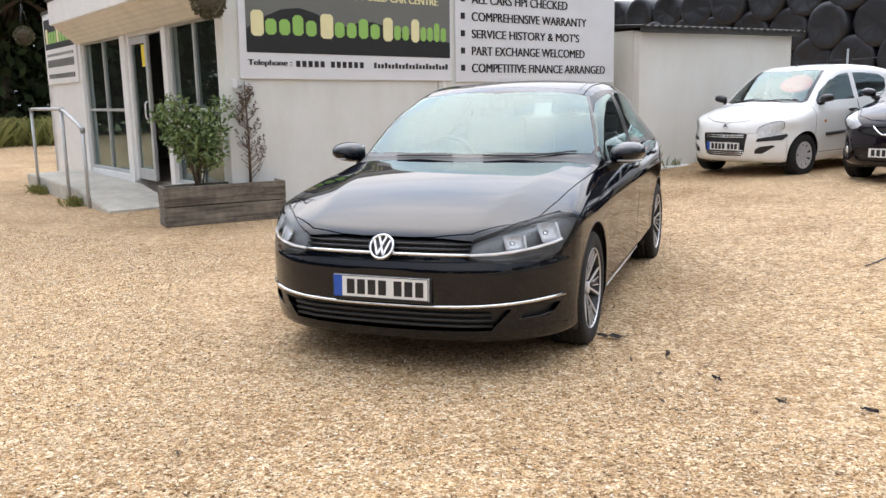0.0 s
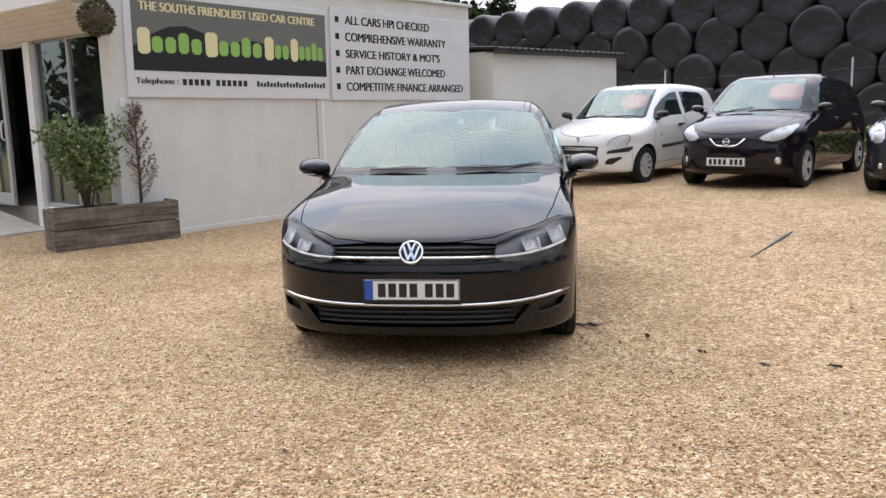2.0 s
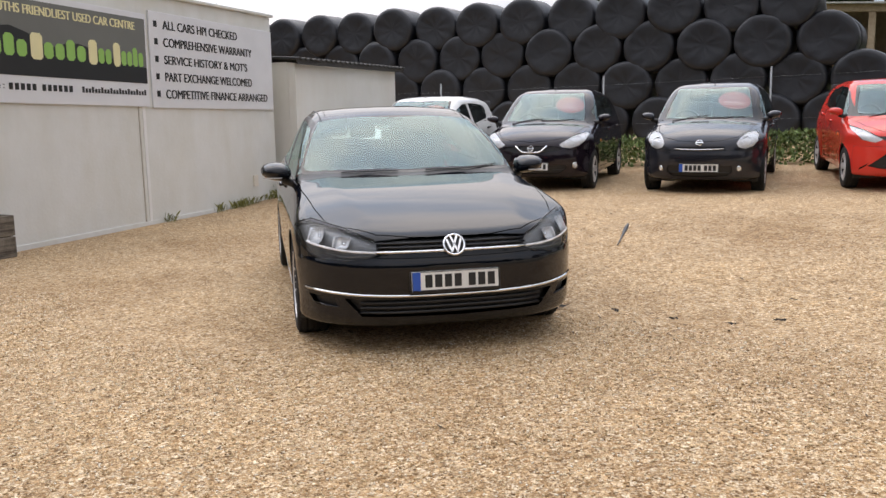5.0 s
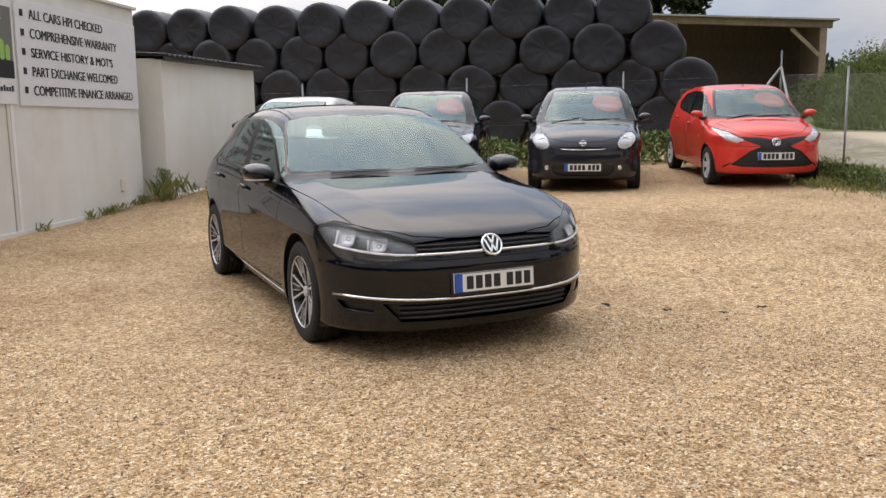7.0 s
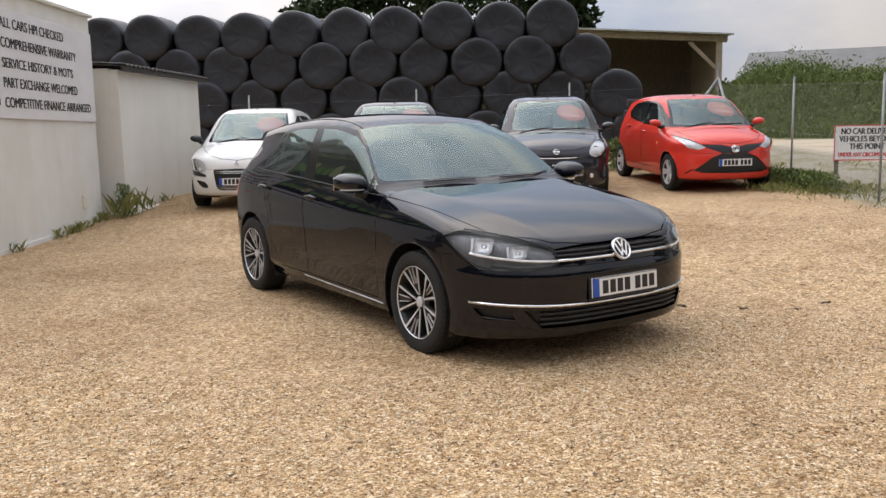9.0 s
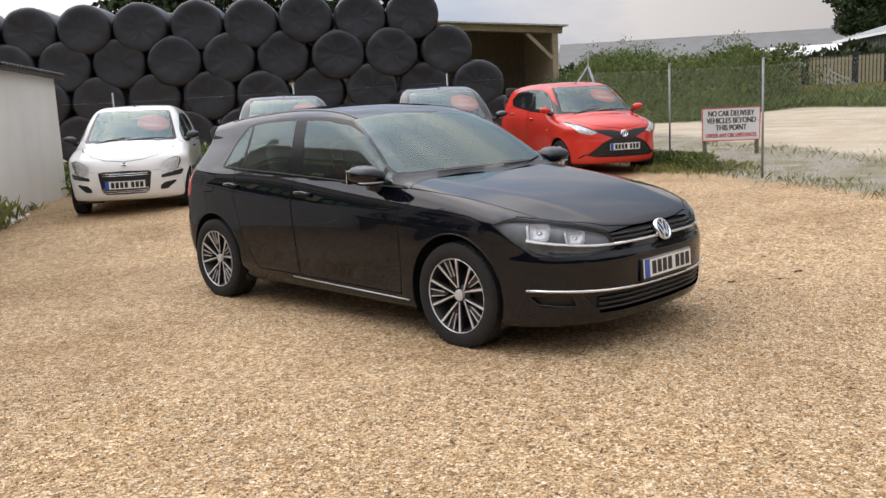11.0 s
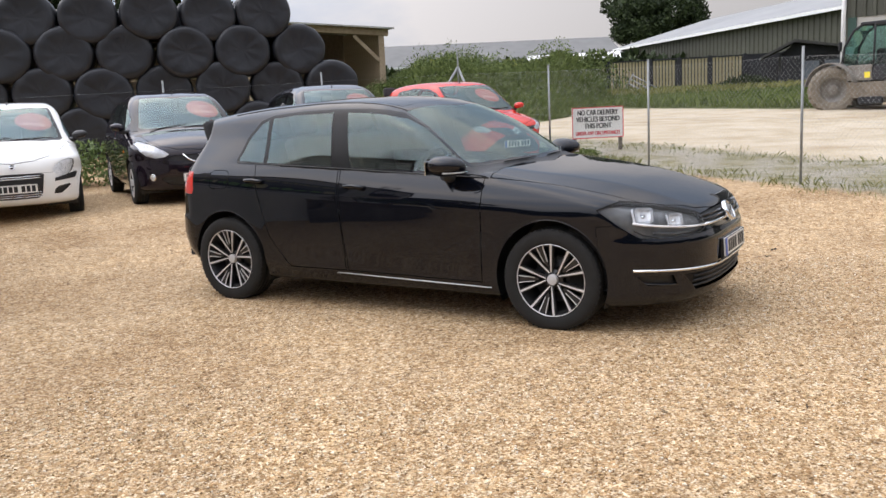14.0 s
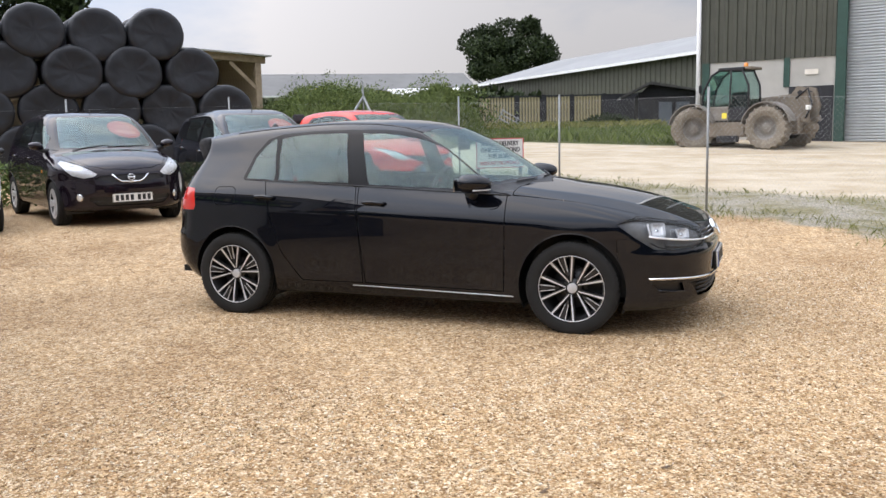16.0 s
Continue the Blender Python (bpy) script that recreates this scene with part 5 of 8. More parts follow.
    for sgn in (1, -1):
        door_mirror(car, sp["mirror"], sp.get("mirror_size", (.085, .095, .065)), sp["mirror_mat"], sgn)
        if "rub" in sp:
            strip(sh, sp["rub"], "y", .022, TRIM, "side_moulding", car, .0, 8, sgn)
        part("indicator", lathe([(0, .008), (.018, .006), (.022, 0)], 14), AMBER, car, at=Matrix.Translation(sh.on_side(-.42, .70, 0, sgn)) @ pose(0, 0, 0, -90 * sgn))
    if "tail" in sp:
        rear = pan.cut("y", sp["tail"], (0, -4, -2.2))
        pair("tail_lamp", pan.cut("x", [(.42, .4), (1.2, .4), (1.2, 1.5), (.42, 1.5)], None, 0, rear), RED_LENS)
        both("tailgate", rear, sp["paint"])
    both("rear_window", pan.cut("x", sp["back"], (0, -4, -2.0)), GLASS_SIDE).visible_shadow = False
    bz = sp["bumper"]
    both("front_bumper", pan.panel("y", [(wr + .045, .10), (1.2, .10), (1.2, bz + .02), (wr + .045, bz)], (0, .2, 2), .0015), sp.get("bumper_paint", P))
    both("body", pan.rest, P)
    part("aerial", tube([sh.on_top(sp["aerial"], 0, 0), sh.on_top(sp["aerial"], 0, 0) + Vector((-.02, 0, .045))], [.010, .006], 8), TRIM, car)
    plate(car, Matrix.Translation(sh.on_front(0, sp["plate"], .014)) @ pose(0, 0, 0, 0, -2, 0), sp["blue"])
    ey, ez, er, es = sp["badge"]
    emblem(car, facing(sh, ey, ez, .014), er, es)
    if sp.get("sticker"):
        sticker(car, sh, *sp["sticker"])
    for yy, zz, r in sp.get("fogs", ()):
        for sgn in (1, -1):
            m = facing(sh, sgn * yy, zz, .0)
            part("fog_lamp", lathe([(r * .75, .004), (r, .008), (r * 1.12, 0)], 20), CHROME, car, at=m)
            part("fog_lens", lathe([(0, .004), (r * .8, .002), (r * .8, -.01)], 18), LAMP_IN, car, at=m)
    wheel_set(car, wr, .175, sp["rim"], sp["wb"], sp["half"] - .015, sp["style"])
    cabin(car, 2.05, sp["half"] * 1.5, .30, sp["belt"], sp["belt"] + .45, sp["screen"][0] - .5)
    part("underbody", box((-sp["wb"] - .3, -.5, .2), (.4, .5, .3)), DARK, car)
    pan.bm.free()
    return car


MICRA_SIDE = [(.64, .20), (.695, .235), (.722, .34), (.73, .48), (.716, .60), (.685, .695), (.60, .785), (.42, .868), (.15, .942), (-.10, 1.0), (-.42, 1.21), (-.72, 1.392), (-.90, 1.462), (-1.25, 1.512),
              (-1.7, 1.508), (-2.3, 1.452), (-2.65, 1.372), (-2.80, 1.23), (-2.95, .98), (-3.03, .80), (-3.05, .50), (-3.0, .30), (-2.8, .21), (-1.2, .19)]
MICRA_WAIST = [(.10, .72), (.18, .765), (.30, .80), (.5, .82), (.72, .832), (.85, .828), (.92, .81), (1.0, .785), (1.15, .735), (1.3, .675), (1.42, .615), (1.53, .54)]
MICRA_DLO = [(-.20, .985), (-.50, 1.17), (-.80, 1.345), (-1.1, 1.405), (-1.6, 1.415), (-2.15, 1.37), (-2.42, 1.24), (-2.46, 1.10), (-2.36, 1.03), (-1.3, .985)]
MICRA_WINDOWS = [[(-.46, 1.0), (-.50, 1.14), (-.82, 1.31), (-1.1, 1.368), (-1.27, 1.375), (-1.26, 1.01)], [(-1.37, 1.01), (-1.39, 1.376), (-1.7, 1.372), (-2.05, 1.335), (-2.02, 1.045)]]
MICRA_DOORS = [[(-.24, .98), (-.20, .60), (-.24, .29), (-1.30, .29), (-1.32, 1.02)], [(-1.326, 1.02), (-1.306, .29), (-1.95, .29), (-2.02, .48), (-2.2, .68), (-2.30, .9), (-2.30, 1.02)]]


def micra(**kw):
    sp = dict(side=MICRA_SIDE, waist=MICRA_WAIST, nose=(.06, .46), half=.835, wb=2.45, wheel=.296, rim=.198, flare=.015,
              hood=[(.672, -.02), (.672, 0), (.64, .30), (.55, .48), (.30, .60), (-.06, .665), (-.115, .50), (-.10, -.02)], screen=(-.11, -.80, .66, .53), dlo=MICRA_DLO, windows=MICRA_WINDOWS,
              doors=MICRA_DOORS, handles=[(-1.13, .865), (-2.07, .885)], mirror=(-.40, .89, 1.04), tail=[(-2.86, .80), (-2.80, 1.02), (-3.2, 1.04), (-3.2, .78)], back=[(-.02, 1.08), (.52, 1.09), (.46, 1.31), (-.02, 1.33)],
              bumper=.60, aerial=-.98, belt=1.0)
    sp.update(kw)
    return small_car(sp)


micra(at=(4.74, 11.34, -139), ahead=.735, label="dark aubergine five-door supermini with chrome grille chevron", paint=PURPLE_PAINT,
      lamp=[(.40, .680), (.46, .640), (.57, .625), (.68, .655), (.75, .73), (.77, .83), (.72, .865), (.56, .800)], bulbs=[(.57, .70, .050), (.68, .765, .052)],
      front=[("grille", [(-.01, .565), (.22, .568), (.42, .60), (.445, .625), (.36, .655), (-.01, .668)], TRIM, .02, False), ("lower_intake", [(-.01, .255), (.42, .265), (.52, .345), (.50, .385), (-.01, .375)], TRIM, .02, False)],
      strips=[("grille_chevron", [(-.235, .665), (-.17, .60), (-.12, .572), (0, .566), (.12, .572), (.17, .60), (.235, .665)], .012, CHROME), ("intake_slat", [(-.48, .32), (0, .315), (.48, .32)], .006, TRIM)],
      handle_mat=PURPLE_PAINT, mirror_mat=PURPLE_PAINT, plate=.365, blue=False, badge=(0, .622, .045, "bar"), sticker=(-.53, .33, .19, .225), fogs=[(.62, .375, .042)], style="five")
micra(at=(6.30, 9.45, -143), ahead=.735, label="dark grey five-door supermini with slim chrome grille bar", paint=GREY_PAINT,
      lamp=[(.48, .70), (.51, .645), (.60, .620), (.69, .645), (.745, .72), (.745, .81), (.69, .86), (.60, .845), (.52, .785)], bulbs=[(.62, .735, .070)],
      front=[("grille", [(-.01, .595), (.30, .60), (.345, .625), (.31, .655), (-.01, .66)], TRIM, .02, False), ("lower_intake", [(-.01, .25), (.36, .26), (.44, .33), (.42, .40), (-.01, .40)], TRIM, .02, False)],
      strips=[("grille_bar", [(-.32, .632), (-.2, .624), (0, .620), (.2, .624), (.32, .632)], .008, CHROME), ("intake_slat", [(-.40, .31), (0, .305), (.40, .31)], .006, TRIM)],
      handle_mat=GREY_PAINT, mirror_mat=GREY_PAINT, plate=.375, blue=True, badge=(0, .705, .045, "bar"), sticker=(-.53, .33, .19, .225), fogs=[(.52, .36, .032)], style="cover")

# white city car
small_car(dict(
    side=[(.58, .19), (.635, .225), (.662, .32), (.668, .44), (.655, .56), (.625, .66), (.55, .755), (.40, .835), (.15, .91), (-.06, .96), (-.38, 1.165), (-.68, 1.345), (-.86, 1.415), (-1.2, 1.46), (-1.7, 1.455),
          (-2.2, 1.42), (-2.5, 1.36), (-2.62, 1.25), (-2.75, 1.0), (-2.83, .80), (-2.84, .5), (-2.8, .3), (-2.6, .2), (-1.2, .18)],
    waist=[(.10, .69), (.18, .735), (.30, .77), (.5, .79), (.72, .80), (.82, .795), (.9, .775), (.97, .75), (1.1, .70), (1.25, .645), (1.38, .59), (1.48, .53)],
    nose=(.06, .42), half=.80, wb=2.36, wheel=.278, rim=.178, at=(3.22, 13.14, -141), ahead=.67, label="white five-door city car with black bumper strips", paint=WHITE_PAINT,
    lamp=[(.45, .62), (.465, .565), (.53, .525), (.61, .53), (.67, .57), (.71, .65), (.71, .715), (.66, .735), (.57, .71), (.49, .67)], bulbs=[(.57, .615, .062), (.655, .68, .036)],
    front=[("grille", [(-.01, .27), (.26, .275), (.31, .33), (.345, .56), (.31, .575), (-.01, .585)], TRIM, .02, False), ("bumper_strip", [(.46, .465), (.70, .485), (.735, .54), (.72, .56), (.47, .505)], TRIM, -.006, True), ("bumper_recess", [(.44, .31), (.53, .31), (.645, .40), (.63, .42), (.50, .40), (.45, .36)], TRIM, .02, True)],
    strips=[("grille_slat", [(-.30, z), (-.15, z - .004), (0, z - .005), (.15, z - .004), (.30, z)], .006, CHROME) for z in (.30, .325, .35, .525, .55)],
    hood=[(.60, -.02), (.60, 0), (.57, .25), (.48, .42), (.22, .57), (-.05, .64), (-.085, .50), (-.07, -.02)], screen=(-.08, -.74, .63, .51),
    dlo=[(-.17, .94), (-.44, 1.115), (-.72, 1.27), (-1.0, 1.345), (-1.5, 1.365), (-2.0, 1.34), (-2.16, 1.26), (-2.12, 1.10), (-2.02, 1.04), (-1.2, .965)], frame=WHITE_PAINT,
    windows=[[(-.33, .965), (-.46, 1.085), (-.72, 1.235), (-.98, 1.31), (-1.20, 1.325), (-1.18, .975)], [(-1.29, .985), (-1.31, 1.328), (-1.6, 1.325), (-1.95, 1.30), (-2.09, 1.24), (-2.06, 1.12), (-1.98, 1.06)]],
    doors=[[(-.22, .95), (-.20, .60), (-.22, .29), (-1.22, .29), (-1.24, 1.0)], [(-1.246, 1.0), (-1.226, .29), (-1.88, .29), (-1.95, .46), (-2.10, .66), (-2.16, .9), (-2.12, 1.03)]],
    handles=[(-1.06, .83), (-1.93, .90)], handle_mat=TRIM, mirror=(-.36, .85, 1.0), mirror_mat=TRIM, rub=[(-.45, .52), (-.9, .535), (-1.5, .56), (-2.0, .60)],
    tail=[(-2.66, .78), (-2.62, .98), (-3.0, 1.0), (-3.0, .76)], back=[(-.02, 1.06), (.48, 1.07), (.42, 1.28), (-.02, 1.30)], bumper=.57, aerial=-.92, belt=.97,
    plate=.40, blue=True, badge=(0, .66, .034, "bar"), sticker=(-.48, .30, .18, .225), style="cover"))

# red city car with a black cross over its face
small_car(dict(
    side=[(.62, .20), (.67, .235), (.695, .33), (.70, .46), (.688, .58), (.655, .69), (.575, .785), (.40, .86), (.15, .925), (-.08, .975), (-.40, 1.18), (-.68, 1.345), (-.86, 1.41), (-1.2, 1.452), (-1.7, 1.44),
          (-2.2, 1.395), (-2.45, 1.33), (-2.57, 1.20), (-2.68, 1.0), (-2.75, .80), (-2.76, .5), (-2.72, .3), (-2.5, .21), (-1.2, .19)],
    waist=[(.10, .70), (.18, .745), (.30, .78), (.5, .797), (.72, .807), (.84, .80), (.92, .778), (1.0, .748), (1.12, .70), (1.26, .645), (1.38, .59), (1.48, .53)],
    nose=(.06, .44), half=.808, wb=2.34, wheel=.286, rim=.19, at=(8.43, 7.55, -134), ahead=.70, label="bright red five-door city car with black cross-shaped face", paint=RED_PAINT,
    lamp=[(.42, .690), (.52, .645), (.66, .675), (.755, .80), (.75, .855), (.61, .805)], bulbs=[(.55, .68, .035), (.64, .74, .04)],
    front=[("face_panel", [(-.01, .585), (.20, .60), (.42, .680), (.60, .800), (.47, .780), (.20, .722), (-.01, .715)], GLOSS, .003, False),
           ("lower_grille", [(-.01, .300), (.45, .305), (.59, .335), (.36, .53), (.20, .598), (-.01, .583)], TRIM, .015, False), ("face_blade", [(.60, .335), (.64, .26), (.68, .25), (.67, .30), (.40, .53), (.37, .53)], GLOSS, .002, True)],
    strips=[("grille_slat", [(-.42, z), (-.2, z - .003), (0, z - .004), (.2, z - .003), (.42, z)], .006, TRIM) for z in (.315, .345)],
    hood=[(.63, -.02), (.63, 0), (.60, .25), (.50, .44), (.25, .585), (-.05, .65), (-.10, .50), (-.09, -.02)], screen=(-.10, -.76, .64, .52),
    dlo=[(-.19, .955), (-.48, 1.13), (-.76, 1.285), (-1.0, 1.345), (-1.5, 1.355), (-1.95, 1.30), (-2.12, 1.16), (-2.0, 1.06), (-1.2, .98)],
    windows=[[(-.38, .98), (-.50, 1.10), (-.76, 1.25), (-.98, 1.31), (-1.20, 1.318), (-1.18, .995)], [(-1.29, 1.0), (-1.31, 1.318), (-1.6, 1.31), (-1.9, 1.27), (-2.02, 1.16), (-1.94, 1.075)]],
    doors=[[(-.24, .96), (-.21, .60), (-.23, .30), (-1.22, .30), (-1.24, 1.0)], [(-1.246, 1.0), (-1.226, .30), (-1.86, .30), (-1.93, .47), (-2.08, .67), (-2.14, .9), (-2.08, 1.04)]],
    handles=[(-1.06, .86), (-1.9, .92)], handle_mat=RED_PAINT, mirror=(-.38, .86, 1.02), mirror_mat=RED_PAINT,
    tail=[(-2.60, .74), (-2.56, 1.05), (-3.0, 1.07), (-3.0, .72)], back=[(-.02, 1.06), (.48, 1.07), (.42, 1.26), (-.02, 1.28)], bumper=.59, aerial=-.95, belt=.985,
    plate=.46, blue=True, badge=(0, .655, .060, "oval"), sticker=(-.51, .28, .18, .225), style="five"))


# ---- lettering ----
def lettering(text, width, height, mat, parent, m, name="lettering", bold=0.055, depth=0.002):
    """A line of writing of a given width and height, lying in the xy plane of the pose m, its lower left corner at the origin."""
    cu = bpy.data.curves.new("line", "FONT")
    cu.body, cu.size, cu.extrude = text, 1.0, 0.0
    tmp = bpy.data.objects.new("line", cu)
    scene.collection.objects.link(tmp)
    dg = bpy.context.evaluated_depsgraph_get()
    me = bpy.data.meshes.new_from_object(tmp.evaluated_get(dg))
    bpy.data.objects.remove(tmp)
    bpy.data.curves.remove(cu)
    co = np.array([v.co[:] for v in me.vertices])
    lo, hi = co.min(0), co.max(0)
    for v in me.vertices:
        v.co = ((v.co.x - lo[0]) / (hi[0] - lo[0]) * width, (v.co.y - lo[1]) / (hi[1] - lo[1]) * height, depth)
    bm = bmesh.new()
    for k, dx in enumerate((0, -bold, bold)):        # laid thrice for a heavier stroke
        a = len(bm.verts)
        bm.from_mesh(me)
        bm.verts.ensure_lookup_table()
        for v in bm.verts[a:]:
            v.co.x += dx * height
            v.co.z += .0003 * k
    me2 = mesh_of(name, bm, mat)
    bpy.data.meshes.remove(me)
    ob = new(name, me2)
    ob.parent = parent
    ob.matrix_basis = m
    return ob


def bar(x, y, w, h, mat, parent, m, name="writing_bar", z0=0.0005, z1=0.002):
    return part(name, box((x, y, z0), (x + w, y + h, z1)), mat, parent, at=m)


# ---- the sales office: origin at its outer corner, x along the sign wall, y along the shop front ----
RENDERED = material("cream_render", (0.755, 0.765, 0.745), 0.9, vary=0.10, scale=2.2, bump=0.25, bscale=25, second=(0.675, 0.685, 0.655), coords="Object")
SHEDWALL = material("white_painted_block", (0.77, 0.77, 0.73), 0.9, vary=0.1, scale=1.6, bump=0.25, bscale=30, second=(0.72, 0.70, 0.65))


def streaks(mat, tint, low, high, scale=(2.2, 2.2, 0.3)):
    """Dirt or grain drawn out along one direction."""
    n, l = mat.node_tree.nodes, mat.node_tree.links
    b = n["Principled BSDF"]
    src = b.inputs["Base Color"].links[0].from_socket
    co, mp, tx, rp, mx = n.new("ShaderNodeTexCoord"), n.new("ShaderNodeMapping"), n.new("ShaderNodeTexNoise"), n.new("ShaderNodeValToRGB"), n.new("ShaderNodeMixRGB")
    mp.inputs["Scale"].default_value = scale
    tx.inputs["Scale"].default_value, tx.inputs["Detail"].default_value, tx.inputs["Roughness"].default_value = 1.6, 7.0, 0.62
    rp.color_ramp.elements[0].position, rp.color_ramp.elements[0].color = low, (*tint, 1)
    rp.color_ramp.elements[1].position, rp.color_ramp.elements[1].color = high, (1, 1, 1, 1)
    mx.blend_type = "MULTIPLY"
    mx.inputs["Fac"].default_value = 1.0
    l.new(co.outputs["Object"], mp.inputs["Vector"])
    l.new(mp.outputs["Vector"], tx.inputs["Vector"])
    l.new(tx.outputs["Fac"], rp.inputs["Fac"])
    l.new(src, mx.inputs["Color1"])
    l.new(rp.outputs["Color"], mx.inputs["Color2"])
    l.new(mx.outputs["Color"], b.inputs["Base Color"])


streaks(RENDERED, (0.93, 0.92, 0.885), 0.36, 0.60, (1.2, 1.2, 0.45))
streaks(SHEDWALL, (0.95, 0.94, 0.91), 0.34, 0.58, (1.0, 1.0, 0.5))
ALU = material("grey_aluminium_frame", (0.50, 0.51, 0.51), 0.45, 0.4, vary=0.1, scale=8)
WHITE_UPVC = material("white_frame", (0.80, 0.80, 0.79), 0.4, vary=0.06, scale=6)
BEIGE = material("beige_shutter_metal", (0.74, 0.69, 0.60), 0.5, vary=0.12, scale=5)
CONCRETE = material("concrete", (0.47, 0.44, 0.38), 0.9, vary=0.2, scale=7, bump=0.3, bscale=70)
FELT = material("dark_roof_felt", (0.06, 0.058, 0.055), 0.9, vary=0.3, scale=9, bump=0.3)
SHOPGLASS = glass_mat("shop_glass", (0.5, 0.54, 0.52), ior=2.4, dirt=0.03)
GALV = material("galvanised_steel", (0.27, 0.28, 0.28), 0.5, 0.6, vary=0.2, scale=20)
IRON = material("black_ironwork", (0.02, 0.02, 0.02), 0.6, vary=0.2)
WOOD_GREY = material("weathered_timber", (0.27, 0.235, 0.19), 0.85, vary=0.3, scale=14, bump=0.5, bscale=50, second=(0.11, 0.092, 0.072))
streaks(WOOD_GREY, (0.38, 0.36, 0.34), 0.38, 0.56, (0.7, 9.0, 16.0))
BOARD = material("sign_board_grey", (0.72, 0.73, 0.75), 0.5, vary=0.05, scale=3)
SLATE = material("sign_grey_print", (0.155, 0.16, 0.145), 0.5, vary=0.06, scale=3)
SIGN_BLACK = material("sign_black_print", (0.014, 0.015, 0.015), 0.45, vary=0.1)
CREAM_INK = material("cream_print", (0.80, 0.74, 0.42), 0.5, vary=0.04)
GREEN_INK = material("green_print", (0.28, 0.52, 0.12), 0.5, vary=0.06)
RED_INK = material("red_print", (0.62, 0.06, 0.07), 0.5, vary=0.06)
YELLOW_INK = material("yellow_sticker", (0.85, 0.68, 0.05), 0.5, vary=0.05)
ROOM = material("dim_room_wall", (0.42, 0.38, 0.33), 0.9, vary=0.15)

WALL = pose(-2.97, 10.402, 0, 0, 0, 41.2)
OFFICE_LONG, OFFICE_DEEP, OFFICE_HIGH = 6.42, 8.25, 3.0


def at_wall(x, z, y=-0.0, roll=0.0):
    """A pose on the sign wall: local x along it, local y up, local z outwards."""
    return WALL @ pose(x, y, z) @ pose(0, 0, 0, 90, 0, 0) @ pose(0, 0, 0, 0, 0, roll)


def office():
    w = part("wall_east", box((0, 0, -.1), (OFFICE_LONG, .2, OFFICE_HIGH), bevel=.008), RENDERED, at=WALL)
    tagged(w, "cream rendered office wall with rain streaks", "wall", kind="structure")
    for x in (2.98, 3.06):      # joint and downpipe between the two wall panels
        part("panel_joint", box((x, -.012, -.05), (x + (.02 if x < 3 else .06), .0, 1.58), bevel=.003), WHITE_UPVC if x > 3 else CONCRETE, w)
    part("coping", box((-.06, -.05, OFFICE_HIGH), (OFFICE_LONG + .05, .25, OFFICE_HIGH + .05), bevel=.012), RENDERED, w)
    part("plinth", box((.02, -.015, -.1), (OFFICE_LONG, .0, .06), bevel=.004), RENDERED, w)
    part("meter_box", box((5.66, -.03, .30), (5.78, .0, .48), bevel=.006), BEIGE, w)
    part("switch_box", box((.07, -.03, 1.50), (.12, .0, 1.60), bevel=.006), WHITE_UPVC, w)
    part("vent_box", box((3.15, .1, OFFICE_HIGH + .05), (3.42, .4, OFFICE_HIGH + .40), bevel=.01), WHITE_UPVC, w)
    # shop front: piers, sill walls and the band above the openings
    f = thing("wall_front", WALL, "white shop front wall with piers between the openings", "wall", kind="structure")
    for y0, y1 in ((.2, .215), (1.86, 2.02), (3.56, 3.78), (5.88, OFFICE_DEEP)):
        part("pier", box((0, y0, -.1), (.2, y1, 2.36), bevel=.006), WHITE_UPVC, f)
    for y0, y1 in ((.215, 1.86), (3.78, 5.88)):
        part("sill_wall", box((.02, y0, -.1), (.2, y1, .30), bevel=.004), WHITE_UPVC, f)
    part("lintel_band", box((0, .2, 2.36), (.2, OFFICE_DEEP, OFFICE_HIGH)), WHITE_UPVC, f)
    for nm, lo, hi in (("wall_west", (0, OFFICE_DEEP - .2, -.1), (OFFICE_LONG, OFFICE_DEEP, OFFICE_HIGH)), ("wall_north", (OFFICE_LONG - .2, .2, -.1), (OFFICE_LONG, OFFICE_DEEP - .2, OFFICE_HIGH))):
        tagged(part(nm, box(lo, hi), RENDERED, at=WALL), "cream rendered office wall", "wall", kind="structure")
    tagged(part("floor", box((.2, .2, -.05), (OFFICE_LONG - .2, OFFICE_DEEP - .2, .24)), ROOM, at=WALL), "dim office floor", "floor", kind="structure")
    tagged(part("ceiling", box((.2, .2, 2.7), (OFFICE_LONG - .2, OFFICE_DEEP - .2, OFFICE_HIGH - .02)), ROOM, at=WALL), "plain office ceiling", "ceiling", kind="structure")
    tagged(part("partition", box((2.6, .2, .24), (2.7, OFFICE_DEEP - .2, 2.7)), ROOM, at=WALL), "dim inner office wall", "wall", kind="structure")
    # canopy: white fascia over a ribbed shutter box
    c = thing("canopy", WALL, "white fascia canopy over a beige ribbed shutter box", "canopy", kind="structure")
    part("fascia", box((-.42, .03, 2.62), (0.0, 5.98, 2.99), bevel=.012), WHITE_UPVC, c)
    sh = bmesh.new()
    prof = [(-.36, 2.62)] + [(-.36 + .06 * k + (.0 if k % 2 else .012), 2.60 - .052 * k) for k in range(6)] + [(-.03, 2.33), (0, 2.33), (0, 2.62)]
    add_prism(sh, prof, "y", .06, 5.95)
    bmesh.ops.recalc_face_normals(sh, faces=sh.faces)
    part("shutter_box", sh, BEIGE, c)
    for k in range(5):
        part("shutter_rib", tube([(-.345 + .06 * k, .06, 2.575 - .052 * k), (-.345 + .06 * k, 5.95, 2.575 - .052 * k)], .005, 6), BEIGE, c)
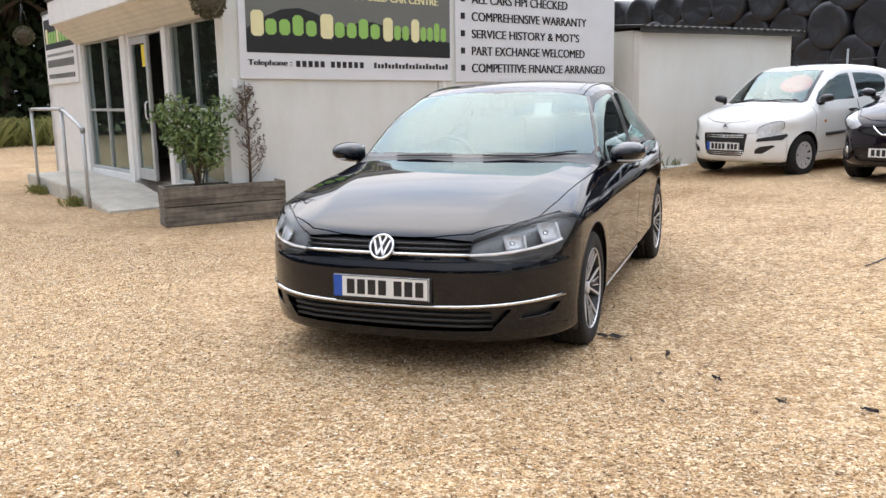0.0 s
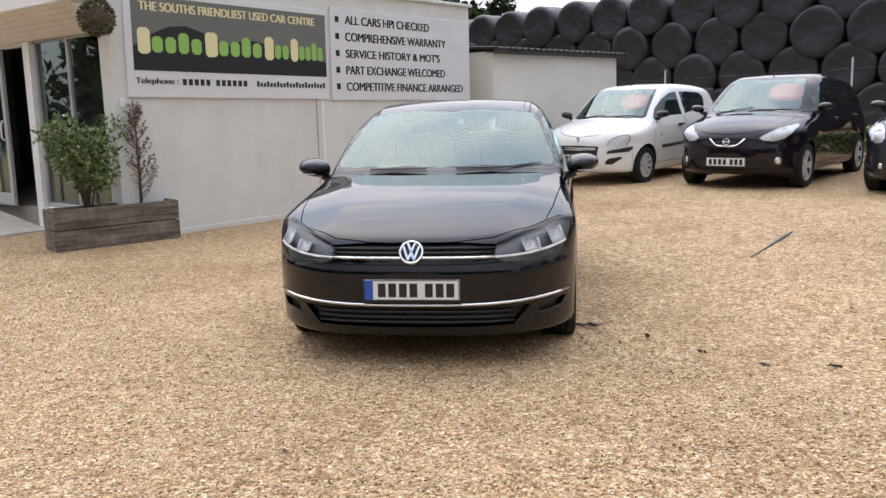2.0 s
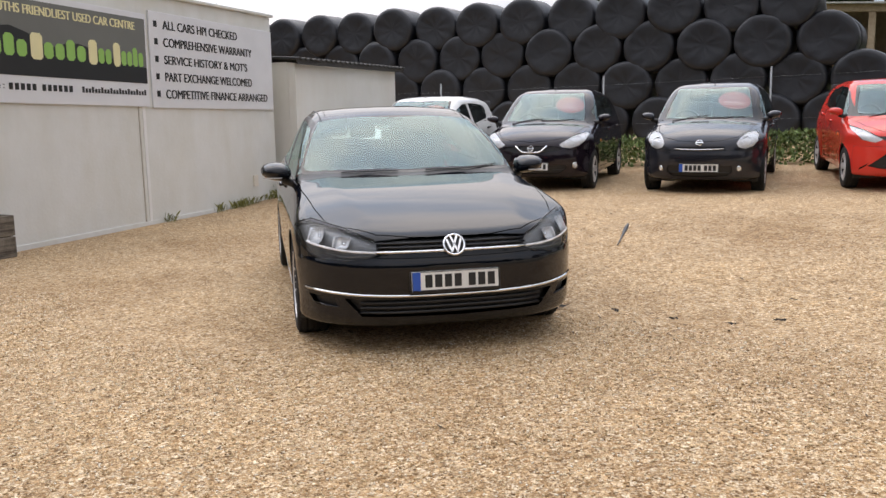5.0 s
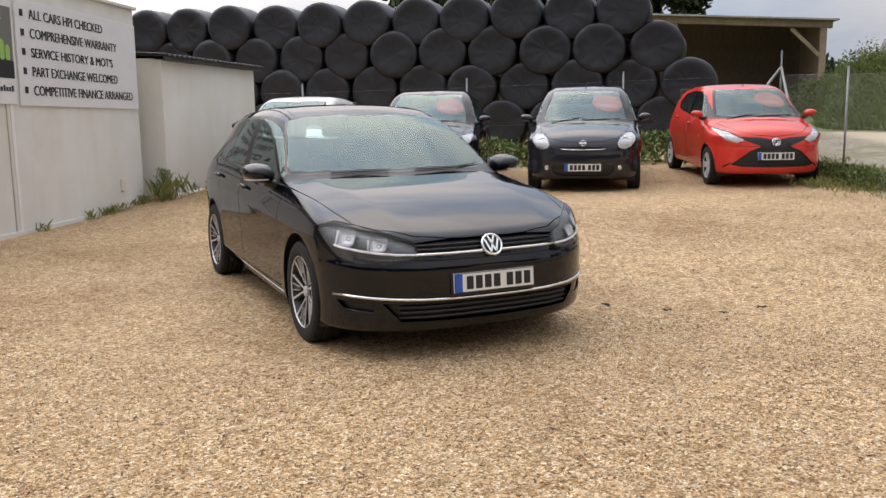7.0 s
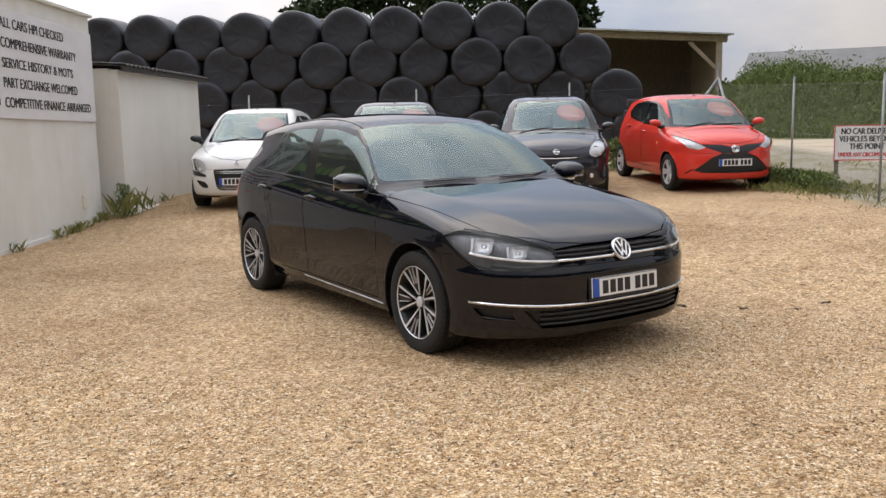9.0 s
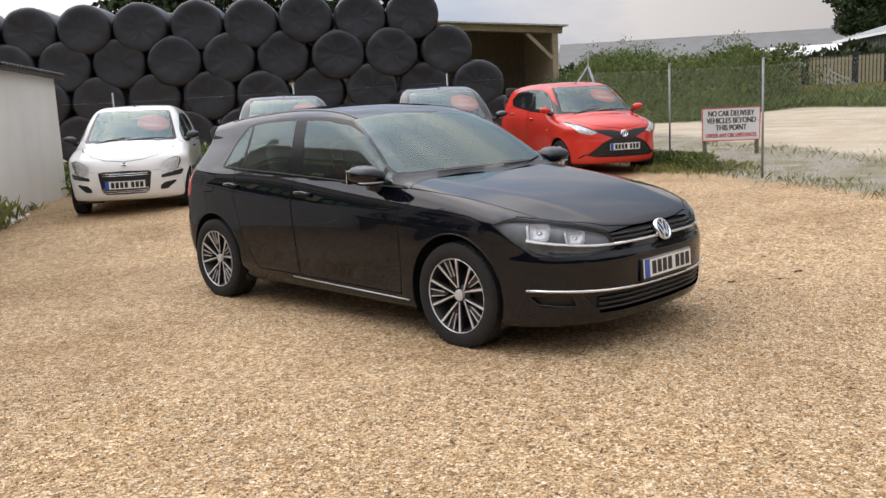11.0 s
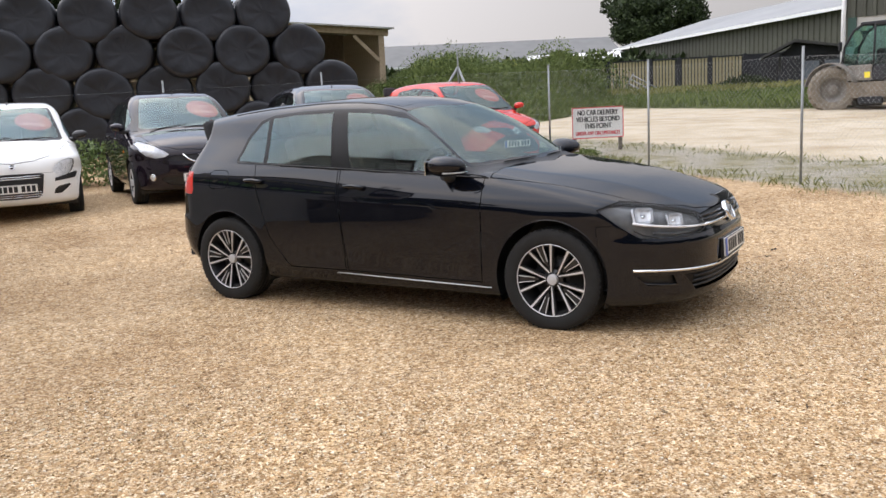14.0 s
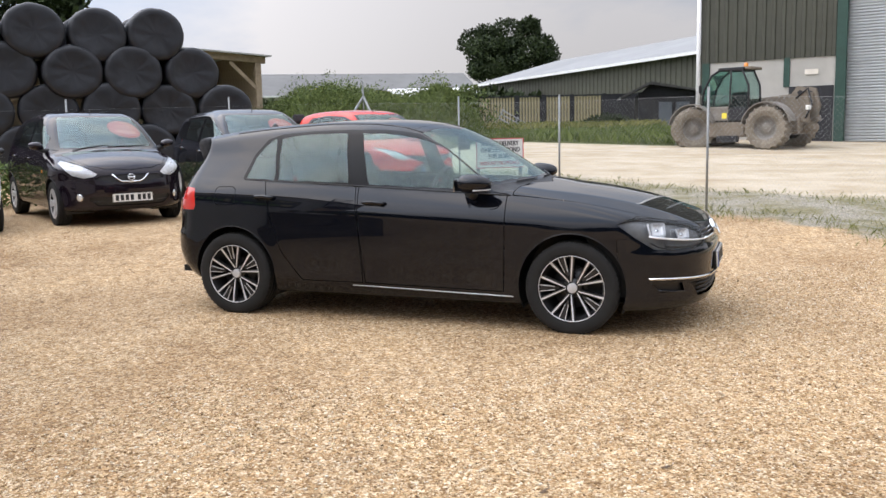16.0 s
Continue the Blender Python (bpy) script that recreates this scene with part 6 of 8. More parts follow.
    part("roof_sheet", box((-.45, -.06, 3.0), (.0, 6.02, 3.03), bevel=.008), FELT, c)
    # windows
    for k, (y0, y1) in enumerate(((.215, 1.86), (3.78, 5.88))):
        win = thing("window_%d" % (k + 1), WALL, "shop window with grey metal frame and dark reflecting panes", "window", kind="structure")
        fr = bmesh.new()
        for lo, hi in (((.05, y0, .30), (.13, y1, .35)), ((.05, y0, 2.31), (.13, y1, 2.36)), ((.05, y0, .35), (.13, y0 + .04, 2.31)), ((.05, y1 - .04, .35), (.13, y1, 2.31))):
            add_box(fr, lo, hi, bevel=.005)
        part("window_frame", fr, ALU, win)
        ym = (y0 + y1) / 2
        part("mullion", box((.055, ym - .02, .35), (.125, ym + .02, 2.31), bevel=.004), ALU, win)
        for a, b2 in ((y0 + .04, ym - .02), (ym + .02, y1 - .04)):
            part("transom", box((.06, a, 1.24), (.12, b2, 1.28), bevel=.004), ALU, win)
            for z0, z1 in ((.35, 1.24), (1.28, 2.31)):
                part("pane", box((.085, a, z0), (.092, b2, z1)), SHOPGLASS, win)
    # door: one glazed leaf shut, the other side standing open
    d = thing("door_1", WALL, "grey metal glazed double door with one half standing open", "door", kind="structure")
    fr = bmesh.new()
    for lo, hi in (((.04, 2.02, .24), (.14, 2.09, 2.36)), ((.04, 3.49, .24), (.14, 3.56, 2.36)), ((.04, 2.09, 2.29), (.14, 3.49, 2.36))):
        add_box(fr, lo, hi, bevel=.005)
    part("door_frame", fr, WHITE_UPVC, d)
    leaf = bmesh.new()
    for lo, hi in (((.05, 2.76, .26), (.10, 2.84, 2.28)), ((.05, 3.41, .26), (.10, 3.49, 2.28)), ((.05, 2.84, .26), (.10, 3.41, .42)), ((.05, 2.84, 2.18), (.10, 3.41, 2.28))):
        add_box(leaf, lo, hi, bevel=.005)
    lf = part("door_leaf", leaf, ALU, d)
    part("pane", box((.072, 2.84, .42), (.079, 3.41, 2.18)), SHOPGLASS, lf)
    part("sticker", box((.066, 2.88, 1.86), (.070, 3.02, 2.16)), YELLOW_INK, lf)
    part("handle", tube([(.02, 2.80, 1.12), (-.01, 2.80, 1.16), (-.01, 2.80, 1.34), (.02, 2.80, 1.38)], .012, 8), WHITE_UPVC, lf)
    part("open_leaf", box((.14, 2.10, .26), (.84, 2.15, 2.28), bevel=.005), FELT, d)
    # roof
    tagged(part("roof", box((-.02, .2, OFFICE_HIGH - .02), (OFFICE_LONG, OFFICE_DEEP, OFFICE_HIGH + .03)), FELT, at=WALL), "flat dark felt office roof", "roof", kind="structure")
    # entrance ramp
    rp = bmesh.new()
    add_prism(rp, [(1.75, -.08), (1.75, .02), (3.2, .20), (6.3, .24), (6.3, -.08)], "x", -.92, -.0)
    bmesh.ops.recalc_face_normals(rp, faces=rp.faces)
    bmesh.ops.bevel(rp, geom=rp.edges[:], offset=.015, segments=2, affect="EDGES")
    tagged(part("entrance_ramp", rp, CONCRETE, at=WALL), "sloping concrete ramp up to the office door", "ramp", kind="structure")
    rail = thing("handrail", WALL, "galvanised steel tube handrail beside the ramp", "handrail")
    X = -.94
    def g(y):
        p = WALL @ Vector((X, y, 0))
        return ground_at(p.x, p.y) - .05
    top = [(X, 2.55, 1.02), (X, 2.75, 1.10), (X, 3.45, 1.28), (X, 3.7, 1.30), (X, 5.35, 1.30), (X, 5.45, 1.26)]
    part("rail", tube(top, .024, 10), ALU, rail, smooth=True)
    for y, z in ((2.55, 1.03), (3.55, 1.29), (5.42, 1.28)):
        part("post", tube([(X, y, g(y)), (X, y, z)], .024, 10), ALU, rail)
        part("elbow", lathe([(.03, -.035), (.033, 0), (.03, .03), (0, .035)], 12), GALV, rail, at=pose(X, y, z))


office()


def big_sign():
    # board with the dealer's mark, drawn as plain shapes
    s = thing("sign_board", at_wall(.17, 1.61, -.003, -1.0), "grey board with cream slogan over a green and black emblem", "sign", "boards on the office wall")
    W, H = 3.03, 1.19
    part("board", box((0, 0, 0), (W, H, .025), bevel=.004), BOARD, s)
    part("grey_panel", box((.09, .30, .0255), (W - .03, H - .07, .0275)), SLATE, s)
    hill = [(.09, .30), (W - .03, .30), (W - .03, .50), (2.6, .53), (2.3, .59), (2.0, .67), (1.78, .71), (1.6, .70), (1.42, .64), (1.25, .66), (1.0, .77), (.78, .825), (.55, .80), (.33, .71), (.15, .60), (.09, .56)]
    part("hill_silhouette", prism(hill, "z", .0277, .0292), SIGN_BLACK, s)
    lettering("THE SOUTHS FRIENDLIEST USED CAR CENTRE", W - .42, .10, CREAM_INK, s, pose(.19, .965, .0285))
    # the firm's mark as plain rounded bars: tall initials in cream, the rest in green
    def block(name, x0, x1, y0, y1, mat):
        c = min(.035, (x1 - x0) * .3)
        poly = [(x0 + c, y0), (x1 - c, y0), (x1, y0 + c), (x1, y1 - c), (x1 - c, y1), (x0 + c, y1), (x0, y1 - c), (x0, y0 + c)]
        part(name, prism(poly, "z", .0294, .0312), mat, s)
    for x0, x1, end, small in ((.15, .31, 1.03, 4), (1.05, 1.225, 1.925, 4), (1.945, 2.09, 2.36, 2), (2.375, 2.50, 2.955, 4)):
        block("mark_initial", x0, x1, .485, .775, CREAM_INK)
        pitch = (end - x1 - .02) / small
        for k in range(small):
            block("mark_bar", x1 + .02 + pitch * k, x1 + .02 + pitch * (k + .80), .505, .685 + (.055 if (small, k) in ((4, 2),) else 0), GREEN_INK)
    lettering("Telephone :", .55, .085, SIGN_BLACK, s, pose(.10, .135, .0262))
    for k, (w, n) in enumerate(((.075, 5), (.075, 6))):
        for i in range(n):
            bar(.71 + .082 * i + (.47 if k else 0) - .0, .145, .055, .072, SIGN_BLACK, s, pose(0, 0, .0255), "number_bar")
    for i in range(22):
        bar(1.80 + .0535 * i, .148, .038, .05 + .02 * (i % 3 == 0), SIGN_BLACK, s, pose(0, 0, .0255), "address_bar")
    # board with the list
    t = thing("sign_board", at_wall(3.27, 1.545, -.004, -.7), "pale grey board listing five services in dark capitals", "sign", "boards on the office wall")
    W2, H2 = 3.10, 1.26
    part("board", box((0, 0, 0), (W2, H2, .025), bevel=.004), BOARD, t)
    rows = (("ALL CARS HPI CHECKED", 1.80), ("COMPREHENSIVE WARRANTY", 2.20), ("SERVICE HISTORY & MOT'S", 2.05), ("PART EXCHANGE WELCOMED", 2.17), ("COMPETITIVE FINANCE ARRANGED", 2.62))
    for k, (txt, w) in enumerate(rows):
        y = 1.03 - .228 * k
        part("bullet", box((.09, y + .03, .0255), (.16, y + .11, .028)), SIGN_BLACK, t)
        lettering(txt, w, .118, SIGN_BLACK, t, pose(.28, y + .01, .0262))
    # smaller board on the far end of the shop front
    u = thing("sign_board", WALL @ pose(-.004, 8.12, 1.72) @ pose(0, 0, 0, 90, 0, -90), "white board with dark header and green mark", "sign", "boards on the office wall")
    part("board", box((0, 0, 0), (2.1, 1.2, .025), bevel=.004), WHITE_UPVC, u)
    part("dark_header", box((.06, .62, .0255), (2.04, 1.15, .0275)), SIGN_BLACK, u)
    for k in range(9):
        part("mark_bar", box((.16 + .19 * k, .72, .0277), (.31 + .19 * k, .92 + .06 * (k % 4 == 0), .029)), GREEN_INK if k % 4 else CREAM_INK, u)
    for k in range(14):
        bar(.14 + .13 * k, .30, .09, .13, SIGN_BLACK, u, pose(0, 0, .0255))
        bar(.14 + .13 * k, .10, .09, .08, SIGN_BLACK, u, pose(0, 0, .0255))
        bar(.14 + .13 * k, .49, .09, .05, SLATE, u, pose(0, 0, .0255))


big_sign()


# ---- lean-to shed ----
def shed():
    s = thing("shed", pose(2.25, 14.6, .0, 0, 0, 37.0), "white painted block shed with a dark corrugated roof", "shed")
    part("front_wall", box((0, 0, 0), (3.72, .15, 2.28), bevel=.006), SHEDWALL, s)
    part("side_wall", box((0, .15, 0), (.15, 2.4, 2.30)), SHEDWALL, s)
    part("side_wall", box((3.57, .15, 0), (3.72, 2.4, 2.30)), SHEDWALL, s)
    part("back_wall", box((.15, 2.25, 0), (3.57, 2.4, 2.30)), SHEDWALL, s)
    part("kerb", box((-.05, -.14, -.05), (3.75, 0, .16), bevel=.02, segs=2), SHEDWALL, s)
    bm = bmesh.new()
    n = 96
    rows = [[bm.verts.new((-.12 + 4.0 * k / n, y, 2.33 + dz + .014 * math.sin(k * 2 * math.pi / 4) - .0001 * k)) for k in range(n + 1)] for y, dz in ((-.16, 0), (2.5, .16), (2.5, .185), (-.16, .025))]
    for a, b in ((0, 1), (1, 2), (2, 3), (3, 0)):
        for k in range(n):
            bm.faces.new((rows[a][k], rows[a][k + 1], rows[b][k + 1], rows[b][k]))
    part("corrugated_roof", bm, FELT, s)
    part("eaves_board", box((-.1, -.13, 2.25), (3.86, -.10, 2.33)), FELT, s)


shed()


# ---- wrapped bales ----
WRAP = material("black_bale_wrap", (0.0115, 0.0130, 0.0175), 0.46, vary=0.35, scale=5, bump=0.5, bscale=9, rvary=0.14)


def bale_mesh(seed):
    rng = random.Random(seed)
    R, n = .665, 40
    prof = [(0, .035), (.16, .03), (.33, .022), (.47, .008), (.56, .006), (.61, .022), (.645, .06), (.66, .12), (R, .3), (R, .6), (R, .95), (.655, 1.10), (.63, 1.17), (.56, 1.205), (.3, 1.215), (0, 1.22)]
    bm = bmesh.new()
    add_lathe(bm, prof, n)
    px, py = rng.uniform(-.1, .1), rng.uniform(-.1, .1)
    sag = rng.uniform(.02, .055)
    peak = rng.choice((0, 0, 0, 1))
    for v in bm.verts:
        x, y, z = v.co
        r, a = math.hypot(x, y), math.atan2(y, x)
        d = .016 * noise.noise((x * 3 + seed * 7, y * 3, z * 2.5)) + .008 * noise.noise((x * 9, y * 9 + seed, z * 6))
        if z < .2 and r < .62:        # gathered film over the end
            d2 = .007 * math.sin(a * 9 + 5 * noise.noise((r * 3, a, seed))) * min(1, r / .35) + .022 * noise.noise((x * 2.5, y * 2.5, seed))
            v.co.z += d2 + .02 * noise.noise((math.hypot(x - px, y - py) * 3, seed, 0))
        k = 1 + d / max(.2, r) if r > .3 else 1
        v.co.x, v.co.y = x * k, y * k
        v.co.y *= 1 - sag
        v.co.x *= 1 + sag * .7
        if peak and z < .35 and abs(a - 1.57) < .35 and r > .5:
            v.co.y += .032 * (1 - abs(a - 1.57) / .35)
    me = mesh_of("bale", bm, WRAP, True)
    return me


def bales():
    kinds = [bale_mesh(k) for k in range(7)]
    v = Vector((.856, .517, 0))
    right = Vector((.517, -.856, 0))            # along the stack, towards the barn
    rng = random.Random(4)
    def put(s, depth, z):
        c = Vector((15.4, 13.39, 0)) - right * s + v * depth
        m = Matrix((right, Vector((0, 0, 1)), right.cross(Vector((0, 0, 1))))).transposed().to_4x4()
        if m.col[2].xyz.dot(v) < 0:
            m = Matrix((-right, Vector((0, 0, 1)), v)).transposed().to_4x4()
        m = Matrix.Translation((c.x, c.y, z)) @ m @ pose(0, 0, 0, 0, rng.uniform(-2.5, 2.5), rng.choice((0, 0, 180)) + rng.uniform(-9, 9))
        ob = new("bale", rng.choice(kinds))
        ob.matrix_basis = m
        tagged(ob, "round bale in creased black film in a stack", "bale", "stacked bales")
    heights = (1.10, 2.05, 2.97, 3.86)
    for k, z in enumerate(heights):
        for i in range(18 if k else 19):
            s = 0.8 * (k - 1) + 1.385 * i
            if k == 0 and i == 0:
                s += .25
            put(s + rng.uniform(-.03, .03), rng.uniform(-.07, .07), z + rng.uniform(-.03, .03) - .002 * i * (k > 1))
    for i in range(17):                          # the next row behind, seen over the top
        put(1.75 + 1.385 * i, 1.32 + rng.uniform(-.05, .05), 3.77 + rng.uniform(-.02, .08))
    for i in range(6):
        put(.8 + 1.385 * i, 1.30, 3.0)


bales()

# ---- open-fronted timber barn behind the bales ----
TIMBER = material("raw_timber", (0.42, 0.33, 0.23), 0.85, vary=0.25, scale=9, bump=0.3, bscale=40, second=(0.27, 0.20, 0.13))
TIN = material("fibre_cement_roof", (0.42, 0.42, 0.40), 0.85, vary=0.2, scale=4)


# darker timber for the back boards: the barn's inner shade is in the colour
SHADED_TIMBER = material("shaded_barn_boards", (0.25, 0.195, 0.14), 0.9, vary=0.3, scale=6, bump=0.3, bscale=30)


def barn():
    b = thing("barn", pose(29.9, 16.6, ground_z(29.9, 16.6) - .1, 0, 0, 121.1), "open-fronted timber barn with boarded walls", "barn")
    # x runs along the front away from the yard, -y goes back
    top, fall = 3.35, 4.0       # the roof rises away from the yard
    for x in (0, 5.5, 11.0, 16.5):
        part("post", box((x - .12, -.12, -.3), (x + .12, .12, top + x * math.tan(radians(fall))), bevel=.01), TIMBER, b)
    part("front_beam", box((-.3, -.16, -.02), (17.0, .16, .26), pose(0, 0, top, 0, -fall, 0), bevel=.01), TIMBER, b)
    part("brace", box((-.07, -.07, 0), (.07, .07, 1.5), pose(.1, 0, top - 1.05, 0, 45, 0)), TIMBER, b)
    side = mesh_of("board", box((-.02, -.252, 0), (.02, .252, top + .55), bevel=.004), TIMBER)
    for k in range(16):
        piece("board", side, b, pose(-.02, -.4 - .5 * k, -.2 + .02 * k, 0, 0, random.uniform(-.6, .6)))
    back = mesh_of("board", box((-.252, -.02, -1.4), (.252, .02, top + .93), bevel=.002), SHADED_TIMBER)
    for k in range(34):
        piece("board", back, b, pose(.2 + .5 * k, -8.2, -.2 + .035 * k, 0, 0, random.uniform(-.4, .4)))
    part("roof_sheet", box((-.5, -8.6, 0), (17.2, .45, .06), pose(0, 0, top + .27, -3, -fall, 0)), TIN, b)
    part("earth_floor", box((0, -8.2, .05), (17, 0, .12)), material("barn_earth", (0.2, 0.16, 0.11), .95), b)


barn()

# ---- far buildings ----
CLAD = material("olive_green_cladding", (0.056, 0.057, 0.040), 0.55, vary=0.18, scale=3)
CLAD_DARK = material("dark_green_steel", (0.02, 0.06, 0.045), 0.5, vary=0.2)
BLOCK = material("painted_blockwork", (0.44, 0.425, 0.385), 0.9, vary=0.12, scale=2)
SHUTTER = material("galvanised_shutter", (0.50, 0.52, 0.53), 0.4, 0.5, vary=0.12, scale=2)
ROOF_PALE = material("pale_sheet_roof", (0.26, 0.265, 0.265), 0.7, vary=0.12, scale=.6)
ROOF_GREY = material("grey_fibre_cement_roof", (0.15, 0.15, 0.145), 0.8, vary=0.15, scale=.6)
POLY = material("white_polytunnel", (0.80, 0.80, 0.80), 0.6, vary=0.05, scale=1)
BOARDS = material("yellowed_larch_boards", (0.38, 0.33, 0.19), 0.85, vary=0.22, scale=6, second=(0.27, 0.23, 0.13))
TARRED = material("tarred_boards", (0.022, 0.023, 0.026), 0.85, vary=0.3, scale=5)
SHELTER_DOOR = material("faded_blue_grey_boards", (0.12, 0.14, 0.16), 0.85, vary=0.25, scale=5)


def ribbed(bm, x0, x1, z0, z1, y, pitch, deep):
    """Box-profile sheeting in the xz plane, facing -y."""
    n = int((x1 - x0) / pitch)
    for k in range(n):
        x = x0 + pitch * k
        pts = [(x, 0), (x + pitch * .5, 0), (x + pitch * .58, deep), (x + pitch * .92, deep), (x + pitch, 0)]
        for a, b in zip(pts, pts[1:]):
            bm.faces.new([bm.verts.new(c) for c in ((a[0], y - a[1], z0), (b[0], y - b[1], z0), (b[0], y - b[1], z1), (a[0], y - a[1], z1))])


def workshop():
    # local x runs along the front to the observer's right, -y faces the yard
    g = ground_z(26.6, -.35)
    w = thing("workshop", pose(26.43, -.90, g, 0, 0, -122.0) @ Matrix.Diagonal((1.106, 1, 1, 1)), "tall olive clad farm workshop with a steel roller door", "building")
    H, L = 6.4, 16.0
    bm = bmesh.new()
    ribbed(bm, .05, 4.35, 2.72, H, -.02, .30, .045)
    part("cladding", bm, CLAD, w)
    bm = bmesh.new()
    ribbed(bm, 11.2, L, .0, H, -.02, .30, .045)
    part("cladding", bm, CLAD, w)
    part("block_wall", box((.1, .0, -.3), (4.3, .2, 2.75)), BLOCK, w)
    part("core_wall", box((.1, .05, 2.75), (4.35, .2, H)), CLAD, w)
    part("core_wall", box((11.2, .05, -.3), (L, .2, H)), CLAD, w)
    part("core_wall", box((4.35, .05, 5.6), (11.2, .2, H)), CLAD, w)
    part("side_wall", box((.0, .2, -.3), (.12, 14, H)), CLAD, w)
    part("dark_door", box((2.9, -.06, -.3), (4.2, .0, 1.75)), TARRED, w)
    part("steel_column", box((4.25, -.12, -.3), (4.55, .06, H), bevel=.01), CLAD_DARK, w)
    part("steel_column", box((2.72, -.05, 1.75), (2.9, .0, 2.75)), CLAD_DARK, w)
    part("notice", box((3.35, -.05, 2.15), (3.75, -.01, 2.32)), BEIGE, w)
    part("downpipe", tube([(.0, -.1, -.2), (.0, -.1, H)], .07, 10), WHITE_UPVC, w)
    part("steel_column", box((.12, -.06, -.3), (.36, .0, 2.72)), CLAD_DARK, w)
    d = part("roller_door", box((4.55, .02, -.2), (11.2, .06, 5.6)), SHUTTER, w)
    slat = mesh_of("slat", tube([(4.55, 0, 0), (11.2, 0, 0)], .045, 8), SHUTTER)
    for k in range(58):
        piece("slat", slat, d, pose(0, .02, -.12 + .098 * k))
    part("roof", box((-.2, -.3, H), (L, 14, H + .2)), ROOF_PALE, w)


workshop()


def prism_house(name, m, label, length, deep, eaves, ridge, wall, roof, ribs=False, base=-2.0):
    """A long building: gable ends, pitched roof, eaves along x at y = 0."""
    h = thing(name, m, label, "building")
    part("wall", box((0, 0, base), (length, deep, eaves)), wall, h)
    if ribs:
        bm = bmesh.new()
        ribbed(bm, 0, length, base, eaves, -.02, .6, .06)
        part("cladding", bm, wall, h)
    for x in (0, length - .2):
        part("gable", prism([(0, eaves), (deep, eaves), (deep / 2, ridge)], "x", x, x + .2), wall, h)
    r = bmesh.new()
    for y0, y1 in ((-.6, deep / 2), (deep + .6, deep / 2)):
        a = [(-.5, y0, eaves - .1), (length + .5, y0, eaves - .1), (length + .5, y1, ridge + .1), (-.5, y1, ridge + .1)]
        lo = [r.verts.new(p) for p in a]
        hi = [r.verts.new((p[0], p[1], p[2] + .15)) for p in a]
        r.faces.new(hi)
        r.faces.new(lo[::-1])
        for k in range(4):
            r.faces.new((lo[k], lo[(k + 1) % 4], hi[(k + 1) % 4], hi[k]))
    bmesh.ops.recalc_face_normals(r, faces=r.faces)
    part("roof", r, roof, h)
    part("gutter", box((-.4, -.75, eaves - .18), (length + .4, -.6, eaves + .02)), WHITE_UPVC, h)
    return h


# olive warehouse that closes the yard
prism_house("warehouse", pose(83.7, 8.7, 0, 0, 0, -156.2), "long olive clad warehouse with a pale sheet roof", 40, 18, 6.0, 8.3, CLAD, ROOF_PALE, True, 0.0)
# low grey roofed farm building on the skyline
prism_house("farm_building", pose(108.5, 45.0, 0, 0, 0, -74), "long low farm building with a grey roof", 36.6, 22, 6.6, 10.0, BLOCK, ROOF_GREY, False, 0.0)


def polytunnel():
    p = thing("polytunnel", pose(87.5, 18.7, 2.4, 0, 0, -84), "white polythene tunnel in the distance", "tunnel")
    bm = bmesh.new()
    n = 12
    rows = [[bm.verts.new((x, 3 - 3 * math.cos(math.pi * k / n), .8 + 3.0 * math.sin(math.pi * k / n))) for k in range(n + 1)] for x in (0, 12)]
    for k in range(n):
        bm.faces.new((rows[0][k], rows[1][k], rows[1][k + 1], rows[0][k + 1]))
    for r in rows:
        bm.faces.new(r)
    part("cover", bm, POLY, p, smooth=True)


polytunnel()


def board_fence():
    """Tall larch boarded bays between dark posts, with a dark side panel."""
    f = thing("board_fence", pose(39.6, 7.62, 0, 0, 0, -90.3), "tall screen of larch boards between dark posts", "fence")
    g = ground_z(39.6, 5)
    z0, z1 = g - .4, 3.12
    slat = mesh_of("board", box((-.055, -.02, z0), (.055, .02, z1 - .05)), BOARDS)
    edges = [-2.9, -1.4, 0, 2.1, 3.5, 4.95, 6.6, 8.4]
    for a, b in zip(edges, edges[1:]):
        part("post", box((b - .16, -.10, z0), (b + .02, .10, z1 + .05)), TARRED, f)
        x = a + .12
        while x < b - .2:
            piece("board", slat, f, pose(x, random.uniform(-.01, .01), random.uniform(-.03, .02)))
            x += .155
    part("backing", box((-2.9, .03, z0), (8.4, .06, z1 - .1)), TARRED, f)
    part("cap_rail", box((-2.95, -.06, z1 - .05), (8.45, .08, z1 + .01)), TARRED, f)
    part("end_panel", box((6.6, -.04, z0), (8.4, .02, z1)), TARRED, f)
    s = thing("field_shelter", pose(35.6, .78, ground_z(35.6, 0) - .2, 0, 0, -95), "small tarred timber shelter", "shed")
    part("wall", box((.85, 0, -.2), (3.6, 3, 1.85)), TARRED, s)
    part("gable", prism([(.85, 1.84), (1.38, 2.32), (3.6, 1.92), (3.6, 1.84)], "y", 0, .1), TARRED, s)
    r = bmesh.new()
    add_prism(r, [(0, 1.78), (1.38, 2.45), (3.8, 2.0), (3.8, 1.90), (1.38, 2.33), (0, 1.68)], "y", -.4, 3.2)
    bmesh.ops.recalc_face_normals(r, faces=r.faces)
    part("roof", r, FELT, s)
    for x in (1.05, 1.8, 2.6):
        part("door_board", box((x, -.03, -.1), (x + .6, 0, 1.5)), TARRED if x < 1.5 else SHELTER_DOOR, s)


board_fence()


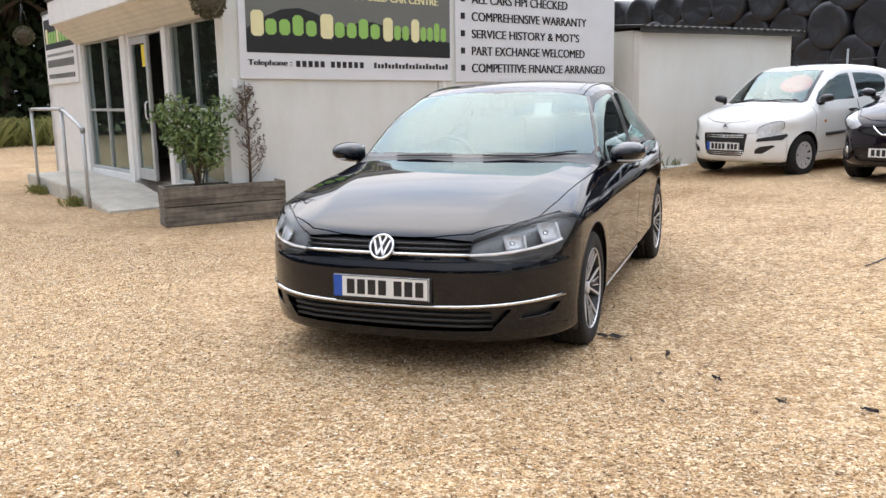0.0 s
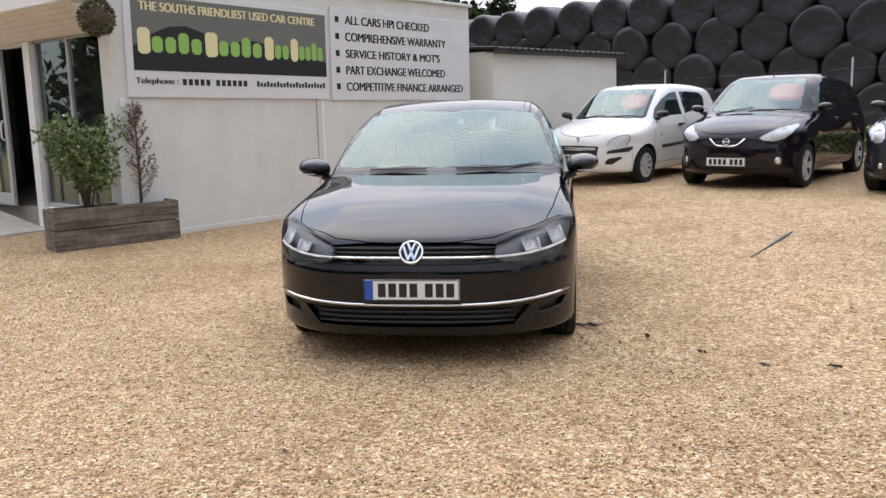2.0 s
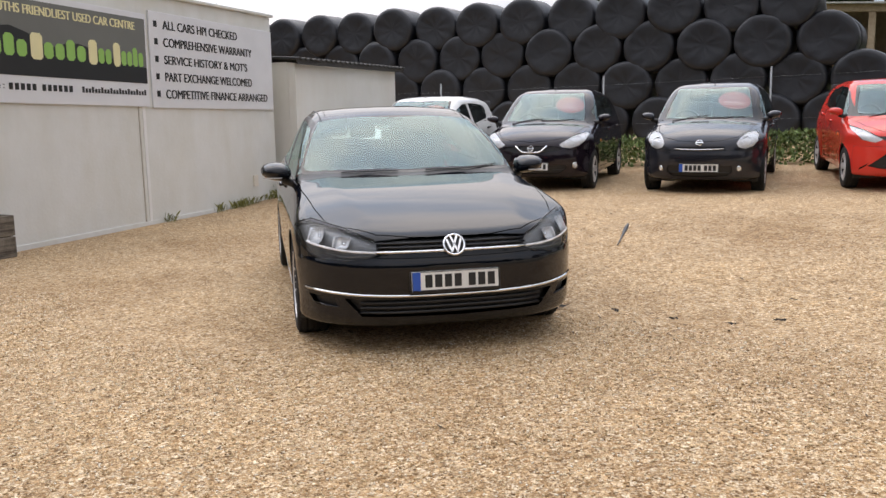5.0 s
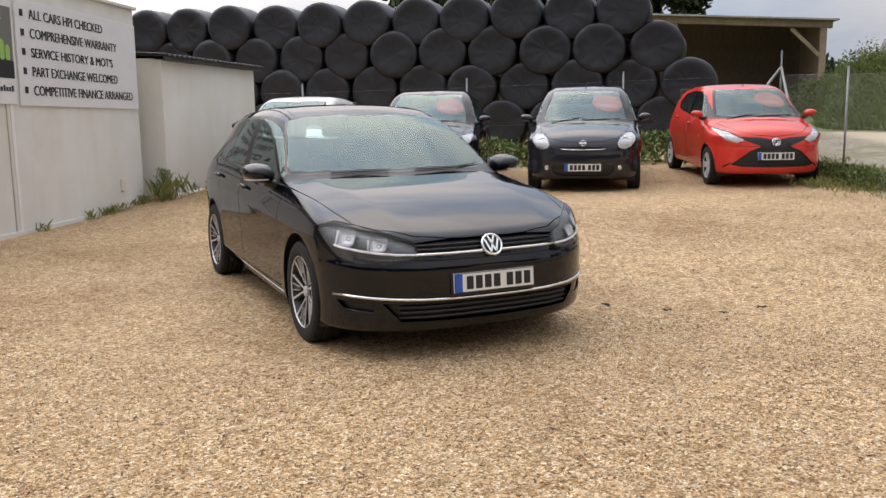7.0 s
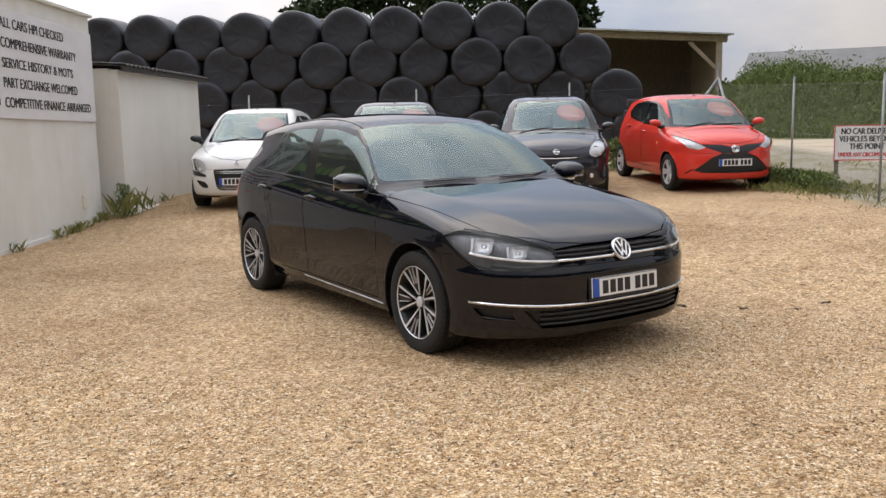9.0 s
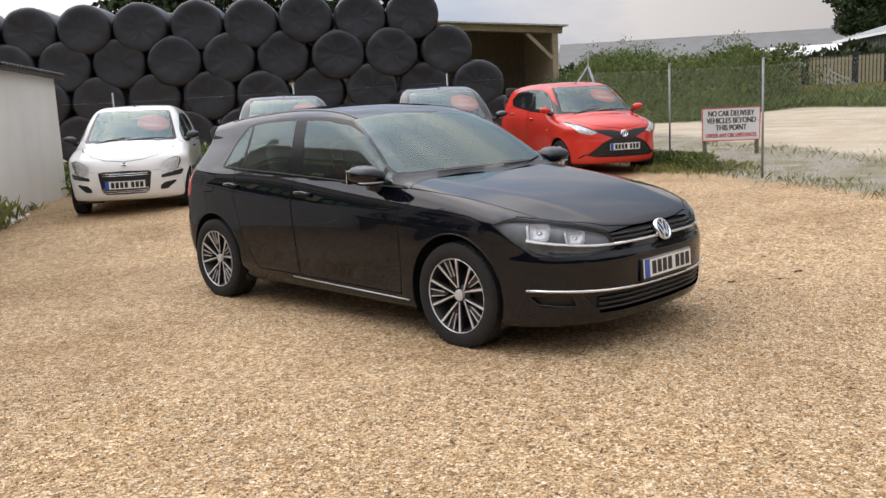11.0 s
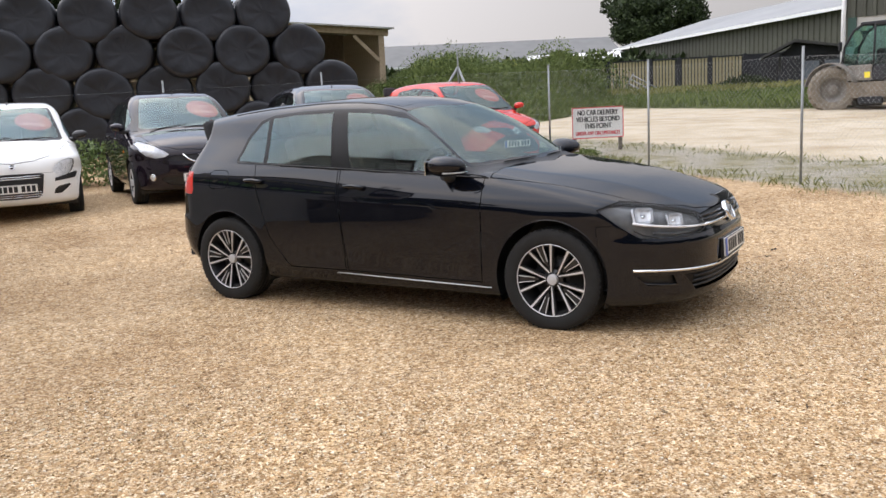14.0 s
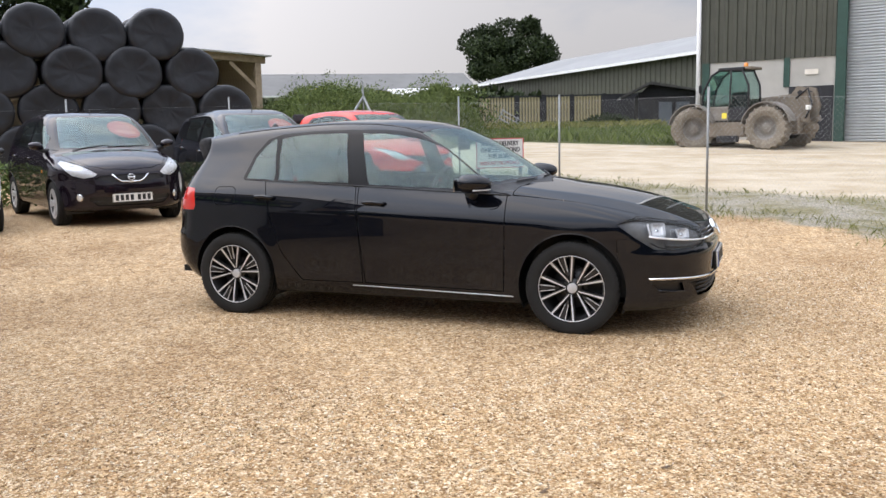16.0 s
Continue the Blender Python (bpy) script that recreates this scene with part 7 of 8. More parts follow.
# ---- chain-link fence ----
WIRE = material("fence_wire", (0.42, 0.43, 0.43), 0.5, 0.7, vary=0.15, scale=30)


def chain_link(posts, high, label, r=.00075):
    f = thing("wire_fence", Matrix(), label, "fence")
    for k, (x, y) in enumerate(posts):
        z = ground_at(x, y)
        part("post", tube([(x, y, z - .2), (x, y, z + high[k])], .017, 10), GALV, f)
        part("post_cap", lathe([(.019, 0), (.019, .015), (0, .022)], 10), GALV, f, at=pose(x, y, z + high[k] - .005))
    V, F = [], []
    pitch = .072
    for (x0, y0), (x1, y1) in zip(posts, posts[1:]):
        L = math.hypot(x1 - x0, y1 - y0)
        dx, dy = (x1 - x0) / L, (y1 - y0) / L
        z0, z1 = ground_at(x0, y0) + .06, ground_at(x1, y1) + .06
        H = 1.55
        def at(s, t):
            return np.array((x0 + dx * s, y0 + dy * s, z0 + (z1 - z0) * s / L + t))
        def wire(a, b, rr=r):
            o = len(V)
            d = (b - a) / np.linalg.norm(b - a)
            s1 = np.cross(d, (-dy, dx, 0.0))
            s2 = np.array((-dy, dx, 0.0))
            for p in (a, b):
                for k in range(3):
                    V.append(p + rr * (s1 * math.cos(2.094 * k) + s2 * math.sin(2.094 * k)))
            for k in range(3):
                F.append((o + k, o + (k + 1) % 3, o + 3 + (k + 1) % 3, o + 3 + k))
        n = int((L + H) / pitch)
        for k in range(n):
            s = -H + pitch * k
            a, b = max(0.0, s), min(L, s + H)
            if b - a > .03 and r > .0005:
                wire(at(a, a - s), at(b, b - s))
                wire(at(a, H - (a - s)), at(b, H - (b - s)))
        for t in (.02, H * .5, H):
            wire(at(0, t), at(L, t), r * 1.8)
    soup("wire_mesh", V, F, WIRE, "", "", parent=f)
    return f


FENCE = [(1.25, -.35), (3.5, 1.55), (5.72, 3.47), (8.02, 5.38), (9.85, 7.15), (12.0, 9.3)]
_cf = chain_link(FENCE, [1.72] * 5 + [2.05], "galvanised chain-link fence between forecourt and yard")
_z = ground_at(12.0, 9.3)
for a, b in (((12.0, 9.3, _z + 1.75), (11.1, 8.4, _z)), ((12.0, 9.3, _z + 1.75), (11.15, 10.3, _z))):
    part("brace", tube([a, b], .026, 8), GALV, _cf)
chain_link([(12.0, 9.3), (10.45, 11.75), (8.40, 14.05), (6.0, 16.3), (3.6, 18.6)], [2.05, 1.78, 1.78, 1.78, 1.78], "galvanised wire fence behind the parked cars", .0004)


def notice():
    a, b = Vector((11.23, 6.88)), Vector((11.62, 5.90))
    ang = math.degrees(math.atan2(b.y - a.y, b.x - a.x))
    z = ground_at(11.4, 6.4)
    s = thing("notice_board", pose(a.x, a.y, z, 0, 0, ang), "white notice with red border and black capitals on two posts", "sign")
    part("board", box((0, -.012, .26), (1.05, .012, .87), bevel=.003), PLATE_WHITE, s)
    br = bmesh.new()
    for lo, hi in (((.0, -.016, .26), (1.05, -.0125, .278)), ((.0, -.016, .852), (1.05, -.0125, .87)), ((.0, -.016, .278), (.018, -.0125, .852)), ((1.032, -.016, .278), (1.05, -.0125, .852))):
        add_box(br, lo, hi)
    part("border", br, RED_INK, s)
    for x in (.02, .96):
        part("post", box((x, .012, -.2), (x + .07, .05, .62)), WOOD_GREY, s)
    for k, (t, w, h, mat) in enumerate((("NO CAR DELIVERY", .82, .10, SIGN_BLACK), ("VEHICLES BEYOND", .88, .10, SIGN_BLACK), ("THIS POINT", .55, .10, SIGN_BLACK), ("UNDER ANY CIRCUMSTANCES", .90, .075, RED_INK))):
        lettering(t, w, h, mat, s, pose(.525 - w / 2, -.0135, .715 - .13 * k) @ pose(0, 0, 0, 90, 0, 0))


notice()

# ---- plants ----
def leaf_material(name, dark, light, rough=0.6):
    mat = material(name, light, rough, vary=0.0, spec=0.2)
    n, l = mat.node_tree.nodes, mat.node_tree.links
    g, r = n.new("ShaderNodeNewGeometry"), n.new("ShaderNodeValToRGB")
    r.color_ramp.elements[0].color, r.color_ramp.elements[1].color = (*dark, 1), (*light, 1)
    l.new(g.outputs["Random Per Island"], r.inputs["Fac"])
    b = n["Principled BSDF"]
    l.new(r.outputs[0], b.inputs["Base Color"])
    b.inputs["Subsurface Weight"].default_value = 0.0
    return mat


LEAF = leaf_material("green_leaves", (0.06, 0.095, 0.03), (0.20, 0.27, 0.09))
LEAF_SAGE = leaf_material("grey_green_leaves", (0.06, 0.095, 0.03), (0.25, 0.33, 0.14))
LEAF_BROWN = leaf_material("brown_green_leaves", (0.06, 0.058, 0.035), (0.19, 0.18, 0.11))
LEAF_DARK = leaf_material("dark_oak_leaves", (0.014, 0.024, 0.010), (0.045, 0.065, 0.022))
LEAF_HEDGE = leaf_material("hedge_leaves", (0.048, 0.078, 0.02), (0.165, 0.205, 0.062))
LEAF_YELLOW = leaf_material("yellow_green_flowers", (0.18, 0.20, 0.04), (0.50, 0.48, 0.09))
GRASS = leaf_material("grass_blades", (0.10, 0.115, 0.028), (0.31, 0.30, 0.11))
GRASS_LUSH = leaf_material("lush_grass_blades", (0.06, 0.09, 0.022), (0.19, 0.235, 0.075))
DRY = leaf_material("dead_brown_twigs", (0.09, 0.06, 0.045), (0.24, 0.18, 0.14))
BARK = material("bark", (0.11, 0.085, 0.06), 0.95, vary=0.3, scale=14, bump=0.6, bscale=40)


def leaves(points, size, seed, up=0.3):
    """Folded leaf blades at points: arrays for soup()."""
    rng = np.random.default_rng(seed)
    P = np.asarray(points, float)
    n = len(P)
    d = rng.normal(size=(n, 3))
    d[:, 2] += up
    d /= np.linalg.norm(d, axis=1)[:, None]
    s = np.cross(d, rng.normal(size=(n, 3)))
    s /= np.linalg.norm(s, axis=1)[:, None]
    q = np.cross(d, s)
    z = (size * rng.uniform(.6, 1.35, n))[:, None]
    V = np.stack([P, P + d * z * .5 + s * z * .26 + q * z * .10, P + d * z, P + d * z * .5 - s * z * .26 + q * z * .10], 1)
    F = np.array([(0, 1, 2, 3)])[None] + 4 * np.arange(n)[:, None, None]
    return V.reshape(-1, 3), F.reshape(-1, 4)


def blob_points(rng, n, centres, radii, squash=0.8):
    c = np.array(centres, float)
    k = rng.integers(0, len(c), n)
    v = rng.normal(size=(n, 3))
    v /= np.linalg.norm(v, axis=1)[:, None]
    r = np.array(radii)[k] * (0.45 + 0.6 * rng.random(n) ** 0.5)
    v[:, 2] *= squash
    return c[k] + v * r[:, None]


def tree(x, y, z, high, wide, seed, mat, leaf=.5, count=7000, label="dark spreading oak tree in full leaf", trunk=.35):
    rng = np.random.default_rng(seed)
    t = thing("tree", pose(x, y, z), label, "tree")
    tr = bmesh.new()
    fork = high * .32
    add_tube(tr, [(0, 0, -.5), (.05, 0, fork * .5), (0, .1, fork), (.1, 0, high * .62)], [trunk * 1.3, trunk, trunk * .85, trunk * .25], 10)
    cen, rad = [], []
    for k in range(22):
        a, h = rng.uniform(0, 6.283), rng.uniform(.42, .93) * high
        reach = wide * .5 * (1 - ((h / high - .58) / .48) ** 2) ** .5 * rng.uniform(.45, 1.0) if abs(h / high - .58) < .48 else .2
        e = np.array((math.cos(a) * reach, math.sin(a) * reach, h))
        add_tube(tr, [(0, 0, fork * rng.uniform(.8, 1.1)), tuple(e * .5 + np.array((0, 0, fork * .45))), tuple(e)], [trunk * .42, trunk * .25, trunk * .06], 6)
        cen.append(e)
        rad.append(wide * rng.uniform(.09, .165))
    part("trunk", tr, BARK, t, smooth=True)
    V, F = leaves(blob_points(rng, count, cen, rad), leaf, seed)
    soup("crown", V, F, mat, "", "", parent=t, kind="")
    return t


tree(103.5, 5.6, 3.2, 11.5, 12.6, 3, LEAF_DARK, .42, 24000, trunk=.5)
# woodland behind the stack and behind the office
for k, (x, y, h, w) in enumerate(((38, 46, 10.3, 9), (41, 42.5, 11.2, 9), (44.5, 38, 10.8, 8), (46.2, 34.5, 9.6, 6.5), (10.5, 59, 8.4, 7))):
    tree(x, y, ground_z(x, y) - .5, h, w, 20 + k, LEAF_DARK, .55, 5000, "tall dark tree showing over the bales", .3)
for k, (x, y, h, w) in enumerate(((-20.6, 35.5, 13, 9), (-23.5, 37, 14, 11), (-18.2, 40, 14, 10), (-21, 33, 13, 10), (-17.5, 37, 14, 11), (-13, 41, 13, 10))):
    tree(x, y, ground_z(x, y), h, w, 40 + k, LEAF_DARK, .5, 8000, "tall dark woodland tree behind the office", .35)


def hedge_run(name, pts, high, deep, n, seed, mat, label, leaf, tops=None):
    """An overgrown bank: leaves in uneven heaps along a line."""
    rng = np.random.default_rng(seed)
    pts = np.array(pts, float)
    seg = rng.integers(0, len(pts) - 1, n)
    t = rng.random(n)
    base = pts[seg] + (pts[seg + 1] - pts[seg]) * t[:, None]
    hh = np.array([high * (0.72 + 0.45 * noise.noise((b[0] * .35, b[1] * .35, seed)) + .2 * noise.noise((b[0] * 1.4, b[1] * 1.4, seed))) for b in base])
    u = rng.random(n)
    off = rng.normal(size=(n, 2)) * deep * .5 * (1 - .75 * u)[:, None]
    P = np.zeros((n, 3))
    P[:, :2] = base + off
    P[:, 2] = np.array([ground_z(a, b) for a, b in P[:, :2]]) + u ** .8 * hh
    V, F = leaves(P, leaf, seed, .6)
    return soup(name, V, F, mat, label, "bushes")


def bank_height(x, y):
    """How far the overgrown bank rises over the yard."""
    lo, hi = 8.4 - .17 * (x - 20), 12.4 + .42 * (x - 20)
    lump = .82 + .45 * noise.noise((x * .35, y * .35, 2.0)) + .15 * noise.noise((x * 1.3, y * 1.3, 5.0))
    return 2.0 * smooth01(19.9, 27.0, x) * smooth01(lo - .3, lo + 1.6, y) * smooth01(hi, hi - .8, y) * lump


def bank():
    bm = bmesh.new()
    xs, ys = [19.6 + .35 * k for k in range(30)], [6.4 + .33 * k for k in range(32)]
    rows = [[bm.verts.new((x, y, ground_z(x, y) - .12 + bank_height(x, y))) for y in ys] for x in xs]
    for a, b in zip(rows, rows[1:]):
        for k in range(len(ys) - 1):
            bm.faces.new((a[k], b[k], b[k + 1], a[k + 1]))
    tagged(part("earth_bank", bm, material("grassy_bank", (0.10, 0.125, 0.04), .95, vary=.4, scale=3, bump=.6, bscale=8), smooth=True), "earth bank grown over with grass and nettles", "bank", kind="structure")
    rng = np.random.default_rng(61)
    q = np.stack([rng.uniform(19.8, 29.6, 64000), rng.uniform(6.8, 16.2, 64000)], 1)
    h = np.array([bank_height(a, b) for a, b in q])
    keep = h > .04
    q, h = q[keep], h[keep]
    P = np.stack([q[:, 0], q[:, 1], [ground_z(a, b) - .12 for a, b in q]], 1)
    P[:, 2] += h
    half = len(P) // 2
    V, F = blades(P[:half], .30, 62)
    soup("bank_grass", V, F, GRASS_LUSH, "long grass all over the bank", "grass")
    up = P[half:].copy()
    up[:, 2] += rng.random(len(up)) ** 1.6 * (.25 + .25 * h[half:])
    V, F = leaves(up, .085, 63, .5)
    soup("bank_nettles", V, F, LEAF_HEDGE, "green nettles and docks on the bank", "bushes")


BANK = [(28.6, 16.2), (29.0, 13.4), (29.2, 11.2), (29.5, 9.8)]
hedge_run("bank_of_bushes", BANK, 2.0, 2.6, 60000, 3, LEAF_HEDGE, "overgrown green bushes along the top of the bank", .075)
hedge_run("flowering_scrub", [(30.5, 15.4), (31, 12.8), (31.1, 11.4)], 2.5, 2.2, 22000, 7, LEAF_YELLOW, "yellow flowering scrub on top of the bank", .085)
hedge_run("far_hedge", [(60, 70), (70, 40), (74, 22), (72, 6), (64, -22), (50, -60)], 2.6, 4.0, 16000, 9, LEAF_DARK, "dark hedge along the far side of the fields", .7)
hedge_run("wood_edge", [(-34, 26), (-24, 33), (-15, 42), (-9, 50)], 8.0, 4.0, 26000, 31, LEAF_DARK, "dense dark edge of a wood behind the farm", .55)
# not in view: added behind the camera so the car's flank reflects something dark
hedge_run("unseen_tree_belt", [(-36, 22), (-27, 8), (-23, -6), (-16, -18), (-2, -25), (14, -27)], 6.5, 4.0, 52000, 37, LEAF_DARK, "unseen dark belt of trees added for the reflections", .8)
hedge_run("elder_bushes", [(31.5, 9.4), (33.5, 7.6)], 2.5, 1.8, 5000, 11, LEAF_HEDGE, "rounded elder bushes beside the board fence", .16)
hedge_run("weeds", [(12.2, 9.6), (10.6, 12.0), (8.6, 14.3), (6.2, 16.5), (4.6, 18.0)], .75, .9, 15000, 13, LEAF, "nettles and docks along the wire fence", .09)
hedge_run("nettles", [(36, 8.0), (36.5, 3.0), (34, -0.3)], .45, 2.2, 9000, 17, LEAF_HEDGE, "rank nettles in front of the board fence", .14)
hedge_run("bramble", [(34.3, 2.6), (34.6, .6)], .7, .8, 1600, 18, LEAF_DARK, "bramble in front of the shelter", .14)


def blades(P, size, seed, lean=0.26):
    rng = np.random.default_rng(seed)
    P = np.asarray(P, float)
    n = len(P)
    a = rng.uniform(0, 6.283, n)
    w = ((.0018 + .005 * size) * rng.uniform(.6, 1.4, n))[:, None]
    h = (size * rng.uniform(.45, 1.3, n))[:, None]
    s = np.stack([np.cos(a), np.sin(a), 0 * a], 1)
    b = rng.normal(size=(n, 3)) * lean
    b[:, 2] = 1
    V = np.stack([P - s * w, P + s * w, P + b * h * .6 + s * w * .6, P + b * h + np.stack([b[:, 0], b[:, 1], -.4 * np.ones(n)], 1) * h * .35], 1)
    F = np.array([(0, 1, 2, 3)])[None] + 4 * np.arange(n)[:, None, None]
    return V.reshape(-1, 3), F.reshape(-1, 4)


def tufts(name, spots, n, size, seed, mat, label, spread=.12):
    rng = np.random.default_rng(seed)
    s = np.array(spots, float)
    k = rng.integers(0, len(s), n)
    q = s[k] + rng.normal(size=(n, 2)) * spread
    P = np.stack([q[:, 0], q[:, 1], [ground_at(a, b) - .01 for a, b in q]], 1)
    V, F = blades(P, size, seed)
    return soup(name, V, F, mat, label, "grass")


def along(a, b, n, rng, side=.3):
    t = rng.random(n)[:, None]
    d = np.array(b, float) - np.array(a, float)
    q = np.array((-d[1], d[0])) / np.hypot(*d)
    return np.array(a) + d * t + q * rng.normal(size=(n, 1)) * side


bank()
_rng = np.random.default_rng(8)
_sp = np.concatenate([along(a, b, 90, _rng, .28) for a, b in zip(FENCE, FENCE[1:])])
tufts("fence_grass", _sp, 1900, .11, 21, GRASS, "long grass and weeds at the foot of the fence", .10)
_sp2 = np.concatenate([along((a[0] + .8, a[1] - .9), (b[0] + .8, b[1] - .9), 120, _rng, .6) for a, b in zip(FENCE, FENCE[1:])])
tufts("verge_weeds", _sp2, 700, .06, 22, GRASS, "thin weeds on the stony verge", .14)
tufts("rank_grass", along((8.6, 5.9), (12.2, 9.6), 70, _rng, .35), 4600, .14, 23, GRASS, "rank grass beside the red car", .14)
hedge_run("docks_and_nettles", [(8.9, 6.3), (10.4, 7.8), (12.1, 9.5)], .34, .5, 9000, 33, LEAF_HEDGE, "low nettles and docks beside the red car", .045)
_sp3 = np.concatenate([along((a[0] + 1.75, a[1] - 1.95), (b[0] + 1.75, b[1] - 1.95), 90, _rng, .30) for a, b in zip(FENCE, FENCE[1:])])
tufts("verge_edge_grass", _sp3, 1500, .10, 35, GRASS, "ragged grass along the edge of the chalk yard", .14)
_q = np.stack([_rng.uniform(22.2, 38.5, 26000), _rng.uniform(-1.2, 8.6, 26000)], 1)
_e = np.interp(_q[:, 1], (-1.2, -.4, 1.2, 4.2, 6.4, 7.6, 8.6), (25.0, 22.6, 22.7, 25.0, 26.5, 24.5, 20.6))
_q = _q[_q[:, 0] > _e + .25 * _rng.normal(size=len(_q))]
_V, _F = blades(np.stack([_q[:, 0], _q[:, 1], [ground_z(a, b) - .02 for a, b in _q]], 1), .42, 64)
soup("rough_grass", _V, _F, GRASS_LUSH, "rough grass between the yard and the boards", "grass")
tufts("yard_grass", np.concatenate([along((30, 16), (31.5, 8), 60, _rng, .8), along((31, 8), (33.5, -.5), 80, _rng, .9)]), 9000, .55, 24, GRASS, "long grass on the far side of the yard", .3)
def wall_spot(x, y):
    p = WALL @ Vector((x, y, 0))
    return (p.x, p.y)
tufts("wall_weeds", [wall_spot(x, -.06) for x in (.2, 3.4, 4.6, 5.0, 5.15, 5.3, 5.5, 6.0, 6.2, 6.3)] + [(2.9, 15.0), (3.4, 15.4)], 420, .15, 25, GRASS, "weeds at the foot of the office wall", .05)
tufts("tall_stalks", [(1.95, 14.3), (2.05, 14.4), (2.3, 14.5), (2.6, 14.65)], 60, .42, 29, GRASS, "tall dry grass stalks by the shed corner", .07)
tufts("ramp_weeds", [wall_spot(-1.0, y) for y in (2.9, 3.1, 4.9, 5.1, 5.3)], 500, .15, 26, GRASS, "grass tufts beside the entrance ramp", .07)
hedge_run("corner_weeds", [(2.0, 14.34), (2.2, 14.46)], .62, .2, 800, 27, LEAF_HEDGE, "tall weeds in the corner by the shed", .035)
tufts("meadow_edge", along((-19, 28), (-9, 33), 120, _rng, 1.2), 9000, .9, 28, GRASS, "long meadow grass below the trees", .4)


# ---- planter ----
def planter():
    m = pose(-3.55, 9.80, ground_at(-3, 10), 0, 0, 32.0)
    p = thing("planter", m, "weathered grey timber planter box against the office", "planter")
    L, D = 1.38, .36
    for z in (.0, .225):
        for nm, lo, hi in (("front_board", (0, 0, z), (L, .045, z + .215)), ("back_board", (0, D - .045, z), (L, D, z + .215)), ("end_board", (.001, .045, z), (.046, D - .045, z + .215)), ("end_board", (L - .046, .045, z), (L - .001, D - .045, z + .215))):
            b = box(lo, hi, bevel=.008, segs=2)
            for v in b.verts:
                v.co += Vector((.004 * noise.noise(v.co * 3), .006 * noise.noise(v.co * 4 + Vector((5, 0, 0))), .006 * noise.noise(v.co * 2)))
            part(nm, b, WOOD_GREY, p)
    for x in (.05, L - .11):
        part("corner_post", box((x, .045, .0), (x + .06, .10, .42)), WOOD_GREY, p)
    part("soil", box((.046, .045, .1), (L - .046, D - .045, .36)), material("dark_soil", (.05, .036, .025), .95, vary=.3, scale=30, bump=.5), p)

    def spot(x, y, z):
        return m @ Vector((x, y, z))
    rng = np.random.default_rng(31)
    s = thing("shrub", Matrix.Translation(spot(.42, .18, .36)), "leafy green shrub growing in the planter", "shrub")
    st = bmesh.new()
    cen, rad = [], []
    for k in range(14):
        a, r, h = rng.uniform(0, 6.283), rng.uniform(.04, .33), rng.uniform(.40, 1.06)
        e = (math.cos(a) * r, math.sin(a) * r * .8, h)
        add_tube(st, [(rng.normal() * .03, rng.normal() * .03, 0), (e[0] * .45, e[1] * .45, h * .55), e], [.012, .008, .003], 6)
        cen += [e, (e[0] * .8, e[1] * .8, h * .75)]
        rad += [.16, .14]
    part("stem_work", st, BARK, s)
    V, F = leaves(blob_points(rng, 3000, cen, rad), .060, 33, -.25)
    soup("foliage", V, F, LEAF_SAGE, "", "", parent=s, kind="")
    V, F = leaves(blob_points(rng, 160, cen, [r * 1.2 for r in rad]), .03, 34)
    soup("blossom", V, F, STICKER_WHITE, "", "", parent=s, kind="")
    d = thing("dead_conifer", Matrix.Translation(spot(1.02, .18, .36)), "dried-up brown conifer standing in the planter", "shrub")
    st = bmesh.new()
    add_tube(st, [(0, 0, 0), (.01, 0, .6), (-.01, .01, 1.22)], [.018, .012, .004], 7)
    tips = []
    for k in range(70):
        z = rng.uniform(.08, 1.15)
        a, r = rng.uniform(0, 6.283), .20 * (1.08 - z / 1.25) + .03
        e = (math.cos(a) * r, math.sin(a) * r, z + r * 1.2)
        add_tube(st, [(0, 0, z), (e[0] * .6, e[1] * .6, z + r * .5), e], [.005, .003, .0012], 4)
        tips += [(e[0] * t, e[1] * t, z + (e[2] - z) * t) for t in rng.uniform(.4, 1, 10)]
    part("branch_work", st, DRY, d)
    V, F = leaves(np.array(tips), .035, 35)
    soup("dry_needles", V, F, DRY, "", "", parent=d, kind="")


planter()


def basket(m, r, seed, label):
    b = thing("topiary_ball", m, label, "hanging ball")
    rng = np.random.default_rng(seed)
    v = rng.normal(size=(1500, 3))
    v /= np.linalg.norm(v, axis=1)[:, None]
    V, F = leaves(v * r * rng.uniform(.82, 1.0, (1500, 1)), r * .2, seed, 0)
    soup("leaf_ball", V, F, LEAF_BROWN, "", "", parent=b, kind="")
    part("core", lathe([(0, -r * .8), (r * .57, -r * .57), (r * .8, 0), (r * .57, r * .57), (0, r * .8)], 14), BARK, b, smooth=True)
    for k in range(3):
        a = 2.094 * k
        part("chain", tube([(r * .6 * math.cos(a), r * .6 * math.sin(a), r * .75), (0, 0, r + .38)], .005, 6), IRON, b)
    part("hook", tube([(0, 0, r + .36), (0, 0, r + .62)], .006, 6), IRON, b)


basket(WALL @ pose(-.22, -.19, 2.43), .175, 51, "dark leafy topiary ball hanging from the canopy corner")
basket(WALL @ pose(-.62, 6.9, 2.52), .15, 52, "brown topiary ball hanging by the far end of the shop front")


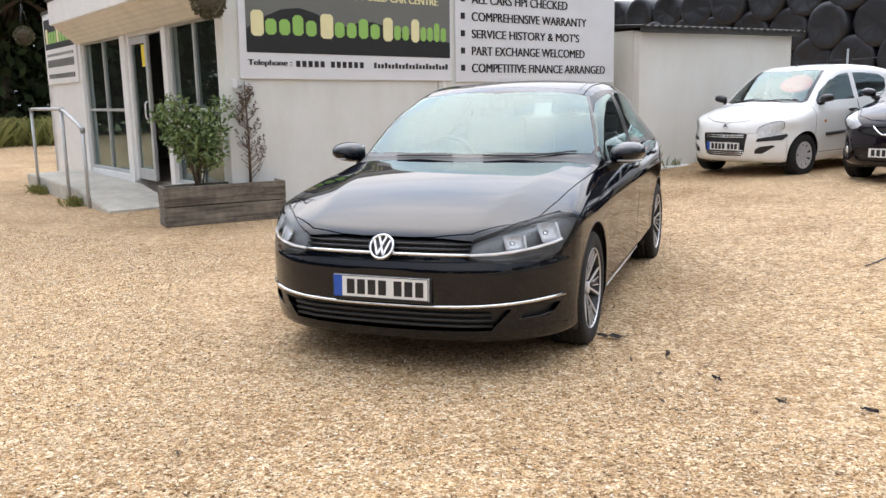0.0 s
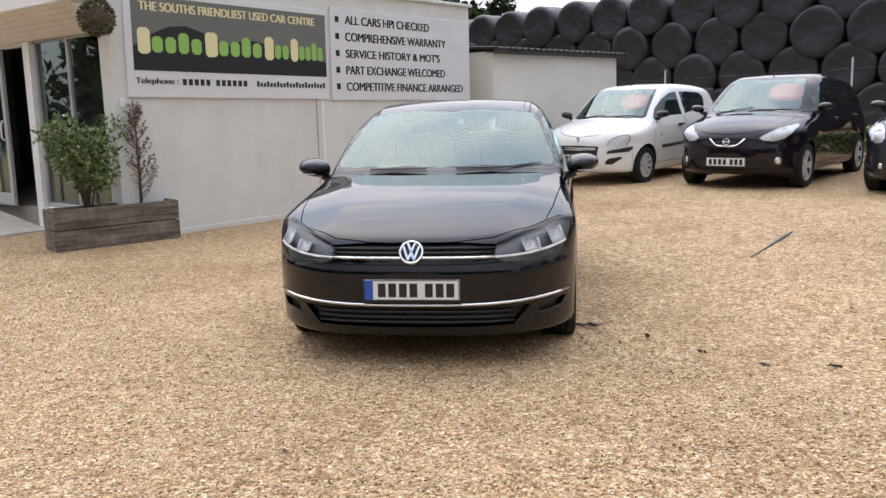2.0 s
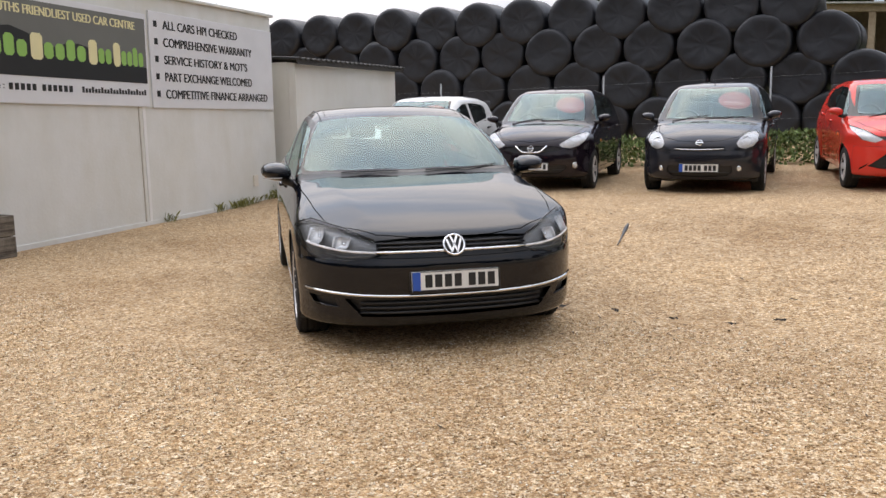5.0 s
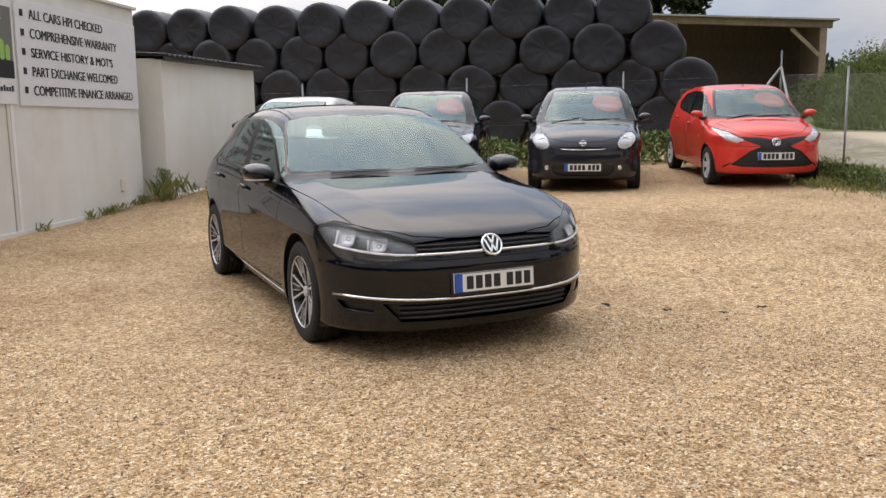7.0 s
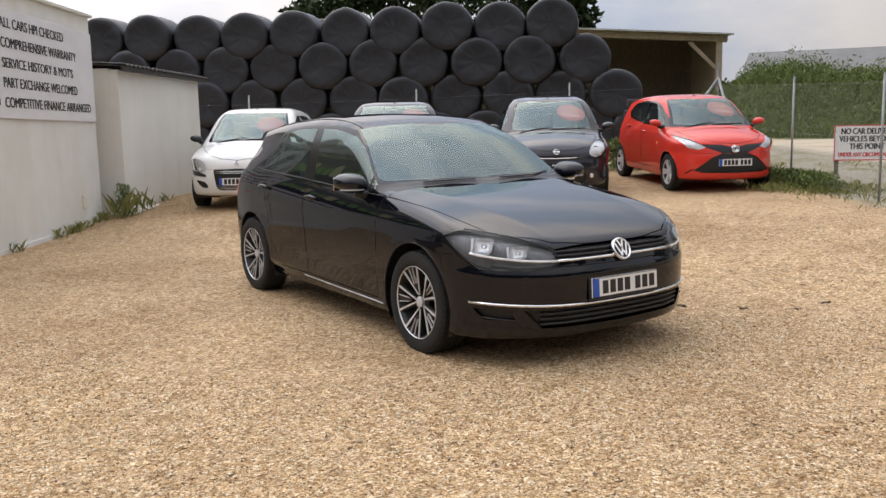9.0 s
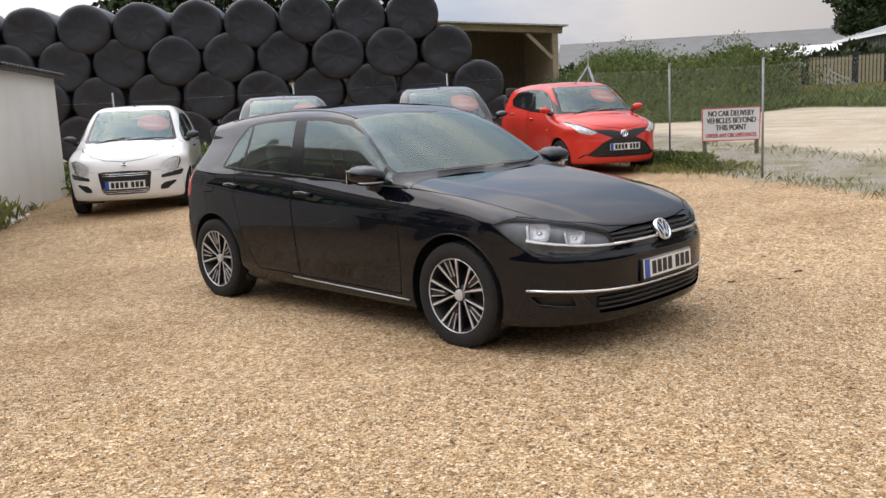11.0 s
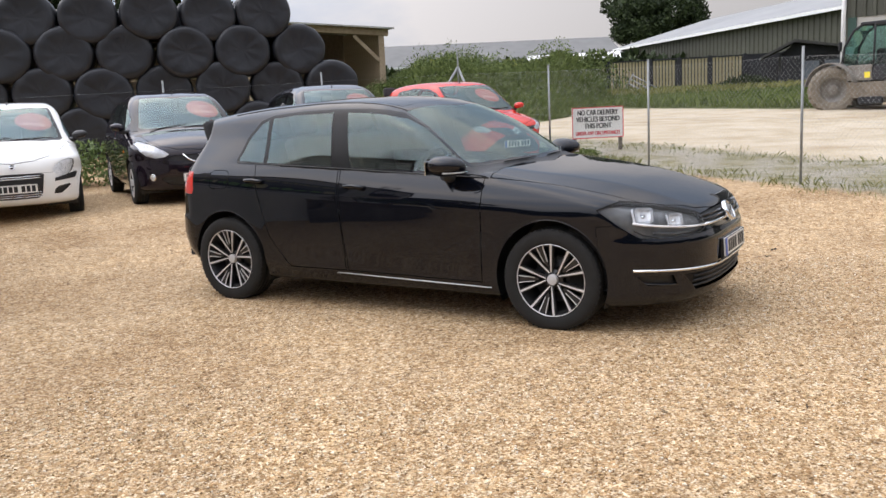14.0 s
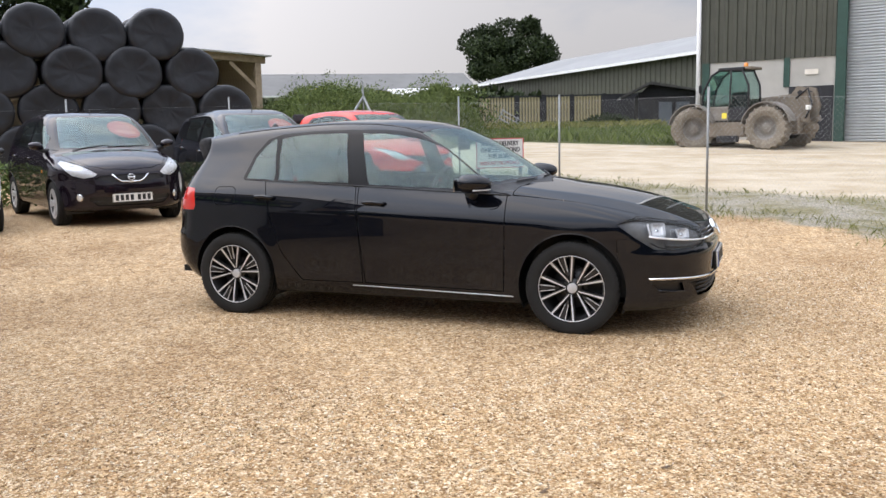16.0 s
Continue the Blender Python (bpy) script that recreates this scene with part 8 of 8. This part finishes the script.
def bracket():
    b = thing("wall_bracket", WALL, "black wrought iron bracket with scrolls", "bracket")
    part("arm", tube([(-.02, -.03, 3.22), (-.23, -.20, 3.21)], .011, 8), IRON, b)
    part("back_bar", tube([(-.015, -.03, 2.55), (-.015, -.03, 3.32)], .011, 8), IRON, b)
    for k in range(3):
        a0 = .05 + .1 * k
        pts = [(-.02 - (a0 + .07 * math.cos(t) * (1 - t / 9)) * .62, -.03 - (a0 + .07 * math.cos(t)) * .3, 3.08 - .05 * k + .07 * math.sin(t) * (1 - t / 9)) for t in np.linspace(0, 6, 14)]
        part("scroll", tube(pts, .008, 6), IRON, b)
    part("stay", tube([(-.015, -.03, 2.75), (-.10, -.10, 2.98), (-.20, -.17, 3.20)], .009, 6), IRON, b)


bracket()


# ---- bits lying on the gravel ----
def litter(x, y, size, seed, label, mat):
    rng = random.Random(seed)
    bm = bmesh.new()
    n = 9
    rows = []
    for i in range(n):
        t = i / (n - 1)
        w = size * .28 * math.sin(math.pi * (t * .9 + .05)) * rng.uniform(.5, 1.2)
        c = Vector((size * (t - .5) * 2, size * .25 * math.sin(t * 3 + seed), .008 + size * .12 * rng.random()))
        rows.append((bm.verts.new(c + Vector((0, w, rng.uniform(0, .012)))), bm.verts.new(c - Vector((0, w, rng.uniform(-.006, .006))))))
    for a, b in zip(rows, rows[1:]):
        bm.faces.new((a[0], a[1], b[1], b[0]))
    bmesh.ops.solidify(bm, geom=bm.faces[:], thickness=.003)
    ob = part("scrap", bm, mat, at=pose(x, y, ground_at(x, y) + .004, 0, 0, rng.uniform(0, 360)))
    return tagged(ob, label, "litter", "scraps on the gravel")


def scattered_litter():
    """Dead leaves and twigs blown over the forecourt, thickest before the parked row."""
    rng = np.random.default_rng(71)
    q = np.concatenate([np.stack([rng.uniform(.6, 8.5, 700), rng.uniform(4.0, 12.0, 700)], 1), np.stack([rng.uniform(-7, 6, 260), rng.uniform(-.5, 9, 260)], 1)])
    lumpy = np.array([noise.noise((a * .7, b * .7, 9.0)) for a, b in q])
    q = q[lumpy > -.12]
    n = len(q)
    P = np.stack([q[:, 0], q[:, 1], [ground_at(a, b) + .006 for a, b in q]], 1)
    ang, size = rng.uniform(0, 6.283, n), rng.uniform(.008, .024, n) * (1 + .03 * np.abs(q[:, 1]))
    d, e = np.stack([np.cos(ang), np.sin(ang), rng.uniform(-.1, .35, n)], 1), np.stack([-np.sin(ang), np.cos(ang), rng.uniform(-.3, .3, n)], 1)
    sz = size[:, None]
    V = np.stack([P - d * sz, P + e * sz * .3 + d * sz * .1, P + d * sz * 1.1 + np.array((0, 0, .006)), P - e * sz * .35], 1)
    F = np.array([(0, 1, 2, 3)])[None] + 4 * np.arange(n)[:, None, None]
    soup("leaf_litter", V.reshape(-1, 3), F.reshape(-1, 4), BROWN_LITTER, "dead leaves and twigs scattered over the gravel", "litter")


LITTER = material("dried_dark_leaf", (0.035, 0.028, 0.026), .8, vary=.3, scale=40)
BROWN_LITTER = material("dead_brown_leaves", (0.095, 0.06, 0.035), .85, vary=.4, scale=8)
scattered_litter()
for k, (x, y, s) in enumerate(((1.04, 5.07, .05), (1.21, 4.66, .045), (1.42, 4.36, .035), (1.76, 4.27, .04), (.80, 5.42, .09), (.70, 5.60, .05), (2.3, 4.6, .03), (2.55, 5.3, .03))):
    litter(x, y, s, k, "dark scrap of dried leaf lying on the gravel", LITTER)


def plastic_strip():
    bm = bmesh.new()
    pts = [(2.85 + .93 * u, 7.15 + .9 * u, ground_at(2.85 + .93 * u, 7.15 + .9 * u) + .012) for u in np.linspace(0, 1, 9)]
    add_tube(bm, pts, [.006, .008, .009, .012, .016, .022, .026, .02, .008], 6)
    for v in bm.verts:
        v.co.z = ground_at(v.co.x, v.co.y) + (v.co.z - ground_at(v.co.x, v.co.y)) * .25 + .004
    tagged(part("plastic_strip", bm, WRAP), "torn strip of black plastic on the gravel", "litter", "scraps on the gravel")


plastic_strip()


# ---- telehandler parked before the workshop ----
DUSTY = material("dusty_silver_grey_paint", (0.25, 0.235, 0.215), 0.7, vary=0.2, scale=6, second=(0.15, 0.13, 0.105))
MUDDY = material("mud_caked_steel", (0.19, 0.16, 0.125), 0.95, vary=0.3, scale=9, bump=0.4, bscale=30)
MUDTYRE = material("dusty_tractor_tyre", (0.20, 0.172, 0.135), 0.95, vary=0.35, scale=8, bump=0.3, bscale=60)


def telehandler():
    x, y = 20.86, -2.20
    t = thing("telehandler", pose(x, y, ground_z(x, y) - .03, 0, 0, 49.0), "mud-caked grey telehandler parked before the workshop", "telehandler")
    R, W = .67, .46
    tyre, n = bmesh.new(), 120
    ring = [(.36, -.42, 0), (.50, -.52, 0), (.60, -.50, .3), (R - .05, -.44, 1), (R - .045, -.22, 1), (R - .04, 0, .8), (R - .045, .22, 1), (R - .05, .44, 1), (.60, .50, .3), (.50, .52, 0), (.36, .42, 0)]
    turned = []
    for k in range(n):
        row = []
        for r, y, lug in ring:
            ph = 20 * k / n + (.5 if y > 0 else 0) + 1.1 * abs(y)
            r += .052 * lug * (ph % 1.0 < .45)
            a = 2 * math.pi * k / n
            row.append(tyre.verts.new((r * math.cos(a), y * W, r * math.sin(a))))
        turned.append(row)
    for k in range(n):
        p, q = turned[k], turned[(k + 1) % n]
        for j in range(len(ring) - 1):
            tyre.faces.new((p[j], p[j + 1], q[j + 1], q[j]))
    bmesh.ops.recalc_face_normals(tyre, faces=tyre.faces)
    tyre = mesh_of("tyre", tyre, MUDTYRE)
    rim = mesh_of("rim", lathe([(.37, W * .40), (.34, W * .30), (.33, W * .12), (.20, W * .06), (.17, W * .2), (.10, W * .24), (0, W * .24)], 32, TO_Y), DUSTY)
    for wx, wy, st in ((0, 1, 0), (0, -1, 0), (2.45, 1, 38), (2.45, -1, 38)):
        w = piece("wheel", rim, t, pose(wx, wy * .93, R - .02, 0, 0, (0 if wy > 0 else 180) + st))
        piece("tyre", tyre, w, Matrix())
    part("chassis", box((-.75, -.50, .45), (3.15, .50, .95), bevel=.06, segs=2), MUDDY, t)
    part("belly_box", box((.75, .45, .38), (1.95, .92, .85), bevel=.05, segs=2), MUDDY, t)
    part("step", box((.95, .85, .22), (1.65, .98, .42), bevel=.02), TARRED, t)
    part("engine_cover", box((.45, -.95, .75), (2.2, -.38, 1.35), bevel=.12, segs=3), DUSTY, t)
    fen = bmesh.new()
    rows = []
    for k in range(13):
        a = radians(10 + 13 * k)
        rows.append([fen.verts.new((rr * math.cos(a), yy, R - .02 + rr * math.sin(a))) for rr, yy in ((R + .08, -.24), (R + .08, .24), (R + .11, .24), (R + .11, -.24))])
    for r0, r1 in zip(rows, rows[1:]):
        for j in range(4):
            fen.faces.new((r0[j], r0[(j + 1) % 4], r1[(j + 1) % 4], r1[j]))
    fen = mesh_of("mudguard", fen, DUSTY)
    for fx, fy in ((0, .93), (0, -.93), (2.45, .93), (2.45, -.93)):
        piece("mudguard", fen, t, pose(fx, fy, 0))
    # cab
    cab = part("cab", box((.70, .12, .85), (2.05, .93, 1.30), bevel=.06, segs=2), TARRED, t)
    prof = [(.62, 1.25), (.66, 1.95), (.86, 2.40), (1.55, 2.46), (1.86, 2.28), (2.12, 1.85), (2.20, 1.28)]
    for yy in (.14, .91):
        part("pillar", tube([(a, yy, b) for a, b in prof], .035, 8), TARRED, cab, smooth=True)
    part("pillar", tube([(1.25, .92, 1.25), (1.22, .92, 2.44)], .03, 8), TARRED, cab)
    part("cab_roof", box((.80, .10, 2.40), (1.66, .95, 2.50), bevel=.04, segs=2), TARRED, cab)
    for yy in (.145, .905):
        part("side_glass", prism([(a, b) for a, b in prof], "y", yy - .004, yy + .004), GLASS_SIDE, cab)
    gl = bmesh.new()
    for a, b in zip(prof[3:], prof[4:]):
        gl.faces.new([gl.verts.new(c) for c in ((a[0], .14, a[1]), (b[0], .14, b[1]), (b[0], .91, b[1]), (a[0], .91, a[1]))])
    part("front_glass", gl, GLASS_SIDE, cab)
    part("door_panel", box((1.28, .90, .88), (2.02, .955, 1.32), bevel=.03, segs=2), DUSTY, cab)
    part("yellow_sticker", box((1.32, .956, .95), (1.48, .962, 1.12)), YELLOW_INK, cab)
    part("driver_seat", box((.85, .32, 1.2), (1.3, .76, 1.75), bevel=.08, segs=2), SEAT, cab)
    part("steering_wheel", lathe([(.17, 0), (.19, .015), (.17, .03), (.15, .015), (.17, 0)], 20), TARRED, cab, at=pose(1.68, .53, 1.55, 0, 35, 0))
    part("beacon", lathe([(.07, 0), (.07, .10), (.04, .14), (0, .14)], 12), AMBER, cab, at=pose(.95, .5, 2.5))
    part("lamp_bar", box((.6, .12, 2.42), (.8, .9, 2.50), bevel=.02), MUDDY, cab)
    # boom and tail
    part("boom", box((-.95, -.36, 1.20), (3.2, .02, 1.62), pose(0, 0, 0, 0, 5, 0), bevel=.05, segs=2), MUDDY, t)
    part("boom_head", box((3.1, -.34, .45), (3.45, .0, 1.35), bevel=.06, segs=2), MUDDY, t)
    for yy in (-.45, .28):
        part("boom_pivot", prism([(-.30, .85), (-.95, .80), (-1.0, 1.30), (-.86, 1.80), (-.62, 1.86), (-.30, 1.45)], "y", yy, yy + .12), MUDDY, t)
    part("pivot_pin", tube([(-.72, -.50, 1.66), (-.72, .46, 1.66)], .07, 10), TARRED, t)
    part("radiator_box", box((-.72, -.32, .78), (-.20, .27, 1.28), bevel=.06, segs=2), TARRED, t)
    part("ram", tube([(-.5, -.17, .9), (.9, -.17, 1.3)], .06, 10), GALV, t)
    part("hitch", box((-1.08, -.20, .52), (-.74, .20, .74), bevel=.05), MUDDY, t)
    for yy in (-.42, .42):
        part("hose", tube([(-.6, yy, 1.5), (-.95, yy, 1.78), (-1.08, yy, 1.3), (-.9, yy, .9)], .03, 7), TARRED, t, smooth=True)
    part("tail_lamp", box((-1.12, .55, 1.15), (-1.02, .75, 1.28), bevel=.02), PLATE_WHITE, t)
    part("headstock", box((3.45, -.65, .25), (3.62, .35, 1.10), bevel=.03), MUDDY, t)
    for yy in (-.5, .15):
        part("fork", box((3.6, yy - .06, .10), (4.6, yy + .06, .16)), MUDDY, t)
    part("mirror", box((2.12, 1.02, 1.75), (2.18, 1.16, 2.0), bevel=.02), TARRED, t)
    part("mirror_arm", tube([(2.0, .93, 1.6), (2.15, 1.08, 1.75)], .012, 6), TARRED, t)


telehandler()


def field_gate():
    """A few galvanised hurdles lying in the nettles."""
    g = thing("metal_hurdle", pose(34.6, 6.0, ground_z(34.6, 6) + .05, 0, -30, 80), "galvanised hurdle leaning in the nettles", "hurdle")
    for z in (.1, .3, .5, .7):
        part("rail", tube([(-.8, 0, z), (.8, 0, z)], .025, 8), GALV, g)
    for x in (-.8, 0, .8):
        part("upright", tube([(x, 0, 0), (x, 0, .8)], .025, 8), GALV, g)


field_gate()
